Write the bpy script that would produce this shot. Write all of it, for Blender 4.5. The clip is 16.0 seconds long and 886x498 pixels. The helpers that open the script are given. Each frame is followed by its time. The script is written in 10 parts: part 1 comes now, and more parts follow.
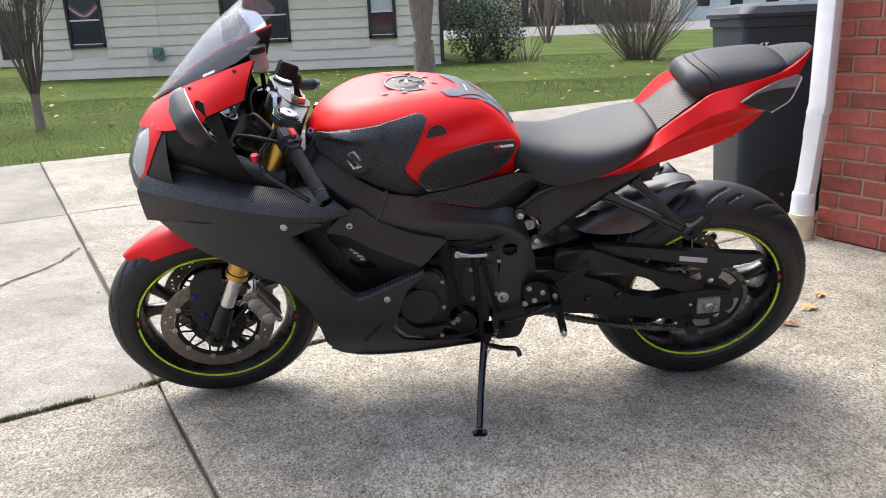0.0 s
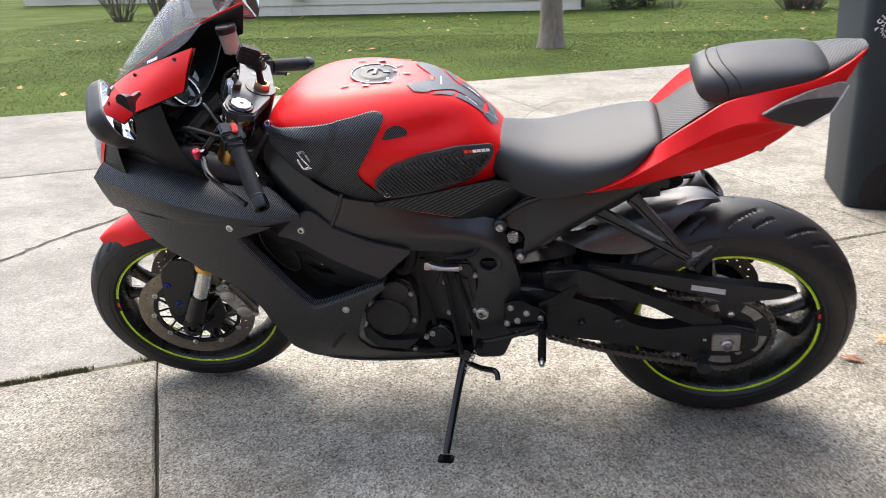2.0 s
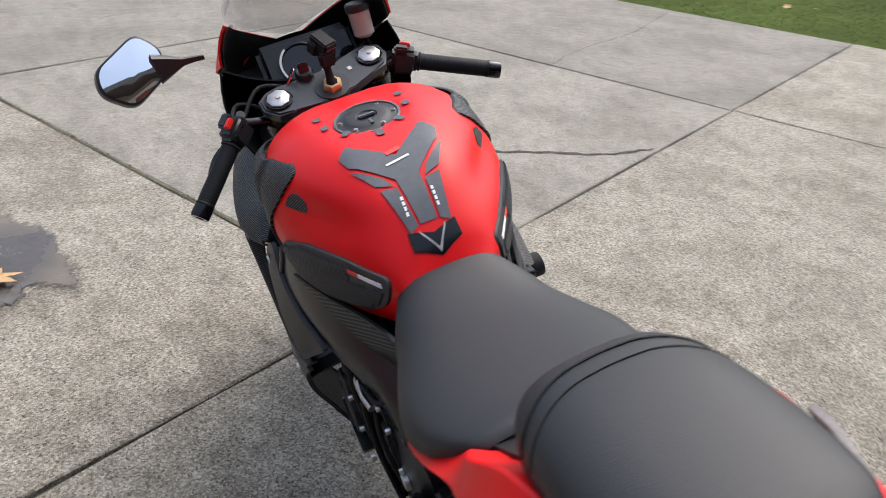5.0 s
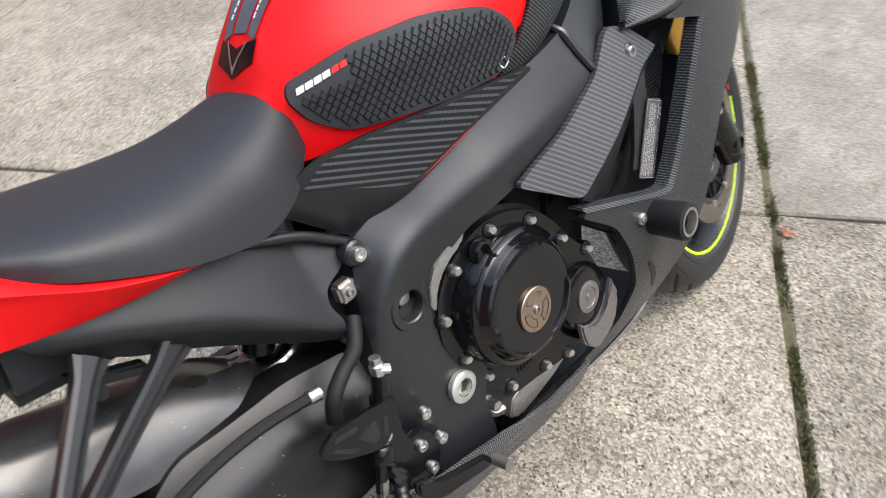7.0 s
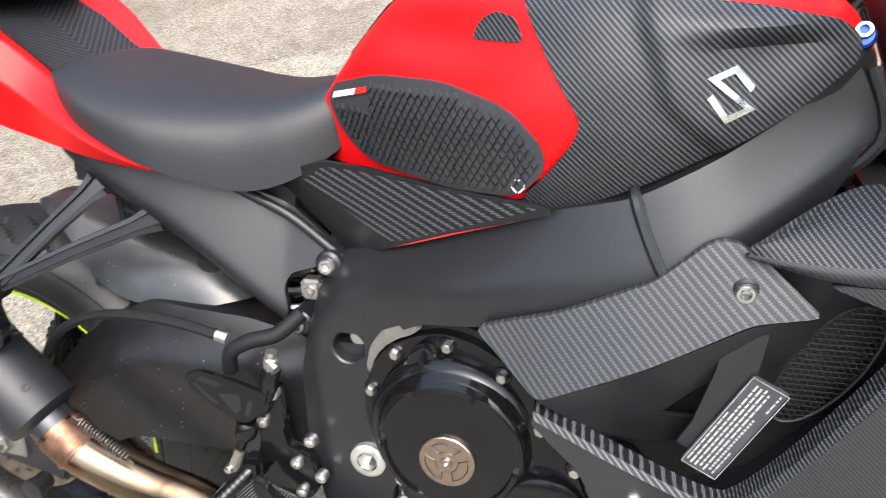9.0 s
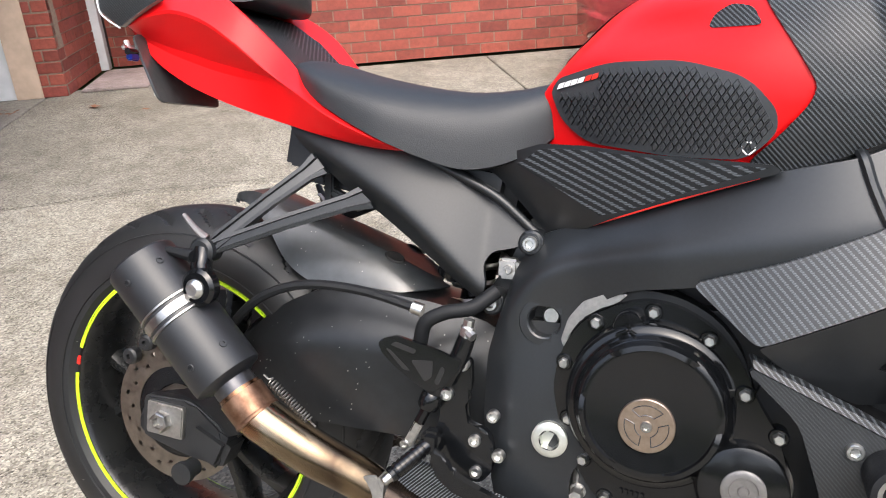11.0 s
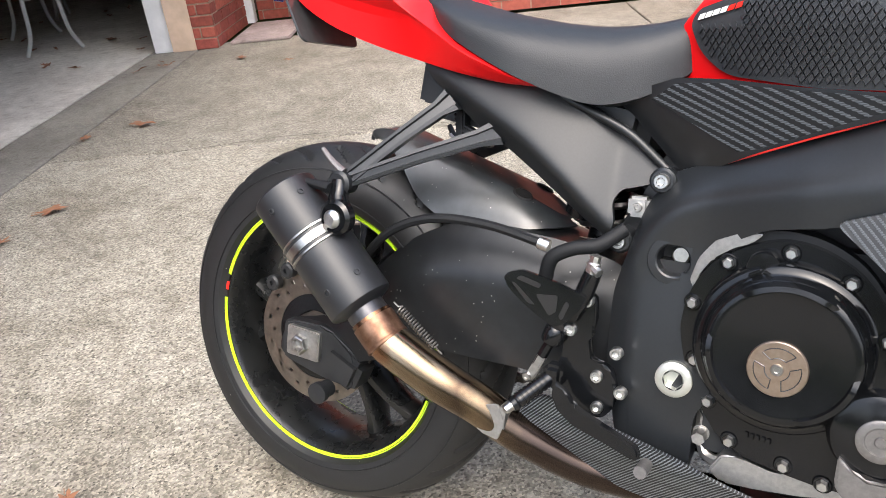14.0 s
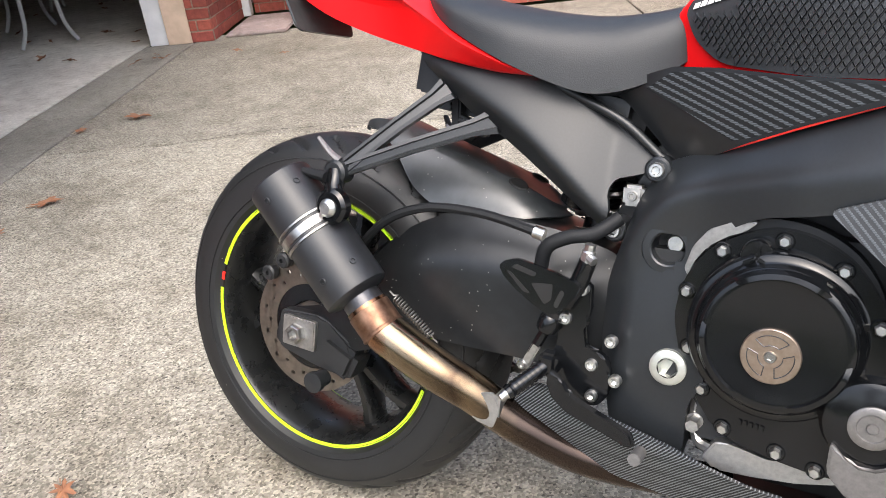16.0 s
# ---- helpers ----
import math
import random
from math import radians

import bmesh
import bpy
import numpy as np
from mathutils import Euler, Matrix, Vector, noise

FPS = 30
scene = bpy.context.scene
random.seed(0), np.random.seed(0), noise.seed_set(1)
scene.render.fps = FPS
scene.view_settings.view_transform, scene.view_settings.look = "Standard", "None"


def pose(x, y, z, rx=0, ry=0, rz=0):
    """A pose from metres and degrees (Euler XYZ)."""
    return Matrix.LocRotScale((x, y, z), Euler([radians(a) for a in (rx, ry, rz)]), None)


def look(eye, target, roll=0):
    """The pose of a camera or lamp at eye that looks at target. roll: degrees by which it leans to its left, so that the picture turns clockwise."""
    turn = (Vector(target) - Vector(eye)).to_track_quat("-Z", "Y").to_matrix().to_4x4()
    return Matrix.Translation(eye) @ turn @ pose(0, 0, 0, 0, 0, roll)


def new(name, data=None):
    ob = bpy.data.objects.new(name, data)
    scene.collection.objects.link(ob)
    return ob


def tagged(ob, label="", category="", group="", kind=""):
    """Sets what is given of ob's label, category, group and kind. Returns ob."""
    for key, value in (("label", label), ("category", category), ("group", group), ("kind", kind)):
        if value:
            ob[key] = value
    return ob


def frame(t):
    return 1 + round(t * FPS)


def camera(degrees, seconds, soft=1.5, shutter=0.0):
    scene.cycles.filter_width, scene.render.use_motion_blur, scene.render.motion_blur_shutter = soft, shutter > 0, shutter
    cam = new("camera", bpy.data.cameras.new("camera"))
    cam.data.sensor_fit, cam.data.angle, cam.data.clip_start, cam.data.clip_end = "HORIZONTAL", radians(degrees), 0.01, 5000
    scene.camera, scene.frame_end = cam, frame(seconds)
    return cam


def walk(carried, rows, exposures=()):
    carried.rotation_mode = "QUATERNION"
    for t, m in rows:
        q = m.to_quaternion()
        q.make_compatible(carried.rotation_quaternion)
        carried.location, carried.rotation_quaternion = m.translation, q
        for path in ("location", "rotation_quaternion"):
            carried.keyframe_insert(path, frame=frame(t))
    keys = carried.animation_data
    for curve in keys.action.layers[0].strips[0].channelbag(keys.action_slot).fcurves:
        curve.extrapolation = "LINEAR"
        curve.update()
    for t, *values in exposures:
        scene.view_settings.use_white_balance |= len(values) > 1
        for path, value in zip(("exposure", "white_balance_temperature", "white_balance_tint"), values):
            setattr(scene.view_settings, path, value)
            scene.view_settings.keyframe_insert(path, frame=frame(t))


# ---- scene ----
cam = camera(60.2, 16.0, soft=0.85, shutter=0.3)
PATH = [
    (0, pose(0.796, 2.186, 1.047, 73.79, 2.24, 177.7)),
    (0.5, pose(0.74, 2.063, 1.082, 73.3, 2.41, -179.66)),
    (1, pose(0.592, 2.035, 1.09, 72.8, 1.55, -176.96)),
    (1.5, pose(0.478, 2.027, 1.11, 71.62, 1.35, -174.81)),
    (2, pose(0.405, 1.929, 1.125, 70.01, 1.59, -171.41)),
    (2.5, pose(0.317, 1.719, 1.169, 69.11, 1.62, -163.69)),
    (3, pose(0.169, 1.576, 1.193, 68.23, 1.15, -154.22)),
    (3.2, pose(0.057, 1.525, 1.22, 67.81, 0.64, -149.54)),
    (5.3, pose(-0.314, 0.389, 1.321, 61.11, -2.33, -103.44)),
    (5.5, pose(-0.269, 0.252, 1.322, 61.14, -1.51, -97.21)),
    (6, pose(-0.173, -0.055, 1.29, 60.23, 1.59, -80.24)),
    (6.5, pose(-0.104, -0.353, 1.248, 54.23, 3.99, -64.03)),
    (7, pose(0.147, -0.479, 1.198, 48.77, 5.36, -49.2)),
    (7.5, pose(0.405, -0.549, 1.157, 48.99, 5.03, -30.12)),
    (8, pose(0.67, -0.591, 1.16, 51.78, 3.1, -10.94)),
    (8.5, pose(0.799, -0.522, 1.132, 52.32, 4.49, 3.44)),
    (9, pose(0.903, -0.543, 1.146, 53.12, 6.82, 15.34)),
    (9.5, pose(0.91, -0.643, 1.134, 57.02, 5.59, 19.45)),
    (10, pose(0.809, -0.737, 1.089, 64.86, 3.41, 20.09)),
    (10.2, pose(0.74, -0.758, 1.057, 66.63, 2.42, 17.06)),
    (12.3, pose(0.746, -0.782, 1, 63.97, 5.07, 25.75)),
    (12.5, pose(0.749, -0.785, 1, 63.8, 5.14, 26.26)),
    (13, pose(0.753, -0.795, 1.001, 63.56, 5.39, 27.48)),
    (13.5, pose(0.75, -0.799, 1.002, 63.53, 5.63, 28.34)),
    (14, pose(0.75, -0.796, 0.997, 63.26, 5.75, 28.77)),
    (14.5, pose(0.751, -0.803, 0.998, 63.08, 5.81, 29.19)),
    (15, pose(0.753, -0.807, 0.999, 63.11, 5.9, 29.46)),
    (15.5, pose(0.752, -0.804, 0.995, 63.01, 5.78, 29.19)),
    (16, pose(0.753, -0.801, 0.991, 62.86, 5.54, 28.56)),
]
walk(cam, PATH, exposures=[(0, 1.42), (2.5, 1.45), (3.2, 1.30), (5.3, 0.73), (6.0, 0.77), (6.5, 0.88), (7.0, 1.16), (8.0, 1.66), (9.0, 1.62), (10.0, 1.32), (12.3, 1.42), (16.0, 1.42)])

# ---- world and light: an overcast day ----
world = bpy.data.worlds.new("overcast")
scene.world = world
world.use_nodes = True
wn, wl = world.node_tree.nodes, world.node_tree.links
wn.clear()
sky = wn.new("ShaderNodeTexSky")
sky.sky_type, sky.sun_disc = "NISHITA", False
sky.sun_elevation, sky.sun_rotation = radians(58), radians(150)
sky.air_density, sky.dust_density, sky.ozone_density = 1.0, 4.0, 1.0
hsv = wn.new("ShaderNodeHueSaturation")
hsv.inputs["Saturation"].default_value = 0.78
bgd = wn.new("ShaderNodeBackground")
bgd.inputs["Strength"].default_value = 0.15
wout = wn.new("ShaderNodeOutputWorld")
wl.new(sky.outputs[0], hsv.inputs["Color"])
# an even cloud cover, brighter overhead than at the horizon
wtc, wsep = wn.new("ShaderNodeTexCoord"), wn.new("ShaderNodeSeparateXYZ")
grade = wn.new("ShaderNodeMapRange")
grade.inputs["To Min"].default_value, grade.inputs["To Max"].default_value = 0.62, 1.75
wmix = wn.new("ShaderNodeMix")
wmix.data_type, wmix.blend_type = "RGBA", "MULTIPLY"
wmix.inputs["Factor"].default_value = 1.0
wl.new(wtc.outputs["Generated"], wsep.inputs[0])
wl.new(wsep.outputs["Z"], grade.inputs["Value"])
wl.new(hsv.outputs[0], wmix.inputs["A"])
wl.new(grade.outputs[0], wmix.inputs["B"])
wl.new(wmix.outputs["Result"], bgd.inputs[0])
wl.new(bgd.outputs[0], wout.inputs[0])
sun = new("sun", bpy.data.lights.new("sun", "SUN"))
sun.data.energy, sun.data.angle, sun.data.color = 0.75, radians(70), (1.0, 0.98, 0.95)
# the sky's sun_rotation turns clockwise from +y
az, el = radians(150), radians(58)
sun_way = Vector((math.sin(az) * math.cos(el), math.cos(az) * math.cos(el), math.sin(el)))
sun.matrix_world = look(sun_way * 30, (0, 0, 0))


# ---- materials ----
def mat_base(name, color, rough=0.5, metal=0.0, coat=0.0):
    m = bpy.data.materials.new(name)
    m.use_nodes = True
    b = m.node_tree.nodes["Principled BSDF"]
    b.inputs["Base Color"].default_value = (*color, 1)
    b.inputs["Roughness"].default_value = rough
    b.inputs["Metallic"].default_value = metal
    b.inputs["Coat Weight"].default_value = coat
    return m, m.node_tree.nodes, m.node_tree.links, b


def ramp(n, stops):
    r = n.new("ShaderNodeValToRGB")
    e = r.color_ramp.elements
    while len(e) < len(stops):
        e.new(0.5)
    for k, (p, c) in enumerate(stops):
        e[k].position = p
        e[k].color = (*c, 1) if len(c) == 3 else c
    return r


def noise_node(n, l, scale, detail=4.0, rough=0.6, coord="Object", mapping=None):
    tc = n.new("ShaderNodeTexCoord")
    t = n.new("ShaderNodeTexNoise")
    t.inputs["Scale"].default_value = scale
    t.inputs["Detail"].default_value = detail
    t.inputs["Roughness"].default_value = rough
    if mapping:
        mp = n.new("ShaderNodeMapping")
        mp.inputs["Scale"].default_value = mapping
        l.new(tc.outputs[coord], mp.inputs[0])
        l.new(mp.outputs[0], t.inputs[0])
    else:
        l.new(tc.outputs[coord], t.inputs[0])
    return t


def add_bump(n, l, b, height, strength, dist=0.001):
    k = n.new("ShaderNodeBump")
    k.inputs["Strength"].default_value = strength
    k.inputs["Distance"].default_value = dist
    l.new(height, k.inputs["Height"])
    l.new(k.outputs[0], b.inputs["Normal"])
    return k


def mat_grain(name, c0, c1, scale, rough=(0.4, 0.6), metal=0.0, bump=0.0, dist=0.001, detail=5.0, big=None, coat=0.0, mapping=None):
    """A surface whose colour wanders from c0 to c1, with fine grain, and coarser patches if big is (scale, amount)."""
    if metal == 0.0 and c0[1] < 0.045 and c0[2] >= c0[0] * 0.95:
        c0, c1 = ((c[0] * 0.90, c[1], c[2] * 1.08) for c in (c0, c1))
    m, n, l, b = mat_base(name, c0, rough[0], metal, coat)
    if metal == 0.0 and c0[1] < 0.045:
        b.inputs["Specular IOR Level"].default_value = 0.52
    t = noise_node(n, l, scale, detail, mapping=mapping)
    r = ramp(n, [(0.3, c0), (0.7, c1)])
    l.new(t.outputs["Fac"], r.inputs[0])
    col = r.outputs[0]
    if big:
        t2 = noise_node(n, l, big[0], 3.0)
        mx = n.new("ShaderNodeMix")
        mx.data_type, mx.blend_type = "RGBA", "MULTIPLY"
        r2 = ramp(n, [(0.35, (1 - big[1],) * 3), (0.65, (1 + 0.0,) * 3)])
        l.new(t2.outputs["Fac"], r2.inputs[0])
        mx.inputs["Factor"].default_value = 1.0
        l.new(col, mx.inputs["A"])
        l.new(r2.outputs[0], mx.inputs["B"])
        col = mx.outputs["Result"]
    l.new(col, b.inputs["Base Color"])
    mr = n.new("ShaderNodeMapRange")
    mr.inputs["To Min"].default_value, mr.inputs["To Max"].default_value = rough
    l.new(t.outputs["Fac"], mr.inputs["Value"])
    l.new(mr.outputs[0], b.inputs["Roughness"])
    if bump:
        add_bump(n, l, b, t.outputs["Fac"], bump, dist)
    return m


def mat_carbon(name, axes, pitch=0.0056, c0=(0.012, 0.013, 0.014), c1=(0.055, 0.057, 0.06), rough=0.34, lean=1.0, gloss=0.3, fold=False):
    """Twill-weave carbon film: diagonal ribs, each of short slanted fibres. axes: the weights of x, y, z for the across and along ways."""
    c0, c1 = ((c[0] * 0.93, c[1], c[2] * 1.05) for c in (c0, c1))
    m, n, l, b = mat_base(name, c0, rough)
    tc = n.new("ShaderNodeTexCoord")
    place = tc.outputs["Object"]
    if fold:
        # both halves mirror each other, for a chevron down the middle
        ab = n.new("ShaderNodeVectorMath")
        ab.operation = "ABSOLUTE"
        l.new(place, ab.inputs[0])
        place = ab.outputs[0]

    def along(way):
        d = n.new("ShaderNodeVectorMath")
        d.operation = "DOT_PRODUCT"
        d.inputs[1].default_value = way
        l.new(place, d.inputs[0])
        return d.outputs["Value"]

    def saw(v, period, add=None):
        s = n.new("ShaderNodeMath")
        s.operation = "MULTIPLY"
        s.inputs[1].default_value = 1.0 / period
        l.new(v, s.inputs[0])
        f = n.new("ShaderNodeMath")
        f.operation = "PINGPONG"
        f.inputs[1].default_value = 0.5
        l.new(s.outputs[0], f.inputs[0])
        return f.outputs[0]

    p, q = Vector(axes[0]), Vector(axes[1])
    b.inputs["Specular IOR Level"].default_value = gloss
    zig = n.new("ShaderNodeMath")
    zig.operation = "MULTIPLY_ADD"
    zig.inputs[1].default_value = pitch * 0.22
    l.new(saw(along(p - q * 0.9), pitch * 0.5), zig.inputs[0])
    l.new(along(p + q * lean), zig.inputs[2])
    ribs = saw(zig.outputs[0], pitch)
    fine = saw(along(p - q * 1.6), pitch * 0.45)
    rr = ramp(n, [(0.27, (0, 0, 0)), (0.34, (1, 1, 1))])
    l.new(ribs, rr.inputs[0])
    fr = ramp(n, [(0.05, (0.35,) * 3), (0.4, (1, 1, 1))])
    l.new(fine, fr.inputs[0])
    mul = n.new("ShaderNodeMath")
    mul.operation = "MULTIPLY"
    l.new(rr.outputs[0], mul.inputs[0])
    l.new(fr.outputs[0], mul.inputs[1])
    mx = n.new("ShaderNodeMix")
    mx.data_type = "RGBA"
    mx.inputs["A"].default_value, mx.inputs["B"].default_value = (*c0, 1), (*c1, 1)
    l.new(mul.outputs[0], mx.inputs["Factor"])
    l.new(mx.outputs["Result"], b.inputs["Base Color"])
    mr = n.new("ShaderNodeMapRange")
    mr.inputs["To Min"].default_value, mr.inputs["To Max"].default_value = rough + 0.16, rough - 0.04
    l.new(mul.outputs[0], mr.inputs["Value"])
    l.new(mr.outputs[0], b.inputs["Roughness"])
    add_bump(n, l, b, mul.outputs[0], 0.35, 0.0004)
    return m


RED = mat_grain("satin_red_paint", (0.62, 0.004, 0.006), (0.68, 0.006, 0.008), 3.0, (0.34, 0.42), detail=3)
RED.node_tree.nodes["Principled BSDF"].inputs["Specular IOR Level"].default_value = 0.28
CARBON = mat_carbon("carbon_film_side", ((1, 0, 0), (0, 0, 1)), pitch=0.0054, c0=(0.006, 0.0063, 0.0067), c1=(0.095, 0.099, 0.105))
CARBON_BOLD = mat_carbon("carbon_film_bold", ((0.41, 0, 0), (0, 0, 1)), pitch=0.0086, c0=(0.009, 0.0094, 0.0099), c1=(0.085, 0.089, 0.094))
CARBON_INFILL = mat_carbon("carbon_film_grey", ((1, 0, 0), (0, 0, 1)), pitch=0.0088, c0=(0.022, 0.0225, 0.023), c1=(0.085, 0.087, 0.090), gloss=0.5)
CARBON_FINE = mat_carbon("carbon_film_fine", ((1, 0.8, 0), (0, 0, 1)), pitch=0.0042, c0=(0.015, 0.0155, 0.016), c1=(0.032, 0.033, 0.034), rough=0.34, gloss=0.45)
CARBON_TOP = mat_carbon("carbon_film_top", ((1, 0, 0), (0, 1, 0)), pitch=0.0062, c0=(0.008, 0.008, 0.008), c1=(0.046, 0.046, 0.046), lean=0.52, fold=True)
CARBON_BELLY = mat_carbon("carbon_film_belly", ((1, 0, 0), (0, 0, 1)), pitch=0.0050, c0=(0.007, 0.007, 0.008), c1=(0.24, 0.24, 0.245), lean=-1.0)
MATTE = mat_grain("matte_black_fairing", (0.0080, 0.0082, 0.0086), (0.0115, 0.0117, 0.0122), 90, (0.32, 0.42), bump=0.05, dist=0.0005)
FRAME_BLACK = mat_grain("satin_black_frame_paint", (0.0095, 0.0099, 0.0105), (0.0135, 0.0140, 0.0148), 260, (0.30, 0.39), bump=0.12, dist=0.0004)
ENGINE_BLACK = mat_grain("gloss_black_engine_paint", (0.0035, 0.0035, 0.0038), (0.006, 0.006, 0.0064), 60, (0.10, 0.18))
ENGINE_DULL = mat_grain("dull_black_engine_paint", (0.008, 0.008, 0.0084), (0.016, 0.0158, 0.0156), 40, (0.42, 0.6), bump=0.1)
KNEE = mat_grain("black_knee_pad_rubber", (0.024, 0.0245, 0.0255), (0.036, 0.0365, 0.038), 400, (0.42, 0.58), bump=0.3)
PLASTIC = mat_grain("black_moulded_plastic", (0.0090, 0.0093, 0.0097), (0.0135, 0.0139, 0.0146), 300, (0.36, 0.48), bump=0.12, dist=0.0004)
SWING = mat_grain("dirty_black_swingarm_paint", (0.0065, 0.0066, 0.0069), (0.013, 0.0131, 0.0135), 45, (0.26, 0.42), bump=0.1, big=(9, 0.3))
GRIP = mat_grain("black_grip_rubber", (0.006, 0.006, 0.0064), (0.010, 0.010, 0.0105), 500, (0.5, 0.7), bump=0.4)
for _m, _v in ((GRIP, 0.25), (FRAME_BLACK, 0.60), (MATTE, 0.50), (PLASTIC, 0.50), (SWING, 0.48), (ENGINE_BLACK, 0.42)):
    _m.node_tree.nodes["Principled BSDF"].inputs["Specular IOR Level"].default_value = _v
HUGGER = mat_grain("dusty_grey_black_plastic", (0.030, 0.0302, 0.0300), (0.058, 0.0582, 0.0575), 22, (0.26, 0.40), bump=0.12, big=(30, 0.35))
HUGGER.node_tree.nodes["Principled BSDF"].inputs["Specular IOR Level"].default_value = 0.75
VINYL = mat_grain("black_seat_vinyl", (0.0090, 0.0096, 0.0106), (0.0140, 0.0148, 0.0162), 700, (0.48, 0.6), bump=0.5, dist=0.0006, detail=2)
TYRE = mat_grain("tyre_rubber", (0.0062, 0.0062, 0.0065), (0.0115, 0.0115, 0.0115), 120, (0.45, 0.62), bump=0.15, big=(7, 0.25))
RIM = mat_grain("gloss_black_rim_paint", (0.0060, 0.0060, 0.0060), (0.0120, 0.0114, 0.0102), 30, (0.16, 0.4), big=(20, 0.3))
LIME = mat_grain("lime_rim_tape", (0.50, 0.80, 0.02), (0.58, 0.88, 0.03), 60, (0.3, 0.45))
DECAL_RED = mat_grain("red_decal", (0.62, 0.02, 0.015), (0.7, 0.03, 0.02), 60, (0.3, 0.4))
WHITE = mat_grain("white_decal", (0.75, 0.75, 0.75), (0.82, 0.82, 0.82), 60, (0.3, 0.4))
STEEL = mat_grain("bare_steel", (0.42, 0.41, 0.39), (0.6, 0.59, 0.57), 120, (0.22, 0.4), metal=1.0, big=(40, 0.3))
CHROME = mat_grain("polished_metal", (0.62, 0.62, 0.62), (0.72, 0.72, 0.72), 80, (0.16, 0.26), metal=1.0)
ZINC = mat_grain("zinc_bolt_metal", (0.55, 0.55, 0.53), (0.7, 0.7, 0.68), 200, (0.25, 0.4), metal=1.0)
ALLOY = mat_grain("cast_alloy", (0.36, 0.355, 0.34), (0.5, 0.49, 0.47), 150, (0.35, 0.55), metal=1.0, bump=0.2)
DISC = mat_grain("brake_disc_steel", (0.20, 0.175, 0.150), (0.30, 0.265, 0.225), 60, (0.32, 0.48), metal=1.0, mapping=(1, 1, 1))
GOLD = mat_grain("gold_anodised_fork", (0.62, 0.37, 0.09), (0.68, 0.42, 0.12), 60, (0.25, 0.36), metal=1.0)
BRONZE = mat_grain("bronze_anodised_cap", (0.34, 0.26, 0.20), (0.42, 0.33, 0.26), 200, (0.3, 0.42), metal=1.0, bump=0.15)
GREY_CAP = mat_grain("grey_anodised_cap", (0.16, 0.155, 0.15), (0.22, 0.21, 0.205), 200, (0.35, 0.45), metal=0.7)
CHAIN = mat_grain("greasy_chain_steel", (0.10, 0.095, 0.085), (0.26, 0.25, 0.23), 180, (0.32, 0.55), metal=0.9)
PADGREY = mat_grain("grey_tank_pad_gel", (0.06, 0.07, 0.082), (0.08, 0.09, 0.105), 90, (0.48, 0.6))
BLUE = mat_grain("blue_anodised", (0.02, 0.05, 0.3), (0.03, 0.07, 0.36), 90, (0.25, 0.35), metal=0.8)
PINK_RED = mat_grain("red_anodised", (0.5, 0.02, 0.05), (0.6, 0.03, 0.07), 90, (0.25, 0.35), metal=0.4)
BRASS = mat_grain("brass_nut", (0.55, 0.40, 0.22), (0.62, 0.46, 0.26), 90, (0.42, 0.52), metal=1.0)
LABELGREY = mat_grain("aluminium_label", (0.03, 0.03, 0.032), (0.05, 0.05, 0.052), 90, (0.3, 0.42))


def mat_titanium():
    m, n, l, b = mat_base("heat_tinted_steel_pipe", (0.5, 0.4, 0.3), 0.2, 1.0)
    tc = n.new("ShaderNodeTexCoord")
    sep = n.new("ShaderNodeSeparateXYZ")
    l.new(tc.outputs["Object"], sep.inputs[0])
    t = noise_node(n, l, 14, 4)
    mr = n.new("ShaderNodeMapRange")
    mr.inputs["From Min"].default_value, mr.inputs["From Max"].default_value = 0.17, 0.46
    l.new(sep.outputs["X"], mr.inputs["Value"])
    add = n.new("ShaderNodeMath")
    add.operation = "MULTIPLY_ADD"
    add.inputs[1].default_value = 0.35
    l.new(t.outputs["Fac"], add.inputs[0])
    t.inputs["Detail"].default_value = 7
    l.new(mr.outputs[0], add.inputs[2])
    r = ramp(n, [(0.14, (0.118, 0.081, 0.063)), (0.26, (0.266, 0.126, 0.067)), (0.33, (0.222, 0.118, 0.067)), (0.37, (0.266, 0.207, 0.141)), (0.55, (0.185, 0.141, 0.092)), (0.70, (0.074, 0.052, 0.037)), (0.78, (0.192, 0.141, 0.089)), (1.0, (0.059, 0.044, 0.037))])
    l.new(add.outputs[0], r.inputs[0])
    l.new(r.outputs[0], b.inputs["Base Color"])
    rr = n.new("ShaderNodeMapRange")
    rr.inputs["To Min"].default_value, rr.inputs["To Max"].default_value = 0.15, 0.30
    l.new(t.outputs["Fac"], rr.inputs["Value"])
    l.new(rr.outputs[0], b.inputs["Roughness"])
    return m


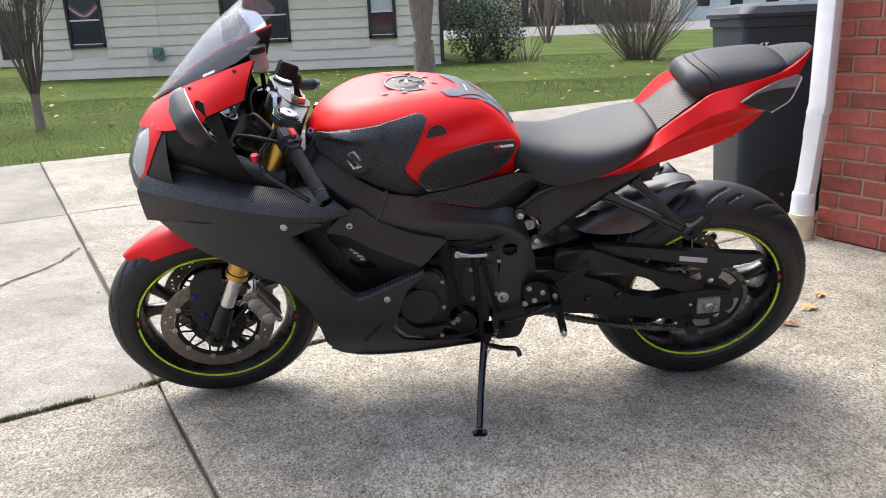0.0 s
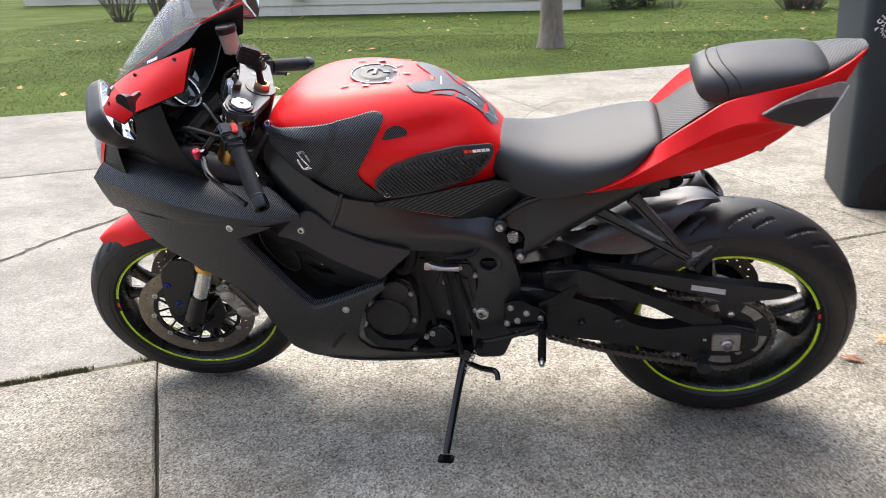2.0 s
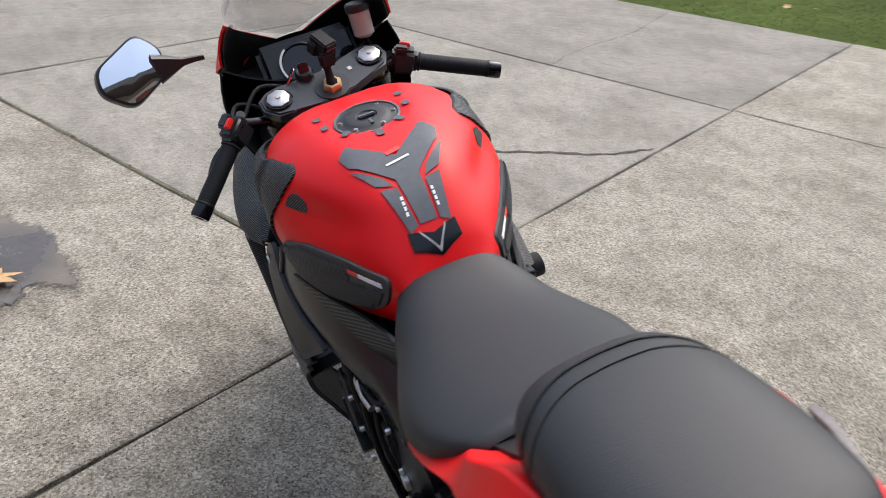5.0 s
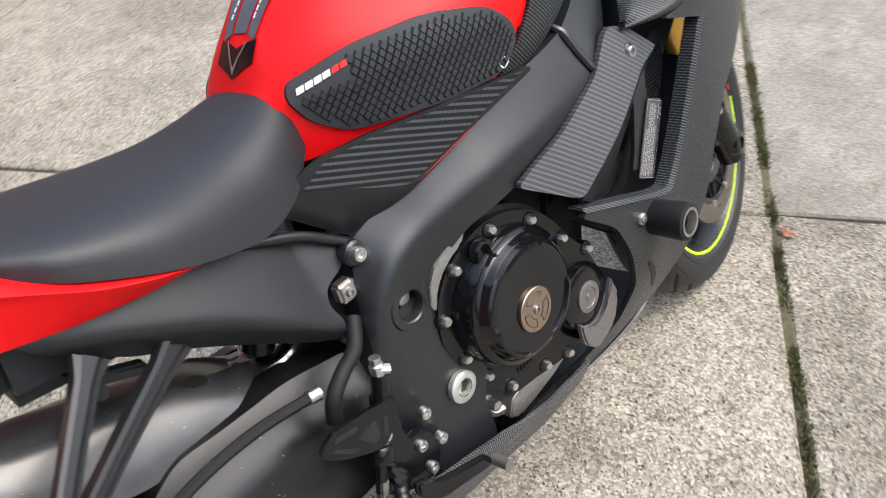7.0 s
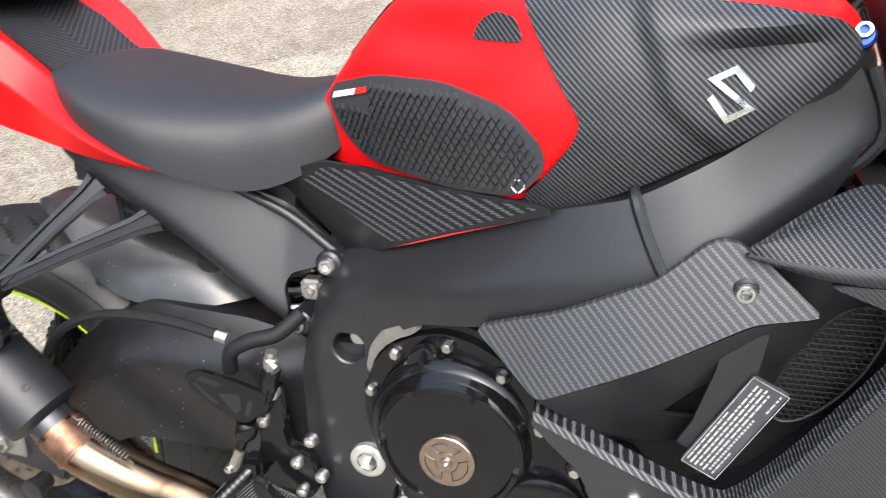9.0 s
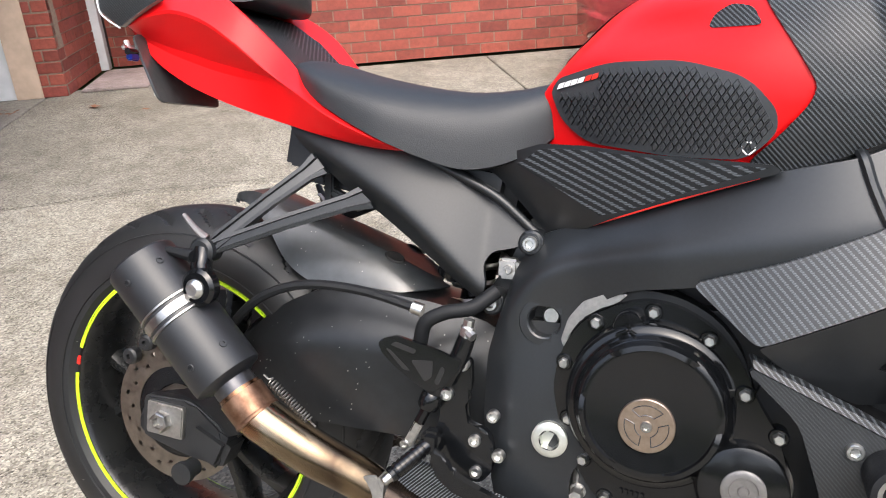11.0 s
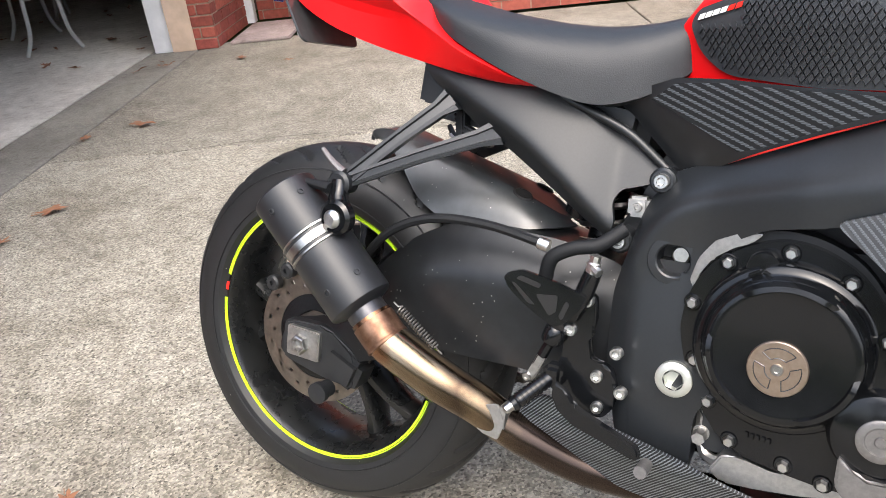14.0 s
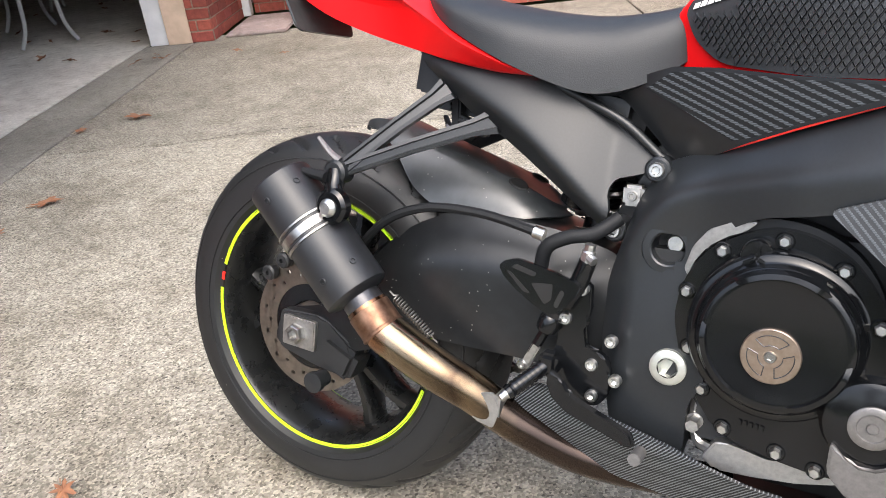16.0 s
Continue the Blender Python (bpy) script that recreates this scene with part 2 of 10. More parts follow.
def add_specks(m, scale=110, share=0.86, colour=(0.30, 0.29, 0.27)):
    """Dried splashes: small pale flecks strewn over a surface."""
    n, l = m.node_tree.nodes, m.node_tree.links
    b = n["Principled BSDF"]
    tc, v = n.new("ShaderNodeTexCoord"), n.new("ShaderNodeTexVoronoi")
    v.inputs["Scale"].default_value = scale
    l.new(tc.outputs["Object"], v.inputs[0])
    near = ramp(n, [(0.10, (1, 1, 1)), (0.17, (0, 0, 0))])
    l.new(v.outputs["Distance"], near.inputs[0])
    some = n.new("ShaderNodeMath")
    some.operation = "GREATER_THAN"
    some.inputs[1].default_value = share
    l.new(v.outputs["Color"], some.inputs[0])
    both = n.new("ShaderNodeMath")
    both.operation = "MULTIPLY"
    l.new(near.outputs[0], both.inputs[0])
    l.new(some.outputs[0], both.inputs[1])
    mx = n.new("ShaderNodeMix")
    mx.data_type = "RGBA"
    mx.inputs["B"].default_value = (*colour, 1)
    l.new(both.outputs[0], mx.inputs["Factor"])
    old = b.inputs["Base Color"].links[0]
    l.new(old.from_socket, mx.inputs["A"])
    l.new(mx.outputs["Result"], b.inputs["Base Color"])


for _m, _v in ((SWING, 0.80), (HUGGER, 0.76), (PLASTIC, 0.95), (TYRE, 0.93)):
    add_specks(_m, 150, _v)
TITAN = mat_titanium()
MUFFLER_BLACK = mat_grain("matte_black_muffler_coating", (0.010, 0.010, 0.011), (0.015, 0.015, 0.016), 300, (0.38, 0.48), bump=0.08, dist=0.0003)
MIRROR, _, _, _ = mat_base("mirror_glass", (0.86, 0.88, 0.9), 0.02, 1.0)


def mat_glass(name, color, rough=0.02, alpha=0.25):
    m, n, l, b = mat_base(name, color, rough)
    b.inputs["Transmission Weight"].default_value = 0.0
    b.inputs["Alpha"].default_value = alpha
    b.inputs["IOR"].default_value = 1.45
    return m


SCREEN = mat_glass("smoked_windscreen", (0.42, 0.45, 0.48), 0.04, 0.24)
CLEAR = mat_glass("clear_lens", (0.7, 0.72, 0.74), 0.05, 0.38)
AMBER = mat_glass("amber_reservoir_plastic", (0.5, 0.42, 0.36), 0.25, 0.75)
DARKGLASS, _, _, _ = mat_base("dark_display_glass", (0.008, 0.009, 0.01), 0.06)
# near-black colour painting the shade inside openings and hollows
RECESS_SHADE, _, _, _ = mat_base("dark_recess", (0.004, 0.004, 0.004), 0.7)
STEEL_PALE = mat_grain("pale_zinc_nut", (0.50, 0.52, 0.47), (0.66, 0.67, 0.62), 60, (0.3, 0.5), metal=0.8, bump=0.2)
GREY_CLAMP = mat_grain("dark_grey_clamp_paint", (0.030, 0.031, 0.033), (0.045, 0.046, 0.049), 200, (0.24, 0.36), metal=0.0, bump=0.08)
LABEL_PALE = mat_grain("pale_grey_label", (0.45, 0.46, 0.48), (0.52, 0.53, 0.55), 80, (0.4, 0.5))
PIPE_DARK = mat_grain("dark_pipe_collar", (0.05, 0.05, 0.055), (0.09, 0.09, 0.095), 80, (0.3, 0.4), metal=0.8)
FORKCAP = mat_grain("brushed_grey_cap_metal", (0.42, 0.42, 0.42), (0.55, 0.55, 0.55), 90, (0.38, 0.5), metal=0.85)
LENS_GREY = mat_grain("grey_lamp_lens", (0.15, 0.14, 0.13), (0.24, 0.225, 0.21), 60, (0.10, 0.18))
SMOKED = mat_grain("smoked_plate_cover", (0.045, 0.044, 0.043), (0.060, 0.058, 0.056), 30, (0.10, 0.16))
COPPER = mat_grain("heat_browned_sleeve", (0.15, 0.075, 0.045), (0.32, 0.19, 0.125), 45, (0.28, 0.5), metal=0.9, bump=0.15, big=(60, 0.4))


# ---- building helpers ----
def part(name, bm, material, parent=None, label="", smooth=38.0, at=None):
    """Links a bmesh as one mesh object under a thing or a part; smooth: the angle up to which edges shade round."""
    bmesh.ops.recalc_face_normals(bm, faces=bm.faces)
    lim = radians(smooth)
    for f in bm.faces:
        f.smooth = True
    for e in bm.edges:
        e.smooth = len(e.link_faces) == 2 and e.calc_face_angle(3.2) < lim
    me = bpy.data.meshes.new(name)
    bm.to_mesh(me)
    bm.free()
    me.materials.append(material)
    ob = new(name, me)
    if parent:
        ob.parent = parent
    if at is not None:
        ob.matrix_basis = at
    if label:
        tagged(ob, label)
    return ob


def again(ob, m, name=None):
    """Another part on the same mesh."""
    o = new(name or ob.name.split(".")[0], ob.data)
    o.parent, o.matrix_basis = ob.parent, m
    return o


def thing(name, label, category, group="", kind="", m=None):
    e = new(name)
    e.empty_display_size = 0.1
    if m is not None:
        e.matrix_basis = m
    return tagged(e, label, category, group, kind)


def table(pairs, x):
    """A smooth curve through (x, value) pairs, x rising."""
    xs = [p[0] for p in pairs]
    if x <= xs[0]:
        return pairs[0][1]
    if x >= xs[-1]:
        return pairs[-1][1]
    k = max(i for i in range(len(xs)) if xs[i] <= x)
    p = [pairs[max(0, min(len(pairs) - 1, k + d))] for d in (-1, 0, 1, 2)]
    h = p[2][0] - p[1][0]
    t = (x - p[1][0]) / h
    m1 = (p[2][1] - p[0][1]) / max(p[2][0] - p[0][0], 1e-6) * h
    m2 = (p[3][1] - p[1][1]) / max(p[3][0] - p[1][0], 1e-6) * h
    return (2 * t**3 - 3 * t**2 + 1) * p[1][1] + (t**3 - 2 * t**2 + t) * m1 + (-2 * t**3 + 3 * t**2) * p[2][1] + (t**3 - t**2) * m2


def spline(points, steps=6, closed=False):
    """A smooth line through points of two or three numbers."""
    pts = [Vector(p) for p in points]
    n, out = len(pts), []
    for i in range(n if closed else n - 1):
        a, b, c, d = (pts[j % n] if closed else pts[max(0, min(n - 1, j))] for j in (i - 1, i, i + 1, i + 2))
        for s in range(steps):
            t = s / steps
            out.append(0.5 * (2 * b + (c - a) * t + (2 * a - 5 * b + 4 * c - d) * t**2 + (3 * b - a - 3 * c + d) * t**3))
    if not closed:
        out.append(pts[-1])
    return out


def rounded(points, r=0.01, steps=4):
    """A closed outline of (x, z) corners with its corners rounded."""
    pts = [Vector(p) for p in points]
    n, out = len(pts), []
    for i in range(n):
        a, b, c = pts[i - 1], pts[i], pts[(i + 1) % n]
        k = min(r, (a - b).length * 0.45, (c - b).length * 0.45)
        p, q = b + (a - b).normalized() * k, b + (c - b).normalized() * k
        for s in range(steps + 1):
            t = s / steps
            out.append((1 - t) ** 2 * p + 2 * t * (1 - t) * b + t**2 * q)
    return out


def tube(bm, path, radius, n=10, caps=True, steps=5, smooth=True):
    """A round tube along a smooth path; radius: a number or one a point of the path."""
    pts = spline(path, steps) if smooth and len(path) > 2 else [Vector(p) for p in path]
    m = len(pts)
    rad = [radius] * m if not hasattr(radius, "__len__") else [radius[min(len(radius) - 1, int(i / max(m - 1, 1) * (len(radius) - 1) + 0.5))] if not (smooth and len(path) > 2) else np.interp(i / (m - 1) * (len(radius) - 1), range(len(radius)), radius) for i in range(m)]
    up, rings = None, []
    for i, p in enumerate(pts):
        t = (pts[min(i + 1, m - 1)] - pts[max(i - 1, 0)]).normalized()
        if up is None:
            up = t.orthogonal().normalized()
        up = (up - t * up.dot(t)).normalized()
        side = t.cross(up)
        rings.append([bm.verts.new(p + (up * math.cos(a) + side * math.sin(a)) * rad[i]) for a in (2 * math.pi * k / n for k in range(n))])
    for a, b in zip(rings, rings[1:]):
        for k in range(n):
            bm.faces.new((a[k], a[(k + 1) % n], b[(k + 1) % n], b[k]))
    if caps:
        bm.faces.new(rings[0][::-1]), bm.faces.new(rings[-1])
    return bm


def lathe(bm, profile, origin, axis, n=24, caps=True):
    """Turns (radius, along) pairs about an axis through origin."""
    o, a = Vector(origin), Vector(axis).normalized()
    u = a.orthogonal().normalized()
    v = a.cross(u)
    rings = []
    for r, h in profile:
        rings.append([bm.verts.new(o + a * h + (u * math.cos(t) + v * math.sin(t)) * max(r, 1e-5)) for t in (2 * math.pi * k / n for k in range(n))])
    for p, q in zip(rings, rings[1:]):
        for k in range(n):
            bm.faces.new((p[k], p[(k + 1) % n], q[(k + 1) % n], q[k]))
    if caps:
        bm.faces.new(rings[0][::-1]), bm.faces.new(rings[-1])
    return bm


def loft(bm, rings, caps=True, closed=True):
    """Skins rings of points, all of one count."""
    vs = [[bm.verts.new(p) for p in r] for r in rings]
    n = len(vs[0])
    for a, b in zip(vs, vs[1:]):
        for k in range(n if closed else n - 1):
            bm.faces.new((a[k], a[(k + 1) % n], b[(k + 1) % n], b[k]))
    if caps and closed:
        bm.faces.new(vs[0][::-1]), bm.faces.new(vs[-1])
    return bm


def plate(bm, outline, y0, y1, bevel=0.003, seg=2):
    """A flat piece: an outline in (x, z) from y0 to y1, its rims bevelled."""
    a = [bm.verts.new((p[0], y0, p[1])) for p in outline]
    b = [bm.verts.new((p[0], y1, p[1])) for p in outline]
    n = len(a)
    fs = [bm.faces.new(a), bm.faces.new(b[::-1])]
    for k in range(n):
        fs.append(bm.faces.new((a[k], b[k], b[(k + 1) % n], a[(k + 1) % n])))
    if bevel:
        rim = list(fs[0].edges) + list(fs[1].edges)
        bmesh.ops.bevel(bm, geom=rim, offset=bevel, segments=seg, affect="EDGES", clamp_overlap=True)
    return bm


def box(bm, c, s, bevel=0.003, rot=None, seg=2):
    """A box with rounded edges; c: its middle, s: its sizes."""
    k = bmesh.ops.create_cube(bm, size=1.0)
    vs = k["verts"]
    bmesh.ops.scale(bm, vec=s, verts=vs)
    if bevel:
        es = list({e for v in vs for e in v.link_edges})
        r = bmesh.ops.bevel(bm, geom=es, offset=min(bevel, min(s) * 0.45), segments=seg, affect="EDGES")
        vs = list({v for f in r["faces"] for v in f.verts} | {v for v in vs if v.is_valid})
    if rot is not None:
        bmesh.ops.transform(bm, matrix=rot, verts=vs)
    bmesh.ops.translate(bm, vec=c, verts=vs)
    return bm


def soft(v, w=0.006):
    """The larger of v and 0, rounded over a width w."""
    return w * math.log1p(math.exp(max(-40.0, min(40.0, v / w))))


def panel(bm, outline, yf, thick=0.004, cell=0.02, lip=0.006, side=1):
    """A curved skin: an outline in (x, z), cut into cells and laid on y = side * yf(x, z), its rim rolled in by lip, with a thickness."""
    start = set(bm.verts)
    f = bm.faces.new([bm.verts.new((p[0], 0, p[1])) for p in outline])
    inner = []
    if lip:
        bmesh.ops.inset_region(bm, faces=[f], thickness=lip, use_even_offset=True, use_boundary=True)
        inner = [v for v in f.verts]
    rim = {v for v in bm.verts if v not in start} - set(inner)
    xs, zs = [p[0] for p in outline], [p[1] for p in outline]
    geom = lambda: [g for seq in (bm.verts, bm.edges, bm.faces) for g in seq if g not in start and (not hasattr(g, "verts") or all(v not in start for v in g.verts))]
    for lo, hi, no, k in ((min(xs), max(xs), (1, 0, 0), 0), (min(zs), max(zs), (0, 0, 1), 2)):
        c = lo + cell
        while c < hi - cell * 0.3:
            co = [0, 0, 0]
            co[k] = c
            bmesh.ops.bisect_plane(bm, geom=geom(), plane_co=co, plane_no=no)
            c += cell
    mine = [v for v in bm.verts if v not in start]
    edge = {v for v in mine if v.is_boundary}
    for v in mine:
        d = lip if v in edge else 0.0
        v.co.y = side * (yf(v.co.x, v.co.z) - d * 0.8)
    faces = [g for g in bm.faces if g.verts[0] not in start]
    bmesh.ops.recalc_face_normals(bm, faces=faces)
    if sum(g.normal.y * g.calc_area() for g in faces) * side < 0:
        bmesh.ops.reverse_faces(bm, faces=faces)
    if thick:
        twin = {v: bm.verts.new((v.co.x, v.co.y - side * thick, v.co.z)) for v in mine}
        border = [e for e in bm.edges if e.is_boundary and e.verts[0] in twin and e.verts[1] in twin]
        for g in faces:
            bm.faces.new([twin[v] for v in reversed(g.verts)])
        for e in border:
            a, b = e.verts
            bm.faces.new((a, b, twin[b], twin[a]))
    return bm


def bolt_mesh(bm, at, axis, r=0.007, h=0.005, hexed=True):
    """A socket-head bolt: a domed head with a six-sided recess."""
    lathe(bm, [(r, -0.004), (r, h * 0.6), (r * 0.86, h), (r * 0.55, h)], at, axis, 12, caps=False)
    lathe(bm, [(r * 0.55, h), (r * 0.5, h * 0.15), (0.0, h * 0.15)], at, axis, 6 if hexed else 12, caps=False)
    return bm


def B():
    return bmesh.new()


# ---- setting ----
SITE = Matrix.Rotation(radians(28.2), 4, "Z")


def mat_concrete(name, light, dark, speck, rough=(0.75, 0.95)):
    m, n, l, b = mat_base(name, light, 0.85)
    info = n.new("ShaderNodeObjectInfo")
    fine = noise_node(n, l, 380, 4, 0.75)
    peb = n.new("ShaderNodeTexVoronoi")
    peb.inputs["Scale"].default_value = 210
    tc = n.new("ShaderNodeTexCoord")
    l.new(tc.outputs["Object"], peb.inputs[0])
    stain = noise_node(n, l, 1.4, 9, 0.68)
    mott = noise_node(n, l, 11, 10, 0.76)
    r1 = ramp(n, [(0.30, tuple(c * k for c, k in zip(dark, (0.86, 0.83, 0.79)))), (0.42, dark), (0.56, light)])
    l.new(stain.outputs["Fac"], r1.inputs[0])
    pr = ramp(n, [(0.0, (0.10, 0.095, 0.09)), (0.22, (0.62, 0.60, 0.57)), (0.55, (1.04,) * 3), (0.9, (1.75, 1.72, 1.66))])
    l.new(peb.outputs["Color"], pr.inputs[0])
    mx = n.new("ShaderNodeMix")
    mx.data_type, mx.blend_type = "RGBA", "MULTIPLY"
    mx.inputs["Factor"].default_value = speck
    l.new(r1.outputs[0], mx.inputs["A"])
    l.new(pr.outputs[0], mx.inputs["B"])
    mr = ramp(n, [(0.34, (0.62, 0.60, 0.565)), (0.46, (0.93, 0.925, 0.91)), (0.54, (1.0,) * 3), (0.66, (1.16,) * 3)])
    l.new(mott.outputs["Fac"], mr.inputs[0])
    m2 = n.new("ShaderNodeMix")
    m2.data_type, m2.blend_type = "RGBA", "MULTIPLY"
    m2.inputs["Factor"].default_value = 0.95
    l.new(mx.outputs["Result"], m2.inputs["A"])
    l.new(mr.outputs[0], m2.inputs["B"])
    tone = n.new("ShaderNodeMapRange")
    tone.inputs["To Min"].default_value, tone.inputs["To Max"].default_value = 0.88, 1.1
    l.new(info.outputs["Random"], tone.inputs["Value"])
    m3 = n.new("ShaderNodeMix")
    m3.data_type, m3.blend_type = "RGBA", "MULTIPLY"
    m3.inputs["Factor"].default_value = 1.0
    l.new(m2.outputs["Result"], m3.inputs["A"])
    l.new(tone.outputs[0], m3.inputs["B"])
    l.new(m3.outputs["Result"], b.inputs["Base Color"])
    rr = n.new("ShaderNodeMapRange")
    rr.inputs["To Min"].default_value, rr.inputs["To Max"].default_value = rough
    l.new(mott.outputs["Fac"], rr.inputs["Value"])
    l.new(rr.outputs[0], b.inputs["Roughness"])
    h = n.new("ShaderNodeMath")
    h.operation = "MULTIPLY_ADD"
    h.inputs[1].default_value = 0.6
    l.new(peb.outputs["Distance"], h.inputs[0])
    l.new(fine.outputs["Fac"], h.inputs[2])
    add_bump(n, l, b, h.outputs[0], 0.8, 0.003)
    return m


CONCRETE = mat_concrete("aged_driveway_concrete", (0.224, 0.211, 0.182), (0.174, 0.163, 0.139), 0.5)
CONCRETE_ROUGH = mat_concrete("worn_aggregate_concrete", (0.254, 0.237, 0.199), (0.190, 0.175, 0.143), 1.0)
SOIL = mat_grain("joint_dirt", (0.035, 0.03, 0.022), (0.07, 0.06, 0.045), 60, (0.85, 0.95), bump=0.4)
MOSS = mat_grain("joint_moss", (0.05, 0.052, 0.02), (0.12, 0.125, 0.045), 160, (0.85, 0.95), bump=0.5)
LAWN_SOIL = mat_grain("lawn_ground", (0.050, 0.076, 0.013), (0.076, 0.102, 0.024), 5, (0.85, 0.95), bump=0.3, big=(0.6, 0.35))
LAWN_SOIL.node_tree.nodes["Principled BSDF"].inputs["Specular IOR Level"].default_value = 0.05
BRICK = mat_grain("red_brick", (0.26, 0.066, 0.04), (0.36, 0.105, 0.065), 30, (0.7, 0.9), bump=0.25, dist=0.003)
MORTAR = mat_grain("brick_mortar", (0.21, 0.145, 0.105), (0.30, 0.22, 0.165), 60, (0.85, 0.95), bump=0.3, dist=0.002)
SIDING = mat_grain("grey_painted_siding", (0.70, 0.61, 0.49), (0.76, 0.67, 0.545), 3, (0.6, 0.75), bump=0.1, big=(0.8, 0.08))
WHITEPAINT = mat_grain("white_painted_metal", (0.66, 0.66, 0.67), (0.76, 0.76, 0.77), 9, (0.35, 0.5), big=(5, 0.12))
ASPHALT = mat_grain("pale_asphalt", (0.13, 0.13, 0.126), (0.17, 0.17, 0.163), 3, (0.8, 0.95))
ASPHALT.node_tree.nodes["Principled BSDF"].inputs["Specular IOR Level"].default_value = 0.1
DARKWOOD = mat_grain("dark_window_frame_paint", (0.02, 0.018, 0.017), (0.035, 0.03, 0.028), 30, (0.5, 0.65))
PANE, _, _, _pane = mat_base("window_pane_glass", (0.03, 0.035, 0.04), 0.05)
_pane.inputs["Specular IOR Level"].default_value = 0.8


def rise(x, y):
    """The lawn's height: level by the house, then up to the road."""
    d = -y - 22
    return -0.03 if d < 0 else -0.03 + (0.02 * d if d < 18 else 0.36 + 0.05 * (min(d, 27) - 18))


ground = B()
xs = [-400, -150, -70, -40, -25, -15, -8, -3, 0, 4, 8, 13, 20, 35, 60, 140, 400]
ys = [300, 120, 40, 12, 0, -6, -10, -15, -20, -22, -28, -34, -40, -44, -49, -60, -100, -400]
gv = [[ground.verts.new((x, y, rise(x, y))) for x in xs] for y in ys]
for i in range(len(ys) - 1):
    for j in range(len(xs) - 1):
        ground.faces.new((gv[i][j], gv[i][j + 1], gv[i + 1][j + 1], gv[i + 1][j]))
tagged(part("ground", ground, LAWN_SOIL), "patchy green lawn ground round the concrete driveway", "ground", kind="structure")

road = B()
rv = [[road.verts.new((x, y, rise(x, y) + 0.012)) for x in (-300, 300)] for y in (-40.5, -44.5, -49)]
for a, b in zip(rv, rv[1:]):
    road.faces.new((a[0], a[1], b[1], b[0]))
tagged(part("road", road, ASPHALT), "pale grey road beyond the lawn", "road", kind="structure")

# driveway: slabs in the site's own heading, u along the drive, v across it
bed = B()
box(bed, (2.7, -0.86, -0.045), (29.4, 10.9, 0.05), 0)
bed.transform(SITE)
driveway = tagged(part("driveway", bed, SOIL), "concrete driveway of large slabs with dirty joints", "driveway", kind="structure")
rnd = random.Random(4)
ULINES = [-12.0, -8.2, -5.0, -1.65, 1.43, 4.62, 7.8, 11.0, 14.2, 17.4]
VLINES = [-6.32, -3.74, -0.835, 2.10, 4.60]


def slab(u0, u1, v0, v1, material):
    bm = B()
    g = 0.007
    nu, nv = max(2, int((u1 - u0) / 0.16)), max(2, int((v1 - v0) / 0.16))
    ring = []
    for a, b_, c, d in ((u0, v0, 1, 0), (u1, v0, 0, 1), (u1, v1, -1, 0), (u0, v1, 0, -1)):
        k = nu if c else nv
        span = (u1 - u0) if c else (v1 - v0)
        for i in range(k):
            s = i / k * span
            w = g + 0.006 * noise.noise((a + c * s) * 3.1 * Vector((1, 0, 0)) + Vector((0, (b_ + d * s) * 3.1, 2))) + 0.004 * noise.noise(Vector(((a + c * s) * 14, (b_ + d * s) * 14, 5)))
            inw = {(1, 0): (0, 1), (0, 1): (-1, 0), (-1, 0): (0, -1), (0, -1): (1, 0)}[(c, d)]
            ring.append((a + c * s + inw[0] * w, b_ + d * s + inw[1] * w))
    z = rnd.uniform(-0.003, 0.002)
    lo = [bm.verts.new((p[0], p[1], -0.03)) for p in ring]
    mid = [bm.verts.new((p[0], p[1], z - 0.005)) for p in ring]
    cu, cv = (u0 + u1) / 2, (v0 + v1) / 2
    sh = lambda p: (p[0] + (0.006 if p[0] < cu else -0.006), p[1] + (0.006 if p[1] < cv else -0.006))
    hi = [bm.verts.new((*sh(p), z)) for p in ring]
    for q, w in ((lo, mid), (mid, hi)):
        for i in range(len(ring)):
            j = (i + 1) % len(ring)
            bm.faces.new((q[i], q[j], w[j], w[i]))
    bm.faces.new(hi)
    bm.transform(SITE)
    return part("slab", bm, material, driveway, smooth=20)


for iu in range(len(ULINES) - 1):
    for iv in range(len(VLINES) - 1):
        if ULINES[iu + 1] < -1.0 and iv >= 2:
            continue
        slab(-1.615 if iu == 3 and iv >= 2 else ULINES[iu], ULINES[iu + 1], VLINES[iv], VLINES[iv + 1], CONCRETE_ROUGH if iu <= 3 or (iu, iv) in ((4, 3), (4, 2)) else CONCRETE)
slab(-1.98, -1.617, 0.3, 2.69, CONCRETE)
slab(-1.98, -1.617, 2.69, 4.42, CONCRETE)


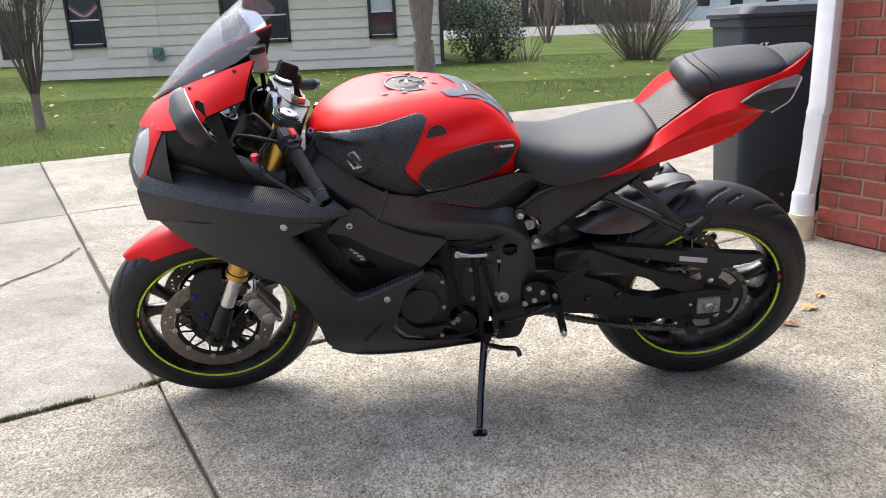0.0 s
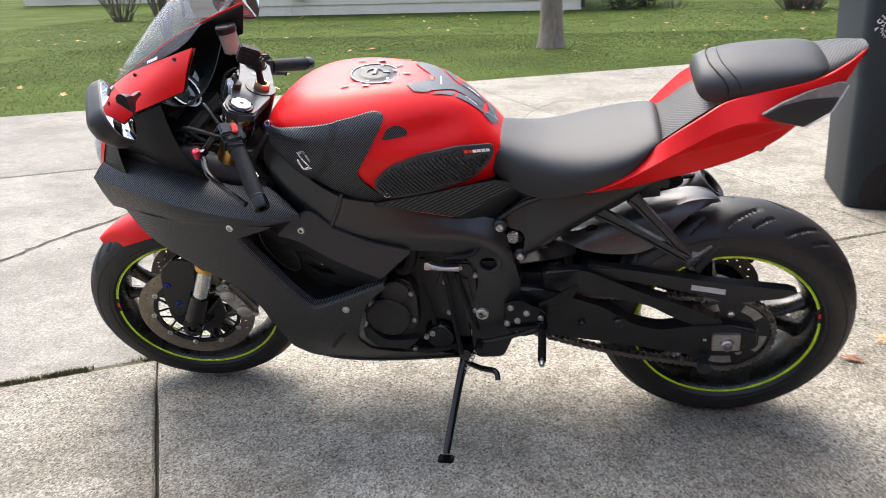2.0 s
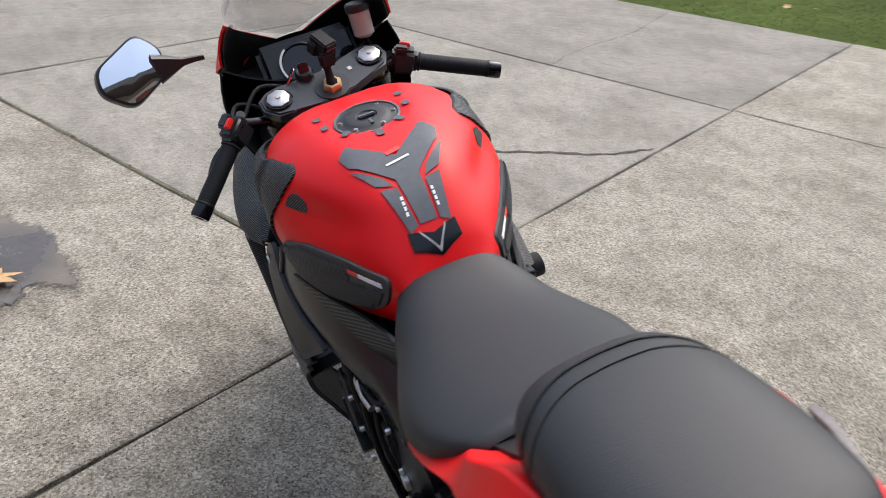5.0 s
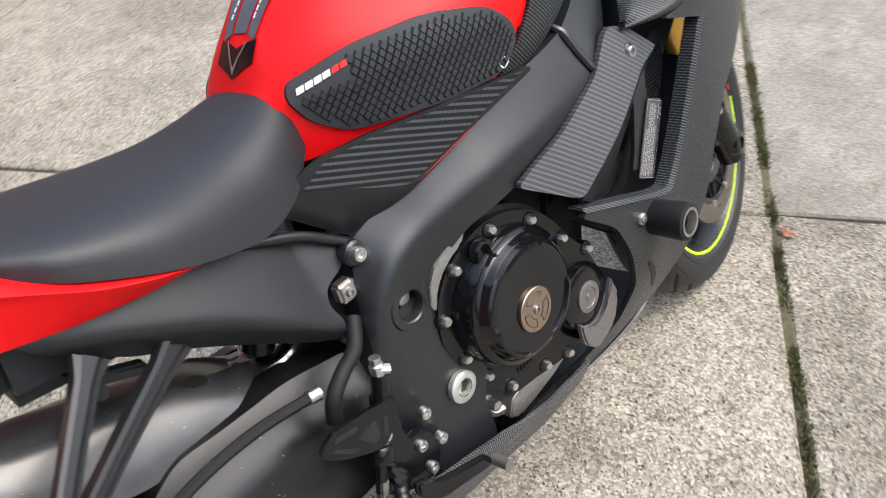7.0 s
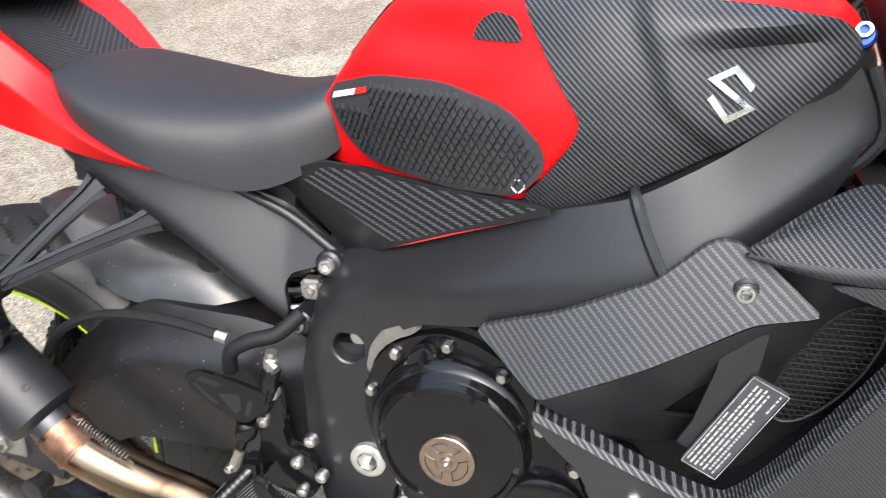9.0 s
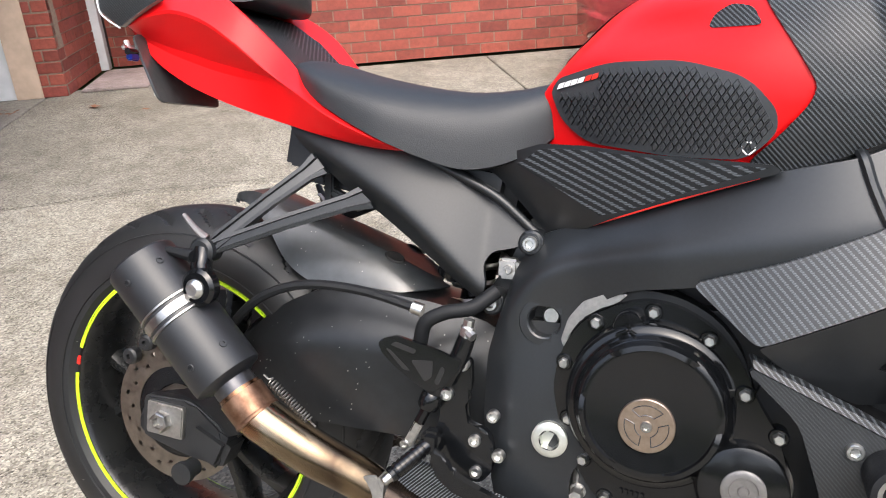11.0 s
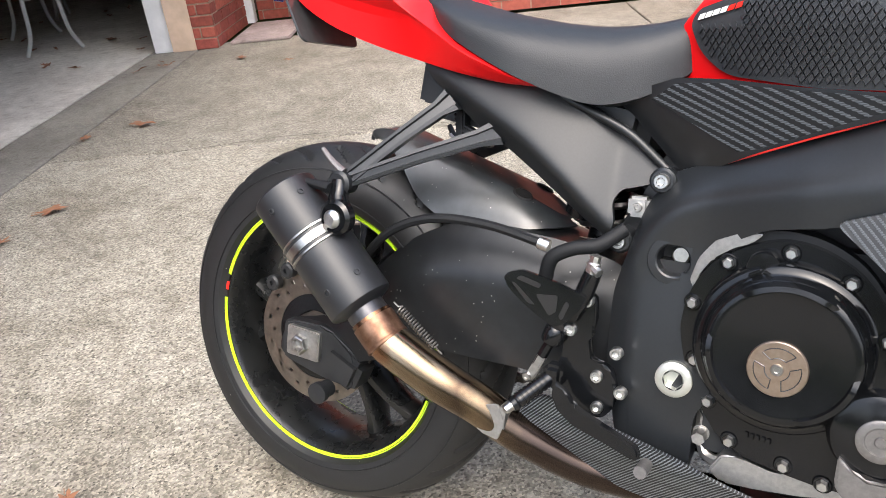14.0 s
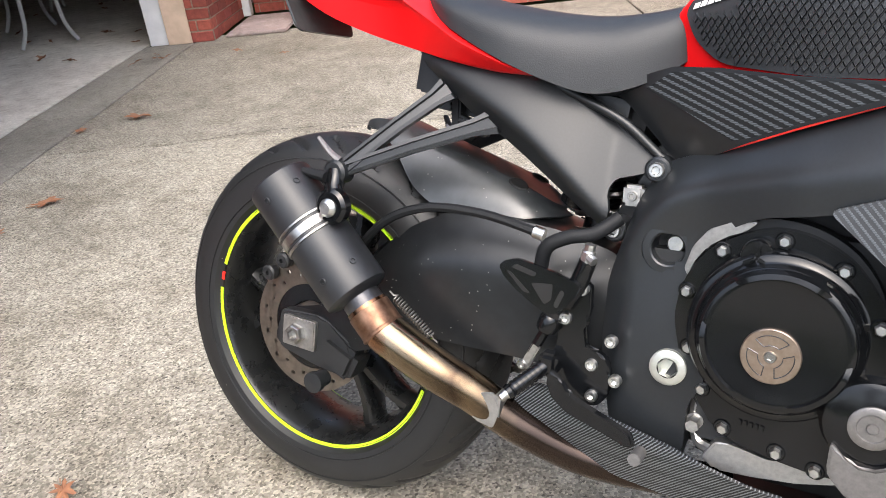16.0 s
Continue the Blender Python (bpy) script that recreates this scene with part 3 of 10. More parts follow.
# ---- garage and house ----
def brick_wall(name, label, a, b, h, depth, parts, proud=0.006, base=0.0):
    """A brick wall from a to b on the site's plan, its outer face to the left of that way."""
    a, b = Vector((*a, 0)), Vector((*b, 0))
    t = (b - a).normalized()
    nrm = Vector((-t.y, t.x, 0))
    length = (b - a).length
    bm = B()
    box(bm, (length / 2, -depth / 2 - proud, h / 2 + base), (length, depth, h), 0)
    m = SITE @ Matrix.Translation(a) @ Matrix(((t.x, nrm.x, 0, 0), (t.y, nrm.y, 0, 0), (0, 0, 1, 0), (0, 0, 0, 1)))
    bm.transform(m)
    wall = tagged(part(name, bm, MORTAR), label, "wall", kind="structure")
    bl, bh, j = 0.203, 0.068, 0.010
    meshes, rest, row, z = {}, B(), 0, base
    while z + bh < h + base + 0.01:
        x = -(bl + j) / 2 if row % 2 else 0.0
        while x < length - 0.02:
            x0, x1 = max(x, 0.0), min(x + bl, length)
            if x1 - x0 > 0.03:
                key = round(x1 - x0, 3)
                place = m @ Matrix.Translation((x0, rnd.uniform(-0.0015, 0.0015), z))
                if parts:
                    if key not in meshes:
                        bb = B()
                        box(bb, (key / 2, -0.03, bh / 2), (key, 0.06, bh), 0.004, seg=1)
                        ob = part("brick", bb, BRICK_VARY, wall, at=place)
                        meshes[key] = ob
                    else:
                        again(meshes[key], place, "brick")
                else:
                    bb = B()
                    box(bb, (key / 2, -0.03, bh / 2), (key, 0.06, bh), 0.0)
                    bb.transform(place)
                    vs = [rest.verts.new(v.co) for v in bb.verts]
                    bb.verts.index_update()
                    for f in bb.faces:
                        rest.faces.new([vs[v.index] for v in f.verts])
                    bb.free()
            x += bl + j
        z += bh + j
        row += 1
    if parts:
        rest.free()
    else:
        tagged(part("bricks", rest, BRICK_ISLAND, wall, smooth=20), kind="stuff")
    return wall


def mat_brick(name, source):
    m, n, l, b = mat_base(name, (0.3, 0.07, 0.05), 0.8)
    if source == "object":
        s = n.new("ShaderNodeObjectInfo").outputs["Random"]
    else:
        s = n.new("ShaderNodeNewGeometry").outputs["Random Per Island"]
    r = ramp(n, [(0.0, (0.20, 0.045, 0.032)), (0.4, (0.30, 0.066, 0.045)), (0.75, (0.36, 0.088, 0.058)), (1.0, (0.26, 0.055, 0.045))])
    l.new(s, r.inputs[0])
    t = noise_node(n, l, 28, 6, 0.65)
    mr = ramp(n, [(0.3, (0.66,) * 3), (0.7, (1.12,) * 3)])
    l.new(t.outputs["Fac"], mr.inputs[0])
    mx = n.new("ShaderNodeMix")
    mx.data_type, mx.blend_type = "RGBA", "MULTIPLY"
    mx.inputs["Factor"].default_value = 1.0
    l.new(r.outputs[0], mx.inputs["A"])
    l.new(mr.outputs[0], mx.inputs["B"])
    l.new(mx.outputs["Result"], b.inputs["Base Color"])
    add_bump(n, l, b, t.outputs["Fac"], 0.4, 0.003)
    return m


BRICK_VARY, BRICK_ISLAND = mat_brick("red_brick_varied", "object"), mat_brick("red_brick_row", "island")


# ---- motorcycle: x ahead, y to its left, z up from the ground when it stands upright ----
LEAN, TURNED = 15.63, 10.4
bike = thing("motorcycle", "red and black sport motorcycle with carbon film, on side stand", "motorcycle", m=pose(0, 0, 0.004, -LEAN, 0, 0))
REAR, FRONT = Vector((0, 0, 0.312)), Vector((1.392, 0, 0.294))
RAKE = Vector((-math.sin(radians(23.75)), 0, math.cos(radians(23.75))))
STEER = Matrix.Translation(FRONT) @ Matrix.Rotation(radians(TURNED), 4, RAKE) @ Matrix.Translation(-FRONT)

TOPZ = [(0.50, 0.76), (0.53, 0.805), (0.56, 0.853), (0.62, 0.914), (0.70, 0.950), (0.80, 0.961), (0.92, 0.952), (1.0, 0.923), (1.05, 0.885), (1.07, 0.86)]
HALF = [(0.50, 0.05), (0.53, 0.07), (0.57, 0.098), (0.63, 0.135), (0.70, 0.168), (0.78, 0.192), (0.86, 0.197), (0.95, 0.176), (1.02, 0.14), (1.07, 0.10)]
WAIST = 0.80


def tank_y(x, z):
    """Half the tank's width at a place along it and a height: square shoulders in front, a hollow for the knee behind them."""
    w, top = table(HALF, x), table(TOPZ, x)
    if z <= WAIST:
        return w - (WAIST - z) * 0.18
    k = min(1.0, (z - WAIST) / max(top - WAIST, 0.01))
    p, q = table([(0.50, 2.4), (0.72, 2.5), (0.84, 3.0), (0.98, 3.8), (1.07, 3.4)], x), table([(0.50, 0.58), (0.72, 0.56), (0.86, 0.50), (0.98, 0.44), (1.07, 0.46)], x)
    hollow = 0.018 * math.exp(-(((x - 0.690) / 0.095) ** 2) - ((z - 0.874) / 0.024) ** 2)
    return max(0.0, w * max(0.0, 1 - k**p) ** q - (hollow if k < 1 else 0.0))


def tank_z(x, y):
    """The tank's height at a place of its plan."""
    top, y = table(TOPZ, x), abs(y)
    lo, hi = WAIST, top
    if tank_y(x, (lo + hi) / 2) < y:
        hi = (lo + hi) / 2
    for _ in range(24):
        z = (lo + hi) / 2
        lo, hi = (z, hi) if tank_y(x, z) >= y else (lo, z)
    return min(lo, top - flat(x))


def flat(x):
    """How far the tank's top is flattened below its full crown."""
    return table([(0.53, 0.0), (0.58, 0.005), (0.64, 0.011), (0.92, 0.010), (0.98, 0.004), (1.03, 0.0)], x)


def fair_y(x, z):
    """Half the fairing's width."""
    w = table([(0.45, 0.15), (0.66, 0.20), (0.8, 0.235), (0.9, 0.248), (1.0, 0.245), (1.12, 0.25), (1.25, 0.225), (1.35, 0.185), (1.45, 0.11), (1.53, 0.02)], x)
    if z < 0.46:
        w *= 1 - 0.45 * ((0.46 - z) / 0.25) ** 1.6
    if z > 0.8:
        w *= max(0.0, 1 - 0.3 * ((z - 0.8) / 0.25) ** 1.5)
    return w


def frame_y(x, z):
    """The spar's side: a crease along it, the face above leaning inwards, that below slightly undercut."""
    y = table([(0.48, 0.140), (0.55, 0.150), (0.60, 0.156), (0.70, 0.180), (0.80, 0.203), (0.87, 0.211), (0.93, 0.206), (1.0, 0.172), (1.07, 0.118)], x)
    zc = table([(0.48, 0.46), (0.52, 0.545), (0.56, 0.596), (0.62, 0.622), (0.73, 0.644), (0.889, 0.677), (0.958, 0.712), (1.06, 0.790)], x)
    up = soft(z - zc, 0.004)
    lean = table([(0.5, 0.5), (0.58, 1.15), (0.65, 0.85), (0.75, 0.42), (0.85, 0.22), (0.95, 0.34), (1.06, 0.60)], x)
    fade = max(0.0, min(1.0, (0.70 - x) / 0.09))
    y -= fade * table([(0.38, 0.0), (0.44, 0.0035), (0.50, 0.008), (0.54, 0.010), (0.60, 0.008)], z)
    return y - lean * up - 0.10 * min(0.06, max(0.0, zc - z)) - 0.45 * max(0.0, 0.522 - x)


def drape(bm, outline, zf, thick=0.0015, cell=0.02):
    """A thin skin laid from above: an outline in (x, y) on z = zf(x, y)."""
    bm.faces.new([bm.verts.new((p[0], p[1], 0)) for p in outline])
    for k in (0, 1):
        lo, hi = min(p[k] for p in outline), max(p[k] for p in outline)
        c = lo + cell
        while c < hi:
            co, no = [0, 0, 0], [0, 0, 0]
            co[k], no[k] = c, 1
            bmesh.ops.bisect_plane(bm, geom=list(bm.verts) + list(bm.edges) + list(bm.faces), plane_co=co, plane_no=no)
            c += cell
    for v in bm.verts:
        v.co.z = zf(v.co.x, v.co.y) + thick
    return bm


def inside(p, poly):
    hit, n = False, len(poly)
    for i in range(n):
        a, b = poly[i], poly[i - 1]
        if (a[1] > p[1]) != (b[1] > p[1]) and p[0] < (b[0] - a[0]) * (p[1] - a[1]) / (b[1] - a[1]) + a[0]:
            hit = not hit
    return hit


# fuel tank
bm, rings = B(), []
for i in range(57):
    x = 0.50 + 0.57 * i / 56
    top = table(TOPZ, x)
    lo = min(0.733, top - 0.03)
    side = []
    for k in range(19):
        s = k / 18
        z = lo + (top - lo) * (1 - (1 - s) ** 1.9)
        side.append((x, tank_y(x, z) if k < 18 else 0.0, z))
    rings.append(side + [(p[0], -p[1], p[2]) for p in reversed(side[:-1])])
loft(bm, rings)
# a flat top, a shallow dish under the filler, and a step in below the side covers
for v in bm.verts:
    inset = 0.024 * max(0.0, min(1.0, (v.co.x - 0.012 - table([(0.73, 0.752), (0.742, 0.766), (0.763, 0.795), (0.795, 0.827), (0.812, 0.832), (0.857, 0.806), (0.89, 0.800)], v.co.z)) / 0.02)) * max(0.0, min(1.0, (0.885 - v.co.z) / 0.03))
    v.co.y -= math.copysign(min(inset, abs(v.co.y)), v.co.y)
    if v.co.z > 0.8:
        v.co.z = min(v.co.z, table(TOPZ, v.co.x) - flat(v.co.x))
    if v.co.z > 0.9 and math.hypot(v.co.x - 0.815, v.co.y) < 0.052:
        v.co.z = min(v.co.z, 0.9430)
tank = part("fuel_tank", bm, RED, bike, "satin red fuel tank")
COVER = [(1.048, 0.865), (1.03, 0.882), (0.97, 0.897), (0.90, 0.908), (0.84, 0.917), (0.79, 0.925), (0.768, 0.916), (0.78, 0.89), (0.80, 0.857), (0.828, 0.812), (0.823, 0.795), (0.799, 0.763), (0.777, 0.740), (0.770, 0.724), (0.80, 0.724), (0.83, 0.733), (0.875, 0.752), (0.940, 0.784), (0.994, 0.814), (1.044, 0.850)]
PAD = [(0.548, 0.806), (0.556, 0.822), (0.62, 0.838), (0.70, 0.838), (0.765, 0.82), (0.795, 0.788), (0.797, 0.766), (0.772, 0.738), (0.70, 0.737), (0.596, 0.748), (0.562, 0.775)]
for s in (1, -1):
    bm = B()
    def bulge(x, z):
        """The cover's side: a soft crease, the forward part proud of it, and a hollow below the upper rim."""
        xc = table([(0.73, 0.985), (0.79, 0.934), (0.823, 0.897), (0.855, 0.887), (0.889, 0.874), (0.93, 0.868)], z)
        step = 1 / (1 + math.exp(-max(-30.0, min(30.0, (x - xc) / 0.0028))))
        scoop = math.exp(-(((x - 0.975) / 0.050) ** 2) - ((z - 0.867) / (0.006 if z > 0.867 else 0.034)) ** 2)
        brow = math.exp(-(((x - 0.975) / 0.060) ** 2) - ((z - 0.886) / 0.010) ** 2)
        foot = table([(0.78, 0.735), (0.875, 0.752), (0.940, 0.784), (0.994, 0.814), (1.05, 0.850)], x)
        return tank_y(x, z) + 0.005 + 0.009 * step - 0.014 * scoop + 0.011 * brow - 0.30 * soft(foot + 0.022 - z, 0.006)
    panel(bm, rounded(COVER, 0.014, 3), bulge, 0.004, 0.0055, 0.004, s)
    skirt = B()
    panel(skirt, [(0.80, 0.733), (0.875, 0.75), (0.965, 0.80), (1.035, 0.86), (1.066, 0.862), (1.068, 0.80), (1.06, 0.732)], lambda x, z: tank_y(x, z) - 0.012, 0.003, 0.018, 0.0, s)
    part("tank_skirt", skirt, MATTE, bike)
    cover = part("tank_cover", bm, CARBON, bike, "carbon film side cover over the tank")
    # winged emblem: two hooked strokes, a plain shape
    bm = B()
    line = [Vector(p) for p in ((1.0, -0.02), (0.16, -1.0), (-0.88, -0.62), (0.88, 0.66), (-0.12, 1.0), (-0.95, 0.16))]
    rims = ([], [])
    for k, p in enumerate(line):
        a = (p - line[k - 1]).normalized() if k else (line[1] - p).normalized()
        b = (line[k + 1] - p).normalized() if k < len(line) - 1 else a
        na, nb = Vector((-a.y, a.x)), Vector((-b.y, b.x))
        mid = (na + nb).normalized()
        w = 0.15 / max(0.55, mid.dot(na))
        rims[0].append(p + mid * w)
        rims[1].append(p - mid * w)
    pts = [(0.944 + s * 0.0165 * p.x, 0.833 + 0.0190 * p.y) for p in rims[0] + rims[1][::-1]]
    panel(bm, pts, lambda x, z: bulge(x, z) + 0.0022, 0.0022, 0.012, 0.0004, s)
    part("emblem", bm, CHROME, cover, "polished silver emblem")
    # knee pad with raised diamond cells
    bm = B()
    outline = rounded(PAD, 0.02, 4)
    panel(bm, outline, lambda x, z: tank_y(x, z) + 0.005, 0.004, 0.016, 0.003, s)
    knee = part("knee_pad", bm, KNEE, bike, "black rubber knee pad with raised cells")
    bm = B()
    cx, cz = 0.67, 0.787
    small = [Vector((cx, cz)) + (Vector(p) - Vector((cx, cz))) * 0.975 for p in outline]
    row, z = 0, 0.734
    while z < 0.84:
        x = 0.545 + (0.0042 if row % 2 else 0)
        while x < 0.80:
            corners = [(x + 0.0040, z + 0.0004), (x + 0.0006, z + 0.0062), (x - 0.0040, z - 0.0004), (x - 0.0006, z - 0.0062)]
            if all(inside(c, small) for c in corners) and not (x < 0.612 and z > 0.802):
                y = lambda c, up: s * (tank_y(c[0], c[1]) + 0.005 + up)
                lo = [bm.verts.new((c[0], y(c, -0.001), c[1])) for c in corners]
                hi = [bm.verts.new((x + (c[0] - x) * 0.78, y(c, 0.0036), z + (c[1] - z) * 0.78)) for c in corners]
                for k in range(4):
                    bm.faces.new((lo[k], hi[k], hi[(k + 1) % 4], lo[(k + 1) % 4]))
                bm.faces.new(hi[::-1])
            x += 0.0084
        z += 0.0065
        row += 1
    tagged(part("grip_pattern", bm, KNEE, knee, smooth=10), kind="stuff")
    # maker's mark as a white and a red bar, and a small white square mark
    lay = lambda x, z: tank_y(x, z) + 0.0075
    mark_o, mark_x, mark_z = Vector((0.5570, 0.8085)), Vector((0.0088, 0.0020)), Vector((0.0022, 0.0064))
    for nm, k0, k1, mt in (("white_bar", 0, 4, WHITE), ("red_bar", 4, 6, DECAL_RED)):
        bm = B()
        for k in range(k0, k1):
            corner = [mark_o + mark_x * (k + u) + mark_z * v for u, v in ((0.0, 0.0), (0.84, 0.0), (0.84, 1.0), (0.0, 1.0))]
            panel(bm, [tuple(c) for c in corner], lay, 0.001, 0.012, 0, s)
        tagged(part(nm, bm, mt, knee), kind="stuff")
    bm = B()
    for a in range(4):
        m = Matrix.Translation((0.772, 0, 0.750)) @ Matrix.Rotation(radians(90 * a + 45), 4, "Y")
        vs = [m @ Vector(p) for p in ((-0.004, 0, 0.0045), (0.004, 0, 0.0045), (0.004, 0, 0.006), (-0.004, 0, 0.006))]
        bm.faces.new([bm.verts.new((v.x, s * (tank_y(v.x, v.z) + 0.008), v.z)) for v in vs])
    part("square_mark", bm, WHITE, knee)
    # half-moon sticker
    bm = B()
    panel(bm, rounded([(0.722, 0.872), (0.728, 0.887), (0.745, 0.897), (0.765, 0.892), (0.775, 0.872)], 0.006, 3), lambda x, z: tank_y(x, z) + 0.0015, 0.001, 0.012, 0, s)
    part("sticker", bm, CARBON, bike, "half-moon carbon sticker on the tank")
    # panel below the tank, with its thin red edge
    bm = B()
    def under(x, z):
        """The panel's side: below a crease running down from under the seat it turns inwards."""
        crease = 0.719 - (x - 0.50) * 0.443
        return table([(0.45, 0.086), (0.50, 0.098), (0.53, 0.108), (0.6, 0.131), (0.7, 0.166), (0.8, 0.199)], x) - 0.10 * max(0, 0.735 - z) - 0.28 * soft(crease - z, 0.002)
    panel(bm, rounded([(0.455, 0.717), (0.50, 0.730), (0.545, 0.744), (0.60, 0.744), (0.68, 0.738), (0.798, 0.735), (0.805, 0.728), (0.70, 0.690), (0.64, 0.665), (0.597, 0.643), (0.564, 0.624), (0.525, 0.662), (0.487, 0.700)], 0.005, 2), under, 0.005, 0.010, 0.002, s)
    lower = part("under_tank_panel", bm, MATTE, bike, "black panel below the tank with carbon film")
    bm = B()
    panel(bm, [(0.514, 0.7175), (0.545, 0.738), (0.60, 0.7395), (0.68, 0.7345), (0.792, 0.7315), (0.70, 0.6940), (0.645, 0.6715), (0.622, 0.6655), (0.562, 0.6955)], lambda x, z: under(x, z) + 0.0007, 0.0006, 0.010, 0, s)
    part("carbon_film", bm, CARBON_BOLD, lower, "carbon film")
    bm = B()
    tube(bm, [(0.606, s * (under(0.606, 0.652) - 0.003), 0.6500), (0.65, s * (under(0.65, 0.672) - 0.003), 0.6685), (0.70, s * (under(0.7, 0.690) - 0.003), 0.6890), (0.785, s * (under(0.785, 0.72) - 0.004), 0.7215)], 0.0019, 6)
    part("red_edging", bm, DECAL_RED, bike)

# tank pad: grey gel pieces down the middle
for pts, mt in (
    ([(0.68, 0), (0.735, 0.060), (0.716, 0.078), (0.690, 0.071), (0.640, 0.018), (0.578, 0.013), (0.578, -0.013), (0.640, -0.018), (0.690, -0.071), (0.716, -0.078), (0.735, -0.060)], PADGREY),
    ([(0.683, 0.074), (0.640, 0.050), (0.632, 0.024), (0.648, 0.034)], PADGREY),
    ([(0.683, -0.074), (0.640, -0.050), (0.632, -0.024), (0.648, -0.034)], PADGREY),
    ([(0.632, 0.046), (0.628, 0.022), (0.577, 0.017), (0.572, 0.031)], PADGREY),
    ([(0.632, -0.046), (0.628, -0.022), (0.577, -0.017), (0.572, -0.031)], PADGREY),
    ([(0.574, 0.036), (0.556, 0.037), (0.545, 0.0), (0.556, -0.037), (0.574, -0.036), (0.566, 0)], ENGINE_BLACK),
):
    bm = B()
    drape(bm, pts, tank_z, 0.0022, 0.015)
    part("tank_pad", bm, mt, bike, "grey gel tank pad" if mt is PADGREY else "")
for y0 in (-0.030, 0.017):
    bm = B()
    for k in range(4):
        a, b = 0.589 + 0.0066 * k, 0.0060 - 0.0006 * k
        drape(bm, [(a, y0 + b), (a + 0.0048, y0 + b - 0.0004), (a + 0.0048, y0 + b + 0.0036), (a, y0 + b + 0.0038)], tank_z, 0.0032, 0.02)
    tagged(part("white_bar", bm, WHITE, bike), kind="stuff")
bm = B()
drape(bm, [(0.572, 0.020), (0.5515, 0.0), (0.572, -0.020), (0.569, -0.020), (0.547, 0.0), (0.569, 0.020)], tank_z, 0.0034, 0.01)
part("pale_chevron", bm, ALLOY, bike)
bm = B()
drape(bm, [(0.664, 0.020), (0.670, -0.018), (0.6735, -0.017), (0.6675, 0.021)], tank_z, 0.0034, 0.02)
part("white_bar", bm, WHITE, bike)
bm = B()
drape(bm, [(0.683, 0.012), (0.688, -0.012), (0.696, -0.010), (0.690, 0.014)], tank_z, 0.0034, 0.02)
part("red_bar", bm, DECAL_RED, bike)

# filler cap
DULLRING = mat_grain("dull_grey_filler_metal", (0.10, 0.10, 0.105), (0.15, 0.15, 0.155), 90, (0.35, 0.5), metal=0.4)
CAP = Vector((0.815, 0, 0.9462))
bm = B()
lathe(bm, [(0.055, -0.006), (0.055, 0.002), (0.0540, 0.0030), (0.0510, 0.0030), (0.0500, 0.001), (0.0500, -0.008)], CAP, (-0.06, 0, 1), 40)
cap = part("filler_ring", bm, DULLRING, bike, "dull grey metal fuel filler ring")
bm = B()
lathe(bm, [(0.0497, -0.006), (0.0497, 0.0014), (0.039, 0.0018), (0.036, 0.004), (0.030, 0.0055), (0.018, 0.0055), (0.016, 0.003), (0.0, 0.003)], CAP, (-0.06, 0, 1), 40)
part("filler_cap", bm, ENGINE_DULL, cap)
for k in range(6):
    bm = B()
    a = radians(60 * k + 20)
    bolt_mesh(bm, CAP + Vector((0.0445 * math.cos(a), 0.0445 * math.sin(a), 0.0018)), (0, 0, 1), 0.0035, 0.002)
    part("cap_bolt", bm, ZINC, cap)
bm = B()
box(bm, CAP + Vector((0, 0, 0.0055)), (0.009, 0.030, 0.004), 0.0015)
for k in range(3):
    a = radians(120 * k + 60)
    box(bm, CAP + Vector((0.026 * math.cos(a), 0.026 * math.sin(a), 0.0045)), (0.018, 0.005, 0.003), 0.001, Matrix.Rotation(a, 4, "Z"))
part("key_flap", bm, DULLRING, cap)
for x, y, a in ((0.866, 0.072, 12), (0.82, 0.069, -5), (0.776, 0.047, -40), (0.744, 0.0, 0), (0.767, -0.04, 40), (0.813, -0.067, 5), (0.861, -0.07, -12)):
    bm = B()
    c, q = math.cos(radians(a)), math.sin(radians(a))
    drape(bm, [(x + c * u - q * v, y + q * u + c * v) for u, v in ((-0.0085, -0.0035), (-0.0060, -0.0060), (0.0060, -0.0060), (0.0085, -0.0035), (0.0085, 0.0035), (0.0060, 0.0060), (-0.0060, 0.0060), (-0.0085, 0.0035))], tank_z, 0.0022, 0.02)
    part("pad_button", bm, PADGREY, bike)


# ---- seats and tail ----
def oval_ring(x, half, zc, ze, zb, n=18, sharp=2.6):
    """A seat's cut at x: a crowned top, rounded shoulders, a flank down to zb and a flat underside."""
    out = []
    for k in range(n + 1):
        a = math.pi * k / n
        y = half * math.copysign(abs(math.cos(a)) ** (2 / sharp), math.cos(a))
        t = abs(math.sin(a)) ** (2 / sharp)
        crown = zc - (zc - ze) * (abs(y) / half) ** 2
        out.append((x, y, zb + (crown - zb) * t))
    return out + [(x, -half * 0.6, zb - 0.004), (x, half * 0.6, zb - 0.004)]


bm = B()
SEAT = [(0.568, 0.058, 0.803, 0.798, 0.772), (0.560, 0.072, 0.816, 0.808, 0.758), (0.545, 0.084, 0.820, 0.812, 0.744), (0.50, 0.108, 0.811, 0.804, 0.718), (0.45, 0.124, 0.806, 0.799, 0.709), (0.40, 0.140, 0.808, 0.801, 0.722), (0.34, 0.152, 0.816, 0.809, 0.746), (0.27, 0.144, 0.829, 0.823, 0.780), (0.235, 0.127, 0.838, 0.832, 0.801), (0.214, 0.110, 0.844, 0.837, 0.818), (0.203, 0.100, 0.843, 0.837, 0.827), (0.198, 0.092, 0.838, 0.834, 0.826)]
steps = []
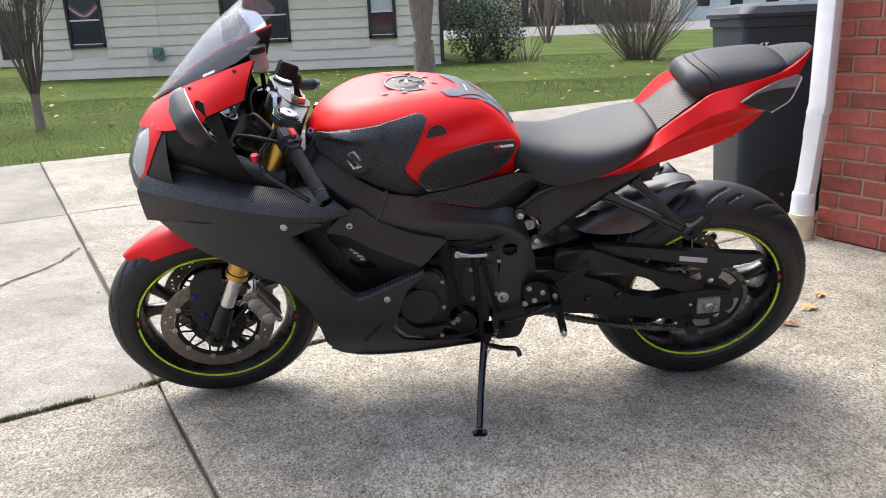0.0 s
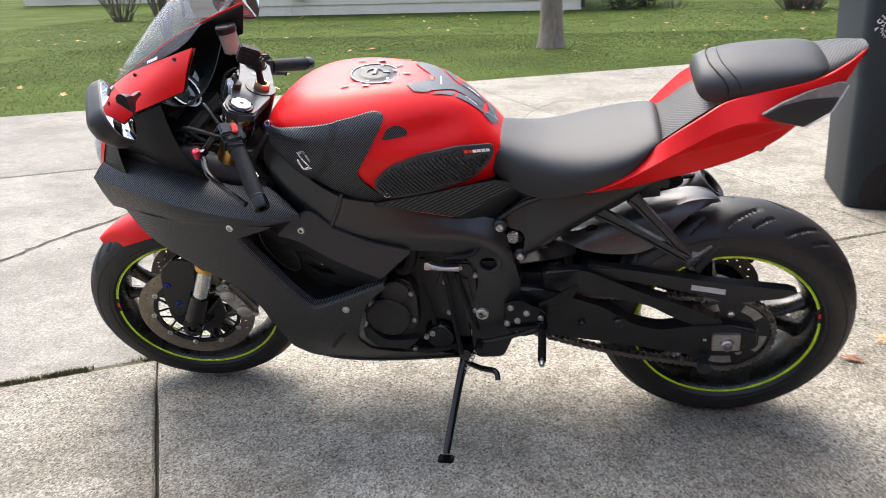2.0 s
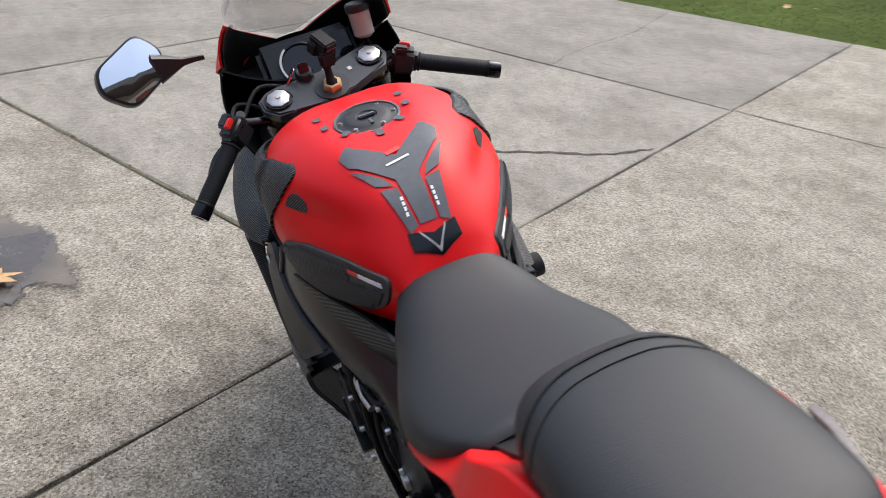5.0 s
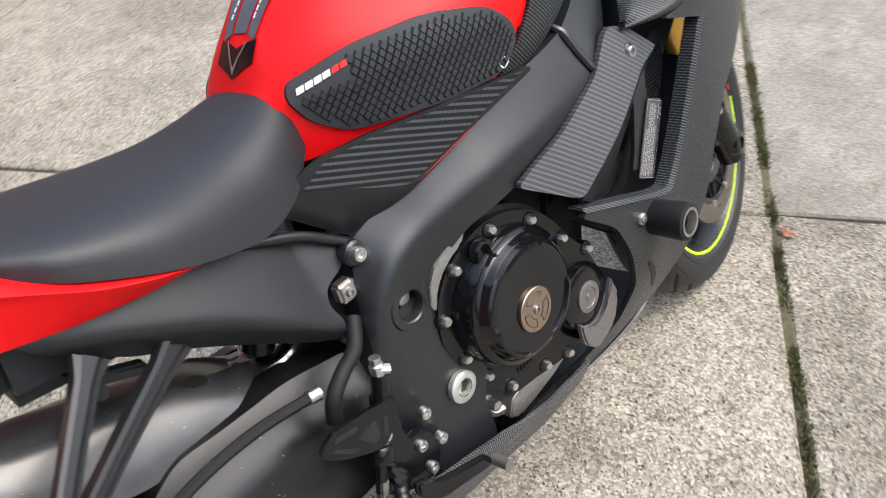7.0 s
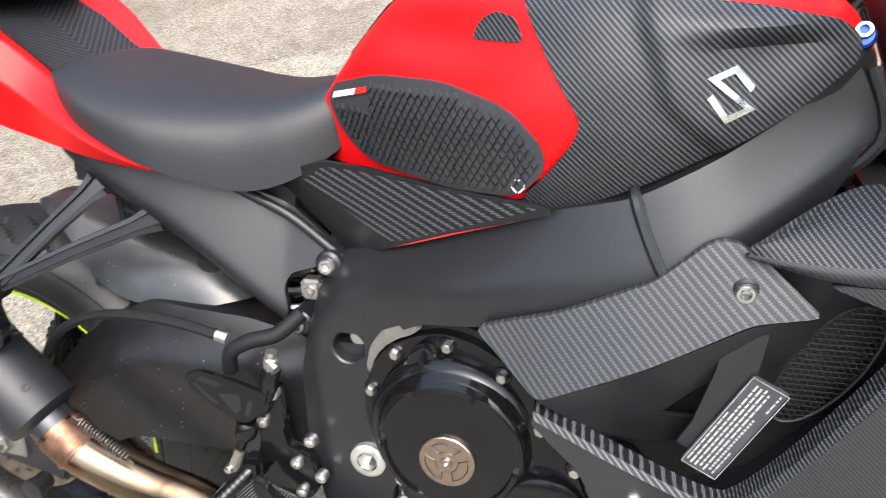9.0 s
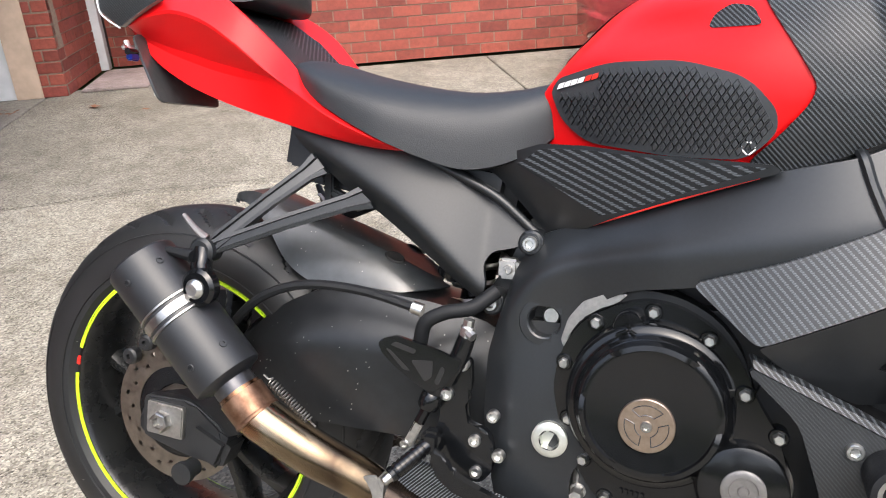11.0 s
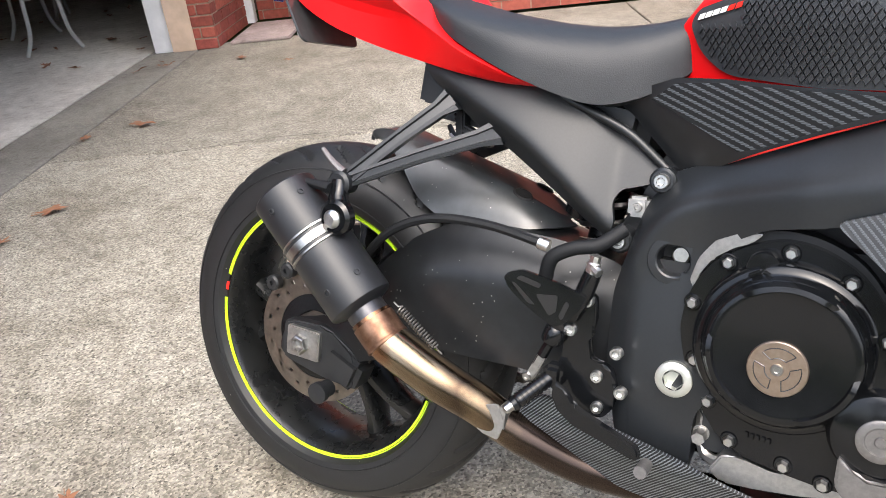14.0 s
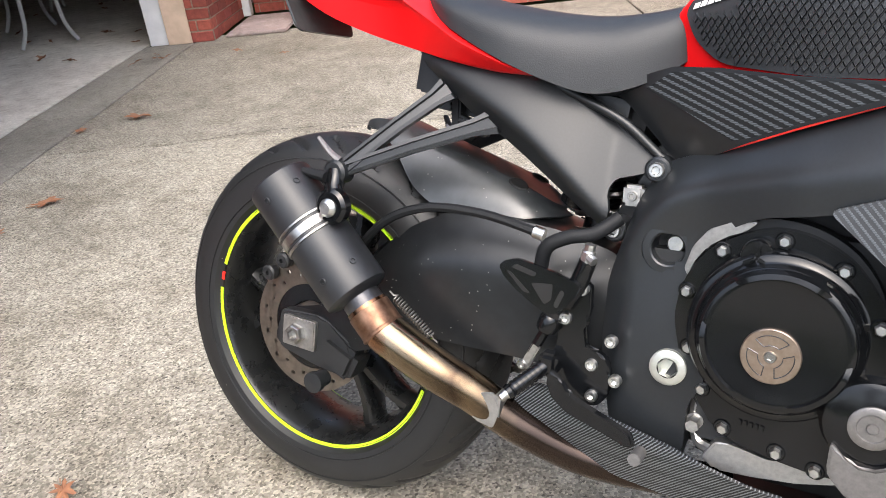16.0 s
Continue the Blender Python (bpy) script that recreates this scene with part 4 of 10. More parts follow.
for i in range(61):
    x = 0.568 - (0.568 - 0.198) * i / 60
    back = [(-a[0], *a[1:]) for a in SEAT]
    steps.append(oval_ring(x, *[table([(r[0], r[k]) for r in back], -x) for k in (1, 2, 3, 4)], n=30, sharp=4.2))
loft(bm, steps)
part("rider_seat", bm, VINYL, bike, "black vinyl rider seat")

bm = B()
PILL = [(0.140, 0.046, 0.952, 0.948, 0.938), (0.135, 0.068, 0.966, 0.960, 0.926), (0.118, 0.085, 0.976, 0.968, 0.918), (0.09, 0.094, 0.983, 0.974, 0.919), (0.05, 0.099, 0.989, 0.980, 0.931), (-0.02, 0.097, 0.994, 0.985, 0.951), (-0.075, 0.089, 0.995, 0.987, 0.966), (-0.098, 0.077, 0.991, 0.985, 0.973), (-0.110, 0.060, 0.985, 0.981, 0.977)]
steps = []
for i in range(49):
    x = 0.140 - 0.250 * i / 48
    back = [(-a[0], *a[1:]) for a in PILL]
    steps.append(oval_ring(x, *[table([(r[0], r[k]) for r in back], -x) for k in (1, 2, 3, 4)], n=24, sharp=3.6))
loft(bm, steps)
pillion = part("pillion_seat", bm, VINYL, bike, "black vinyl pillion pad with piping")
back = [(-a[0], *a[1:]) for a in PILL]
for x0, r in ((0.116, 0.0017), (0.094, 0.0009)):
    bm, line = B(), []
    for k in range(1, 24):
        x = x0 - 0.034 * abs(math.cos(math.pi * k / 24)) ** 1.6
        line.append(Vector(oval_ring(x, *[table([(q[0], q[c]) for q in back], -x) for c in (1, 2, 3, 4)], n=24, sharp=3.6)[k]) + Vector((0, 0, 0.0004)))
    tube(bm, line, r, 6)
    part("piping", bm, GRIP, pillion)

bm = B()
# the cowl's cuts, from front to rear: lower edge, lower crease, upper crease, upper edge (each half-width and height)
TAIL = [(0.376, 0.126, 0.727, 0.1385, 0.729, 0.140, 0.730, 0.136, 0.731), (0.33, 0.132, 0.730, 0.150, 0.743, 0.153, 0.747, 0.145, 0.751), (0.28, 0.132, 0.738, 0.150, 0.763, 0.153, 0.768, 0.137, 0.776), (0.24, 0.129, 0.746, 0.146, 0.785, 0.149, 0.791, 0.121, 0.802), (0.215, 0.126, 0.752, 0.141, 0.799, 0.145, 0.805, 0.110, 0.824), (0.185, 0.122, 0.759, 0.131, 0.813, 0.143, 0.823, 0.116, 0.856), (0.14, 0.118, 0.770, 0.114, 0.820, 0.148, 0.856, 0.126, 0.897), (0.092, 0.114, 0.784, 0.106, 0.828, 0.146, 0.884, 0.113, 0.926), (0.040, 0.110, 0.803, 0.101, 0.841, 0.143, 0.898, 0.104, 0.939), (-0.017, 0.102, 0.833, 0.096, 0.858, 0.131, 0.892, 0.101, 0.952), (-0.06, 0.091, 0.868, 0.092, 0.876, 0.115, 0.885, 0.096, 0.961), (-0.10, 0.070, 0.900, 0.072, 0.904, 0.098, 0.909, 0.084, 0.973), (-0.13, 0.05, 0.932, 0.052, 0.935, 0.076, 0.940, 0.067, 0.984), (-0.158, 0.03, 0.968, 0.031, 0.970, 0.05, 0.975, 0.046, 0.995), (-0.182, 0.012, 0.996, 0.013, 0.997, 0.022, 0.999, 0.02, 1.003)]
steps = []
for i in range(61):
    x = 0.376 - (0.376 + 0.182) * i / 60
    dip = table([(-0.182, 0.006), (-0.06, 0.012), (0.0, 0.024), (0.20, 0.026), (0.26, 0.006), (0.376, 0.002)], x)
    back = [(-a[0], *a[1:]) for a in TAIL]
    yb, zb, yl, zl, ym, zm, yt, zt = (table([(r[0], r[k]) for r in back], -x) for k in range(1, 9))
    e = lambda p, q, f: (x, p[0] + (q[0] - p[0]) * f, p[1] + (q[1] - p[1]) * f)
    b_, l_, m_, t_ = (yb, zb), (yl, zl), (ym, zm), (yt, zt)
    half = [(x, 0, zt - dip - 0.006), (x, yt * 0.60, zt - dip), (x, yt * 0.80, zt - dip * 0.55), (x, yt - 0.003, zt), (x, yt + 0.001, zt - 0.001), e(m_, t_, 0.12), e(m_, t_, 0.04), e(m_, l_, 0.04), e(m_, l_, 0.12), e(l_, m_, 0.10), e(l_, b_, 0.15), e(b_, l_, 0.20), (x, yb - 0.001, zb + 0.001), (x, yb - 0.006, zb), (x, 0, zb + 0.006)]
    steps.append(half + [(p[0], -p[1], p[2]) for p in reversed(half[1:-1])])
loft(bm, steps)
tail = part("tail_cowl", bm, RED, bike, "satin red tail cowl with crisp creases", smooth=12)
bm = B()
HUMP = [(0.240, 0.098, 0.810, 0.808), (0.205, 0.086, 0.828, 0.825), (0.18, 0.084, 0.846, 0.842), (0.14, 0.086, 0.881, 0.876), (0.095, 0.080, 0.910, 0.906), (0.02, 0.072, 0.928, 0.925)]
loft(bm, [[(x, y * math.cos(a), ze + (zc - ze) * math.sin(a)) for a in (math.pi * k / 10 for k in range(11))] + [(x, -y, ze - 0.012), (x, y, ze - 0.012)] for x, y, ze, zc in HUMP])
part("tail_top_cover", bm, CARBON_TOP, tail, "carbon film cover between the seats")
bm = B()
loft(bm, [[(x, y * math.cos(a), ze + (zc - ze) * math.sin(a)) for a in (math.pi * k / 8 for k in range(9))] + [(x, -y, ze - 0.015), (x, y, ze - 0.015)] for x, y, ze, zc in ((-0.05, 0.084, 0.958, 0.976), (-0.10, 0.076, 0.974, 0.988), (-0.145, 0.055, 0.990, 0.998), (-0.182, 0.021, 1.002, 1.006))])
part("tail_end_cover", bm, CARBON_TOP, tail, "carbon film cover at the tail's end")
for s in (1, -1):
    bm = B()
    on_tail = lambda x, z: table([(-0.15, 0.093), (-0.138, 0.100), (-0.11, 0.107), (-0.062, 0.122), (-0.014, 0.138), (0.03, 0.147)], x) - 0.36 * max(0, z - 0.905) + 0.001
    panel(bm, rounded([(-0.141, 0.953), (-0.125, 0.9565), (-0.072, 0.949), (-0.014, 0.934), (0.026, 0.915), (-0.008, 0.900), (-0.062, 0.880), (-0.111, 0.905)], 0.005, 3), on_tail, 0.006, 0.012, 0.003, s)
    lamp = part("tail_light", bm, LENS_GREY, tail, "grey tail light lens half covered by carbon film")
    bm = B()
    panel(bm, rounded([(-0.124, 0.931), (-0.060, 0.9345), (-0.014, 0.930), (0.024, 0.9145), (-0.008, 0.9015), (-0.062, 0.8815), (-0.110, 0.906)], 0.004, 3), lambda x, z: on_tail(x, z) + 0.0012, 0.0012, 0.012, 0, s)
    part("lens_film", bm, CARBON_FINE, lamp, "dark carbon film")
    bm = B()
    tube(bm, [(x, s * (on_tail(x, z) + 0.0006), z - 0.0008) for x, z in ((-0.062, 0.880), (-0.090, 0.892), (-0.111, 0.905), (-0.128, 0.930), (-0.140, 0.951))], 0.0014, 6)
    part("lens_edge", bm, LABEL_PALE, lamp, "pale lens edge")
    # side cover over the rear frame
    bm = B()
    def sub(x, z):
        """A crease runs along the lower edge: below it the cover turns in, above it the face leans back."""
        edge = (z - table([(0.20, 0.748), (0.25, 0.724), (0.30, 0.698), (0.36, 0.662), (0.42, 0.614), (0.48, 0.560)], x)) * 0.80
        return table([(0.2, 0.114), (0.3, 0.128), (0.42, 0.132), (0.5, 0.122), (0.56, 0.114)], x) - 1.0 * soft(-edge, 0.003) - 0.42 * soft(edge, 0.003)
    panel(bm, rounded([(0.200, 0.762), (0.25, 0.748), (0.31, 0.738), (0.366, 0.730), (0.398, 0.724), (0.431, 0.709), (0.483, 0.684), (0.520, 0.655), (0.546, 0.632), (0.530, 0.619), (0.509, 0.612), (0.489, 0.608), (0.480, 0.592), (0.487, 0.566), (0.479, 0.545), (0.452, 0.560), (0.408, 0.592), (0.333, 0.645), (0.281, 0.675), (0.245, 0.707), (0.215, 0.735)], 0.008, 3), sub, 0.006, 0.0052, 0.003, s)
    part("rear_side_cover", bm, PLASTIC, bike, "black plastic side cover over the rear frame", smooth=24)
    for bx, bz, by in ((0.539, 0.623, 0.1150), (0.493, 0.543, 0.1130)):
        bm = B()
        lathe(bm, [(0.016, -0.03), (0.016, 0.0), (0.013, 0.003)], (bx, s * (by - 0.004), bz), (0, s, 0), 16)
        boss = part("mount_boss", bm, FRAME_BLACK, bike)
        bm = B()
        bolt_mesh(bm, (bx, s * by, bz), (0, s, 0), 0.0095, 0.006)
        part("bolt", bm, ZINC, boss)
    bm = B()
    tube(bm, [(0.40, s * 0.098, 0.716), (0.44, s * 0.100, 0.700), (0.49, s * 0.100, 0.676), (0.53, s * 0.098, 0.644), (0.556, s * 0.098, 0.622)], 0.0060, 10)
    part("subframe_rail", bm, MATTE, bike)
    bm = B()
    plate(bm, rounded([(0.56, 0.66), (0.575, 0.62), (0.55, 0.60), (0.52, 0.54), (0.50, 0.53), (0.475, 0.545), (0.51, 0.60), (0.53, 0.65)], 0.008, 2), s * 0.062, s * 0.080, 0.003)
    part("frame_bracket", bm, FRAME_BLACK, bike)
    bm = B()
    box(bm, (0.512, s * 0.101, 0.588), (0.026, 0.02, 0.026), 0.004)
    bolt_mesh(bm, (0.512, s * 0.112, 0.588), (0, s, 0), 0.006, 0.004)
    part("frame_plug", bm, ALLOY, bike)
# underside between the side covers
bm = B()
box(bm, (0.34, 0, 0.70), (0.34, 0.16, 0.09), 0.02, Matrix.Rotation(radians(9), 4, "Y"))
part("under_seat_tray", bm, PLASTIC, bike)

# ---- frame ----
FRAME = [(0.520, 0.585), (0.545, 0.632), (0.60, 0.652), (0.69, 0.684), (0.80, 0.727), (0.875, 0.746), (0.94, 0.778), (0.994, 0.808), (1.05, 0.847), (1.068, 0.80), (1.035, 0.735), (0.98, 0.693), (0.905, 0.653), (0.80, 0.618), (0.724, 0.600), (0.665, 0.588), (0.622, 0.562), (0.597, 0.524), (0.590, 0.480), (0.602, 0.446), (0.622, 0.425), (0.628, 0.385), (0.610, 0.352), (0.612, 0.30), (0.602, 0.248), (0.536, 0.248), (0.512, 0.31), (0.492, 0.40), (0.494, 0.48)]
for s in (1, -1):
    bm = B()
    panel(bm, rounded(FRAME, 0.014, 3), frame_y, 0.045, 0.0105, 0.006, s)
    bmesh.ops.delete(bm, geom=[f for f in bm.faces if math.hypot(f.calc_center_median().x - 0.566, f.calc_center_median().z - 0.534) < 0.0235], context="FACES")
    spar = part("frame_spar", bm, FRAME_BLACK, bike, "satin black cast frame spar")
    bm = B()
    hole_y = frame_y(0.566, 0.534)
    lathe(bm, [(0.033, -0.004), (0.030, 0.0012), (0.0215, 0.0016), (0.0195, 0.0), (0.0190, -0.036), (0.0, -0.036)], (0.566, s * hole_y, 0.534), (0, s, 0), 36, caps=False)
    part("frame_hole", bm, FRAME_BLACK, spar)
    if s < 0:
        bm = B()
        lathe(bm, [(0.011, 0), (0.011, 0.012), (0.009, 0.014), (0.005, 0.014)], (0.571, s * (hole_y - 0.030), 0.538), (0, s, 0), 18)
        part("bolt", bm, ZINC, spar)
    # weld seam across the spar
    bm = B()
    tube(bm, [(x, s * (frame_y(x, z) + d), z) for x, z, d in ((0.872, 0.752, -0.012), (0.876, 0.743, 0.0), (0.885, 0.718, 0.001), (0.897, 0.692, 0.001), (0.906, 0.676, 0.0), (0.912, 0.655, -0.008))], [0.0045, 0.006, 0.0055, 0.0055, 0.006, 0.005], 8)
    part("weld_seam", bm, FRAME_BLACK, spar)
    # swingarm pivot
    bm = B()
    k = 1.0 if s < 0 else 0.72
    lathe(bm, [(0.022 * k, -0.004), (0.022 * k, 0.004), (0.019 * k, 0.006), (0.0125 * k, 0.006)], (0.584, s * 0.150, 0.394), (0, s, 0), 28, caps=False)
    lathe(bm, [(0.0125 * k, 0.006), (0.012 * k, -0.003), (0.0, -0.003)], (0.584, s * 0.150, 0.394), (0, s, 0), 6, caps=False)
    part("pivot_nut", bm, STEEL_PALE, spar, "pale steel pivot nut with a hexagon socket")
bm = B()
box(bm, (0.56, 0, 0.40), (0.09, 0.24, 0.30), 0.02)
box(bm, (0.74, 0, 0.68), (0.28, 0.20, 0.10), 0.02)
part("inner_frame", bm, ENGINE_DULL, bike)


# ---- fairing ----
def strip(bm, rows, thick=0.004):
    """A skin over rows of points, given a thickness inwards (towards the middle plane)."""
    vs = [[bm.verts.new(p) for p in r] for r in rows]
    for a, b in zip(vs, vs[1:]):
        for k in range(len(a) - 1):
            bm.faces.new((a[k], a[k + 1], b[k + 1], b[k]))
    bmesh.ops.recalc_face_normals(bm, faces=bm.faces)
    bmesh.ops.solidify(bm, geom=list(bm.faces), thickness=thick)
    return bm


def between(a, b, n, bow=(0, 0, 0)):
    """n + 1 points from a to b, bowed out in the middle."""
    a, b, w = Vector(a), Vector(b), Vector(bow)
    return [a.lerp(b, k / n) + w * math.sin(math.pi * k / n) for k in range(n + 1)]


MAIN = [(1.49, 0.66), (1.383, 0.622), (1.28, 0.59), (1.145, 0.536), (1.09, 0.47), (1.068, 0.38), (1.062, 0.30), (1.035, 0.235), (0.983, 0.200), (0.79, 0.212), (0.66, 0.226), (0.70, 0.250), (0.80, 0.272), (0.862, 0.30), (0.882, 0.36), (0.862, 0.43), (0.84, 0.49), (0.79, 0.533), (0.80, 0.540), (0.88, 0.506), (0.955, 0.474), (0.985, 0.482), (1.035, 0.545), (1.112, 0.668), (1.02, 0.700), (1.115, 0.704), (1.26, 0.699), (1.416, 0.675)]
CREASE = [(1.475, 0.150, 0.762), (1.36, 0.197, 0.755), (1.25, 0.230, 0.742), (1.12, 0.2505, 0.727), (1.03, 0.244, 0.715), (0.966, 0.224, 0.713)]
INNER = [(1.44, 0.095, 0.800), (1.373, 0.105, 0.802), (1.25, 0.150, 0.780), (1.13, 0.166, 0.757), (1.048, 0.172, 0.757), (0.968, 0.216, 0.7165)]
SEAM = [(1.49, 0.098, 0.652), (1.40, 0.152, 0.672), (1.26, 0.2215, 0.692), (1.12, 0.2495, 0.703), (1.03, 0.2440, 0.702), (0.964, 0.218, 0.708)]
for s in (1, -1):
    flip = lambda pts: [(p[0], s * p[1], p[2]) for p in pts]
    bm = B()
    panel(bm, rounded(MAIN, 0.012, 2), fair_y, 0.006, 0.028, 0.004, s)
    side = part("side_fairing", bm, CARBON_FINE, bike, "matte carbon film side fairing")
    # rolled edge round the vent
    bm = B()
    edge = [(0.795, 0.5365), (0.88, 0.504), (0.955, 0.473), (0.985, 0.481), (1.035, 0.545), (1.112, 0.668)]
    pts = spline([(x, s * (fair_y(x, z) + 0.0), z) for x, z in edge], 5)
    strip(bm, [[p, p + Vector((-0.002, -s * 0.004, 0.006)), p + Vector((-0.004, -s * 0.022, 0.008))] for p in pts], 0.003)
    part("vent_edge", bm, CARBON, side, "carbon film vent edge")
    # ledge and upper side
    crease, inner, seam = (spline(flip(q), 6) for q in (CREASE, INNER, SEAM))
    bm = B()
    strip(bm, [between(a, b, 5, (0, s * 0.006, 0.006)) for a, b in zip(crease, inner)])
    part("upper_fairing_ledge", bm, CARBON, bike, "carbon film upper fairing ledge")
    bm = B()
    strip(bm, [between(a, b, 4, (0, s * 0.003, 0)) for a, b in zip(seam, crease)])
    upper = part("upper_fairing", bm, CARBON_FINE, bike, "matte black upper side fairing")
    for x, z in ((1.118, 0.6985), (1.395, 0.697)):
        bm = B()
        bolt_mesh(bm, (x, s * (fair_y(x, z) + (0.001 if x < 1.2 else -0.0)), z), (0.3 if x > 1.2 else 0, s, 0), 0.0085, 0.004)
        part("bolt", bm, ZINC, upper)
    bm = B()
    bolt_mesh(bm, (0.889, s * (fair_y(0.889, 0.475) + 0.001), 0.474), (0, s, 0), 0.0085, 0.004)
    part("bolt", bm, ZINC, side)
    # dark inner fairing, bowed outwards, from the ledge up to the red cowl
    bm = B()
    wall = spline(flip([(1.45, 0.090, 0.798), (1.36, 0.112, 0.800), (1.26, 0.152, 0.780), (1.185, 0.162, 0.766)]), 5)
    roof = spline(flip([(1.43, 0.088, 0.888), (1.36, 0.150, 0.908), (1.29, 0.178, 0.938), (1.238, 0.180, 0.958)]), 5)
    strip(bm, [between(a, b, 6, (0, s * 0.026, 0)) for a, b in zip(wall, roof)], 0.003)
    part("inner_fairing", bm, GRIP, bike, "black inner fairing below the red cowl")
    # air duct running back from the nose inside the cowl
    bm = B()
    loft(bm, [[(x, s * (y + w * math.cos(a)), z + h * math.sin(a)) for a in (2 * math.pi * k / 16 for k in range(16))] for x, y, z, w, h in ((1.47, 0.055, 0.800, 0.040, 0.040), (1.40, 0.078, 0.812, 0.044, 0.046), (1.33, 0.098, 0.806, 0.042, 0.048), (1.26, 0.110, 0.790, 0.038, 0.044), (1.19, 0.112, 0.765, 0.036, 0.040), (1.12, 0.108, 0.740, 0.034, 0.038))])
    part("air_duct", bm, ENGINE_DULL, bike, "black air duct inside the cowl")
    bm = B()
    strip(bm, [between(p, (p[0], p[1] * 0.66, p[2] - 0.065), 3, (0, 0, -0.01)) for p in inner], 0.003)
    part("inner_cowl", bm, MATTE, bike)
    # slit near the belly, its shade painted as a near-black skin on the fairing
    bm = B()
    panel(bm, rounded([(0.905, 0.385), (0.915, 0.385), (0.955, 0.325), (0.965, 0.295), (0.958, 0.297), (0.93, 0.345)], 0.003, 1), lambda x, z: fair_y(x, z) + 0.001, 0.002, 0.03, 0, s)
    part("fairing_slit", bm, RECESS_SHADE, side)
    # infill panel between frame and vent
    bm = B()
    fill = lambda x, z: table([(0.72, 0.203), (0.76, 0.220), (0.80, 0.236), (0.87, 0.242), (0.95, 0.236), (1.03, 0.224)], x) - 0.32 * max(0, z - table([(0.73, 0.575), (0.797, 0.558), (0.90, 0.612), (0.975, 0.655), (1.03, 0.662)], x))
    panel(bm, rounded([(0.730, 0.608), (0.816, 0.641), (0.895, 0.680), (0.938, 0.716), (0.955, 0.719), (0.982, 0.704), (1.028, 0.662), (0.975, 0.655), (0.90, 0.612), (0.797, 0.558)], 0.010, 3), fill, 0.006, 0.018, 0.004, s)
    infill = part("infill_panel", bm, CARBON_INFILL if s < 0 else CARBON_FINE, bike, "carbon film infill panel beside the engine")
    bm = B()
    low = lambda x, z: fill(x, 0.5) - 0.40 * max(0, 0.565 + (x - 0.797) * 0.50 - z)
    panel(bm, rounded([(0.797, 0.5565), (0.90, 0.610), (0.975, 0.653), (1.028, 0.659), (1.022, 0.632), (1.006, 0.606), (0.972, 0.612), (0.935, 0.578), (0.905, 0.545), (0.955, 0.535), (0.985, 0.56), (0.952, 0.510), (0.895, 0.503), (0.835, 0.528)], 0.006, 2), low, 0.005, 0.018, 0.003, s)
    part("infill_lower", bm, MATTE, infill)
    if s < 0:
        bm = B()
        panel(bm, rounded([(0.953, 0.622), (0.989, 0.646), (0.984, 0.608), (0.936, 0.522), (0.922, 0.528), (0.934, 0.550), (0.950, 0.604)], 0.004, 2), lambda x, z: 0.2255, 0.004, 0.02, 0.002, s)
        part("infill_leg", bm, PLASTIC, infill)
    bm = B()
    lathe(bm, [(0.012, -0.02), (0.012, 0.006), (0.010, 0.008)], (0.967, s * 0.2165, 0.679), (0, s, 0), 20)
    part("mount_rubber", bm, PLASTIC, infill)
    bm = B()
    bolt_mesh(bm, (0.967, s * 0.2245, 0.679), (0, s, 0), 0.0085, 0.004)
    part("bolt", bm, ZINC, infill)
    # inner duct and radiator guard behind the vent
    bm = B()
    panel(bm, rounded([(0.80, 0.54), (0.955, 0.482), (1.02, 0.545), (1.10, 0.600), (1.17, 0.655), (1.15, 0.700), (1.02, 0.70), (0.93, 0.70), (0.86, 0.62)], 0.01, 2), lambda x, z: 0.178, 0.004, 0.03, 0.003, s)
    part("inner_duct", bm, MATTE, bike)
    bm = B()
    # a fine diamond mesh in an oval, its long axis along the duct
    la_, wa_ = Vector((0.5, 0.866)), Vector((0.866, -0.5))
    for d in (1, -1):
        way = (la_ * 0.5 + wa_ * 0.866 * d).normalized()
        side_way = Vector((-way[1], way[0]))
        for a in range(-16, 17):
            run = []
            for k in range(-60, 61):
                q = side_way * a * 0.0052 + way * k * 0.0015
                if (q.dot(la_) / 0.066) ** 2 + (q.dot(wa_) / 0.026) ** 2 < 1:
                    run.append(q)
            if len(run) > 2:
                ends = [(1.04 + q[0], s * (0.1975 + 0.0005 * d), 0.605 + q[1]) for q in (run[0], run[-1])]
                tube(bm, ends, 0.0008, 4, smooth=False)
    ring_pts = [Vector((1.04, 0.605)) + la_ * 0.067 * math.cos(q) + wa_ * 0.027 * math.sin(q) for q in (2 * math.pi * k / 32 for k in range(33))]
    tube(bm, [(p[0], s * 0.1975, p[1]) for p in ring_pts], 0.0016, 6)
    tagged(part("radiator_guard", bm, PLASTIC, bike, "black mesh radiator guard"), kind="stuff")
    # dark duct floor between the flank and the fairing
    bm = B()
    strip(bm, [between((x, s * 0.150, z), (x + 0.01, s * (fair_y(x, z) - 0.006), z - 0.02), 3) for x, z in ((0.86, 0.47), (0.93, 0.445), (0.99, 0.47), (1.05, 0.54), (1.11, 0.62))], 0.003)
    part("duct_floor", bm, MATTE, bike)
    # radiator flank, the shade behind the vent painted into its near-black colour
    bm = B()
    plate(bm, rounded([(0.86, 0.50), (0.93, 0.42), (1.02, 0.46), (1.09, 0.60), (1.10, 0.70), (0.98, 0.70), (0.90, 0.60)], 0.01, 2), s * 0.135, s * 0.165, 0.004)
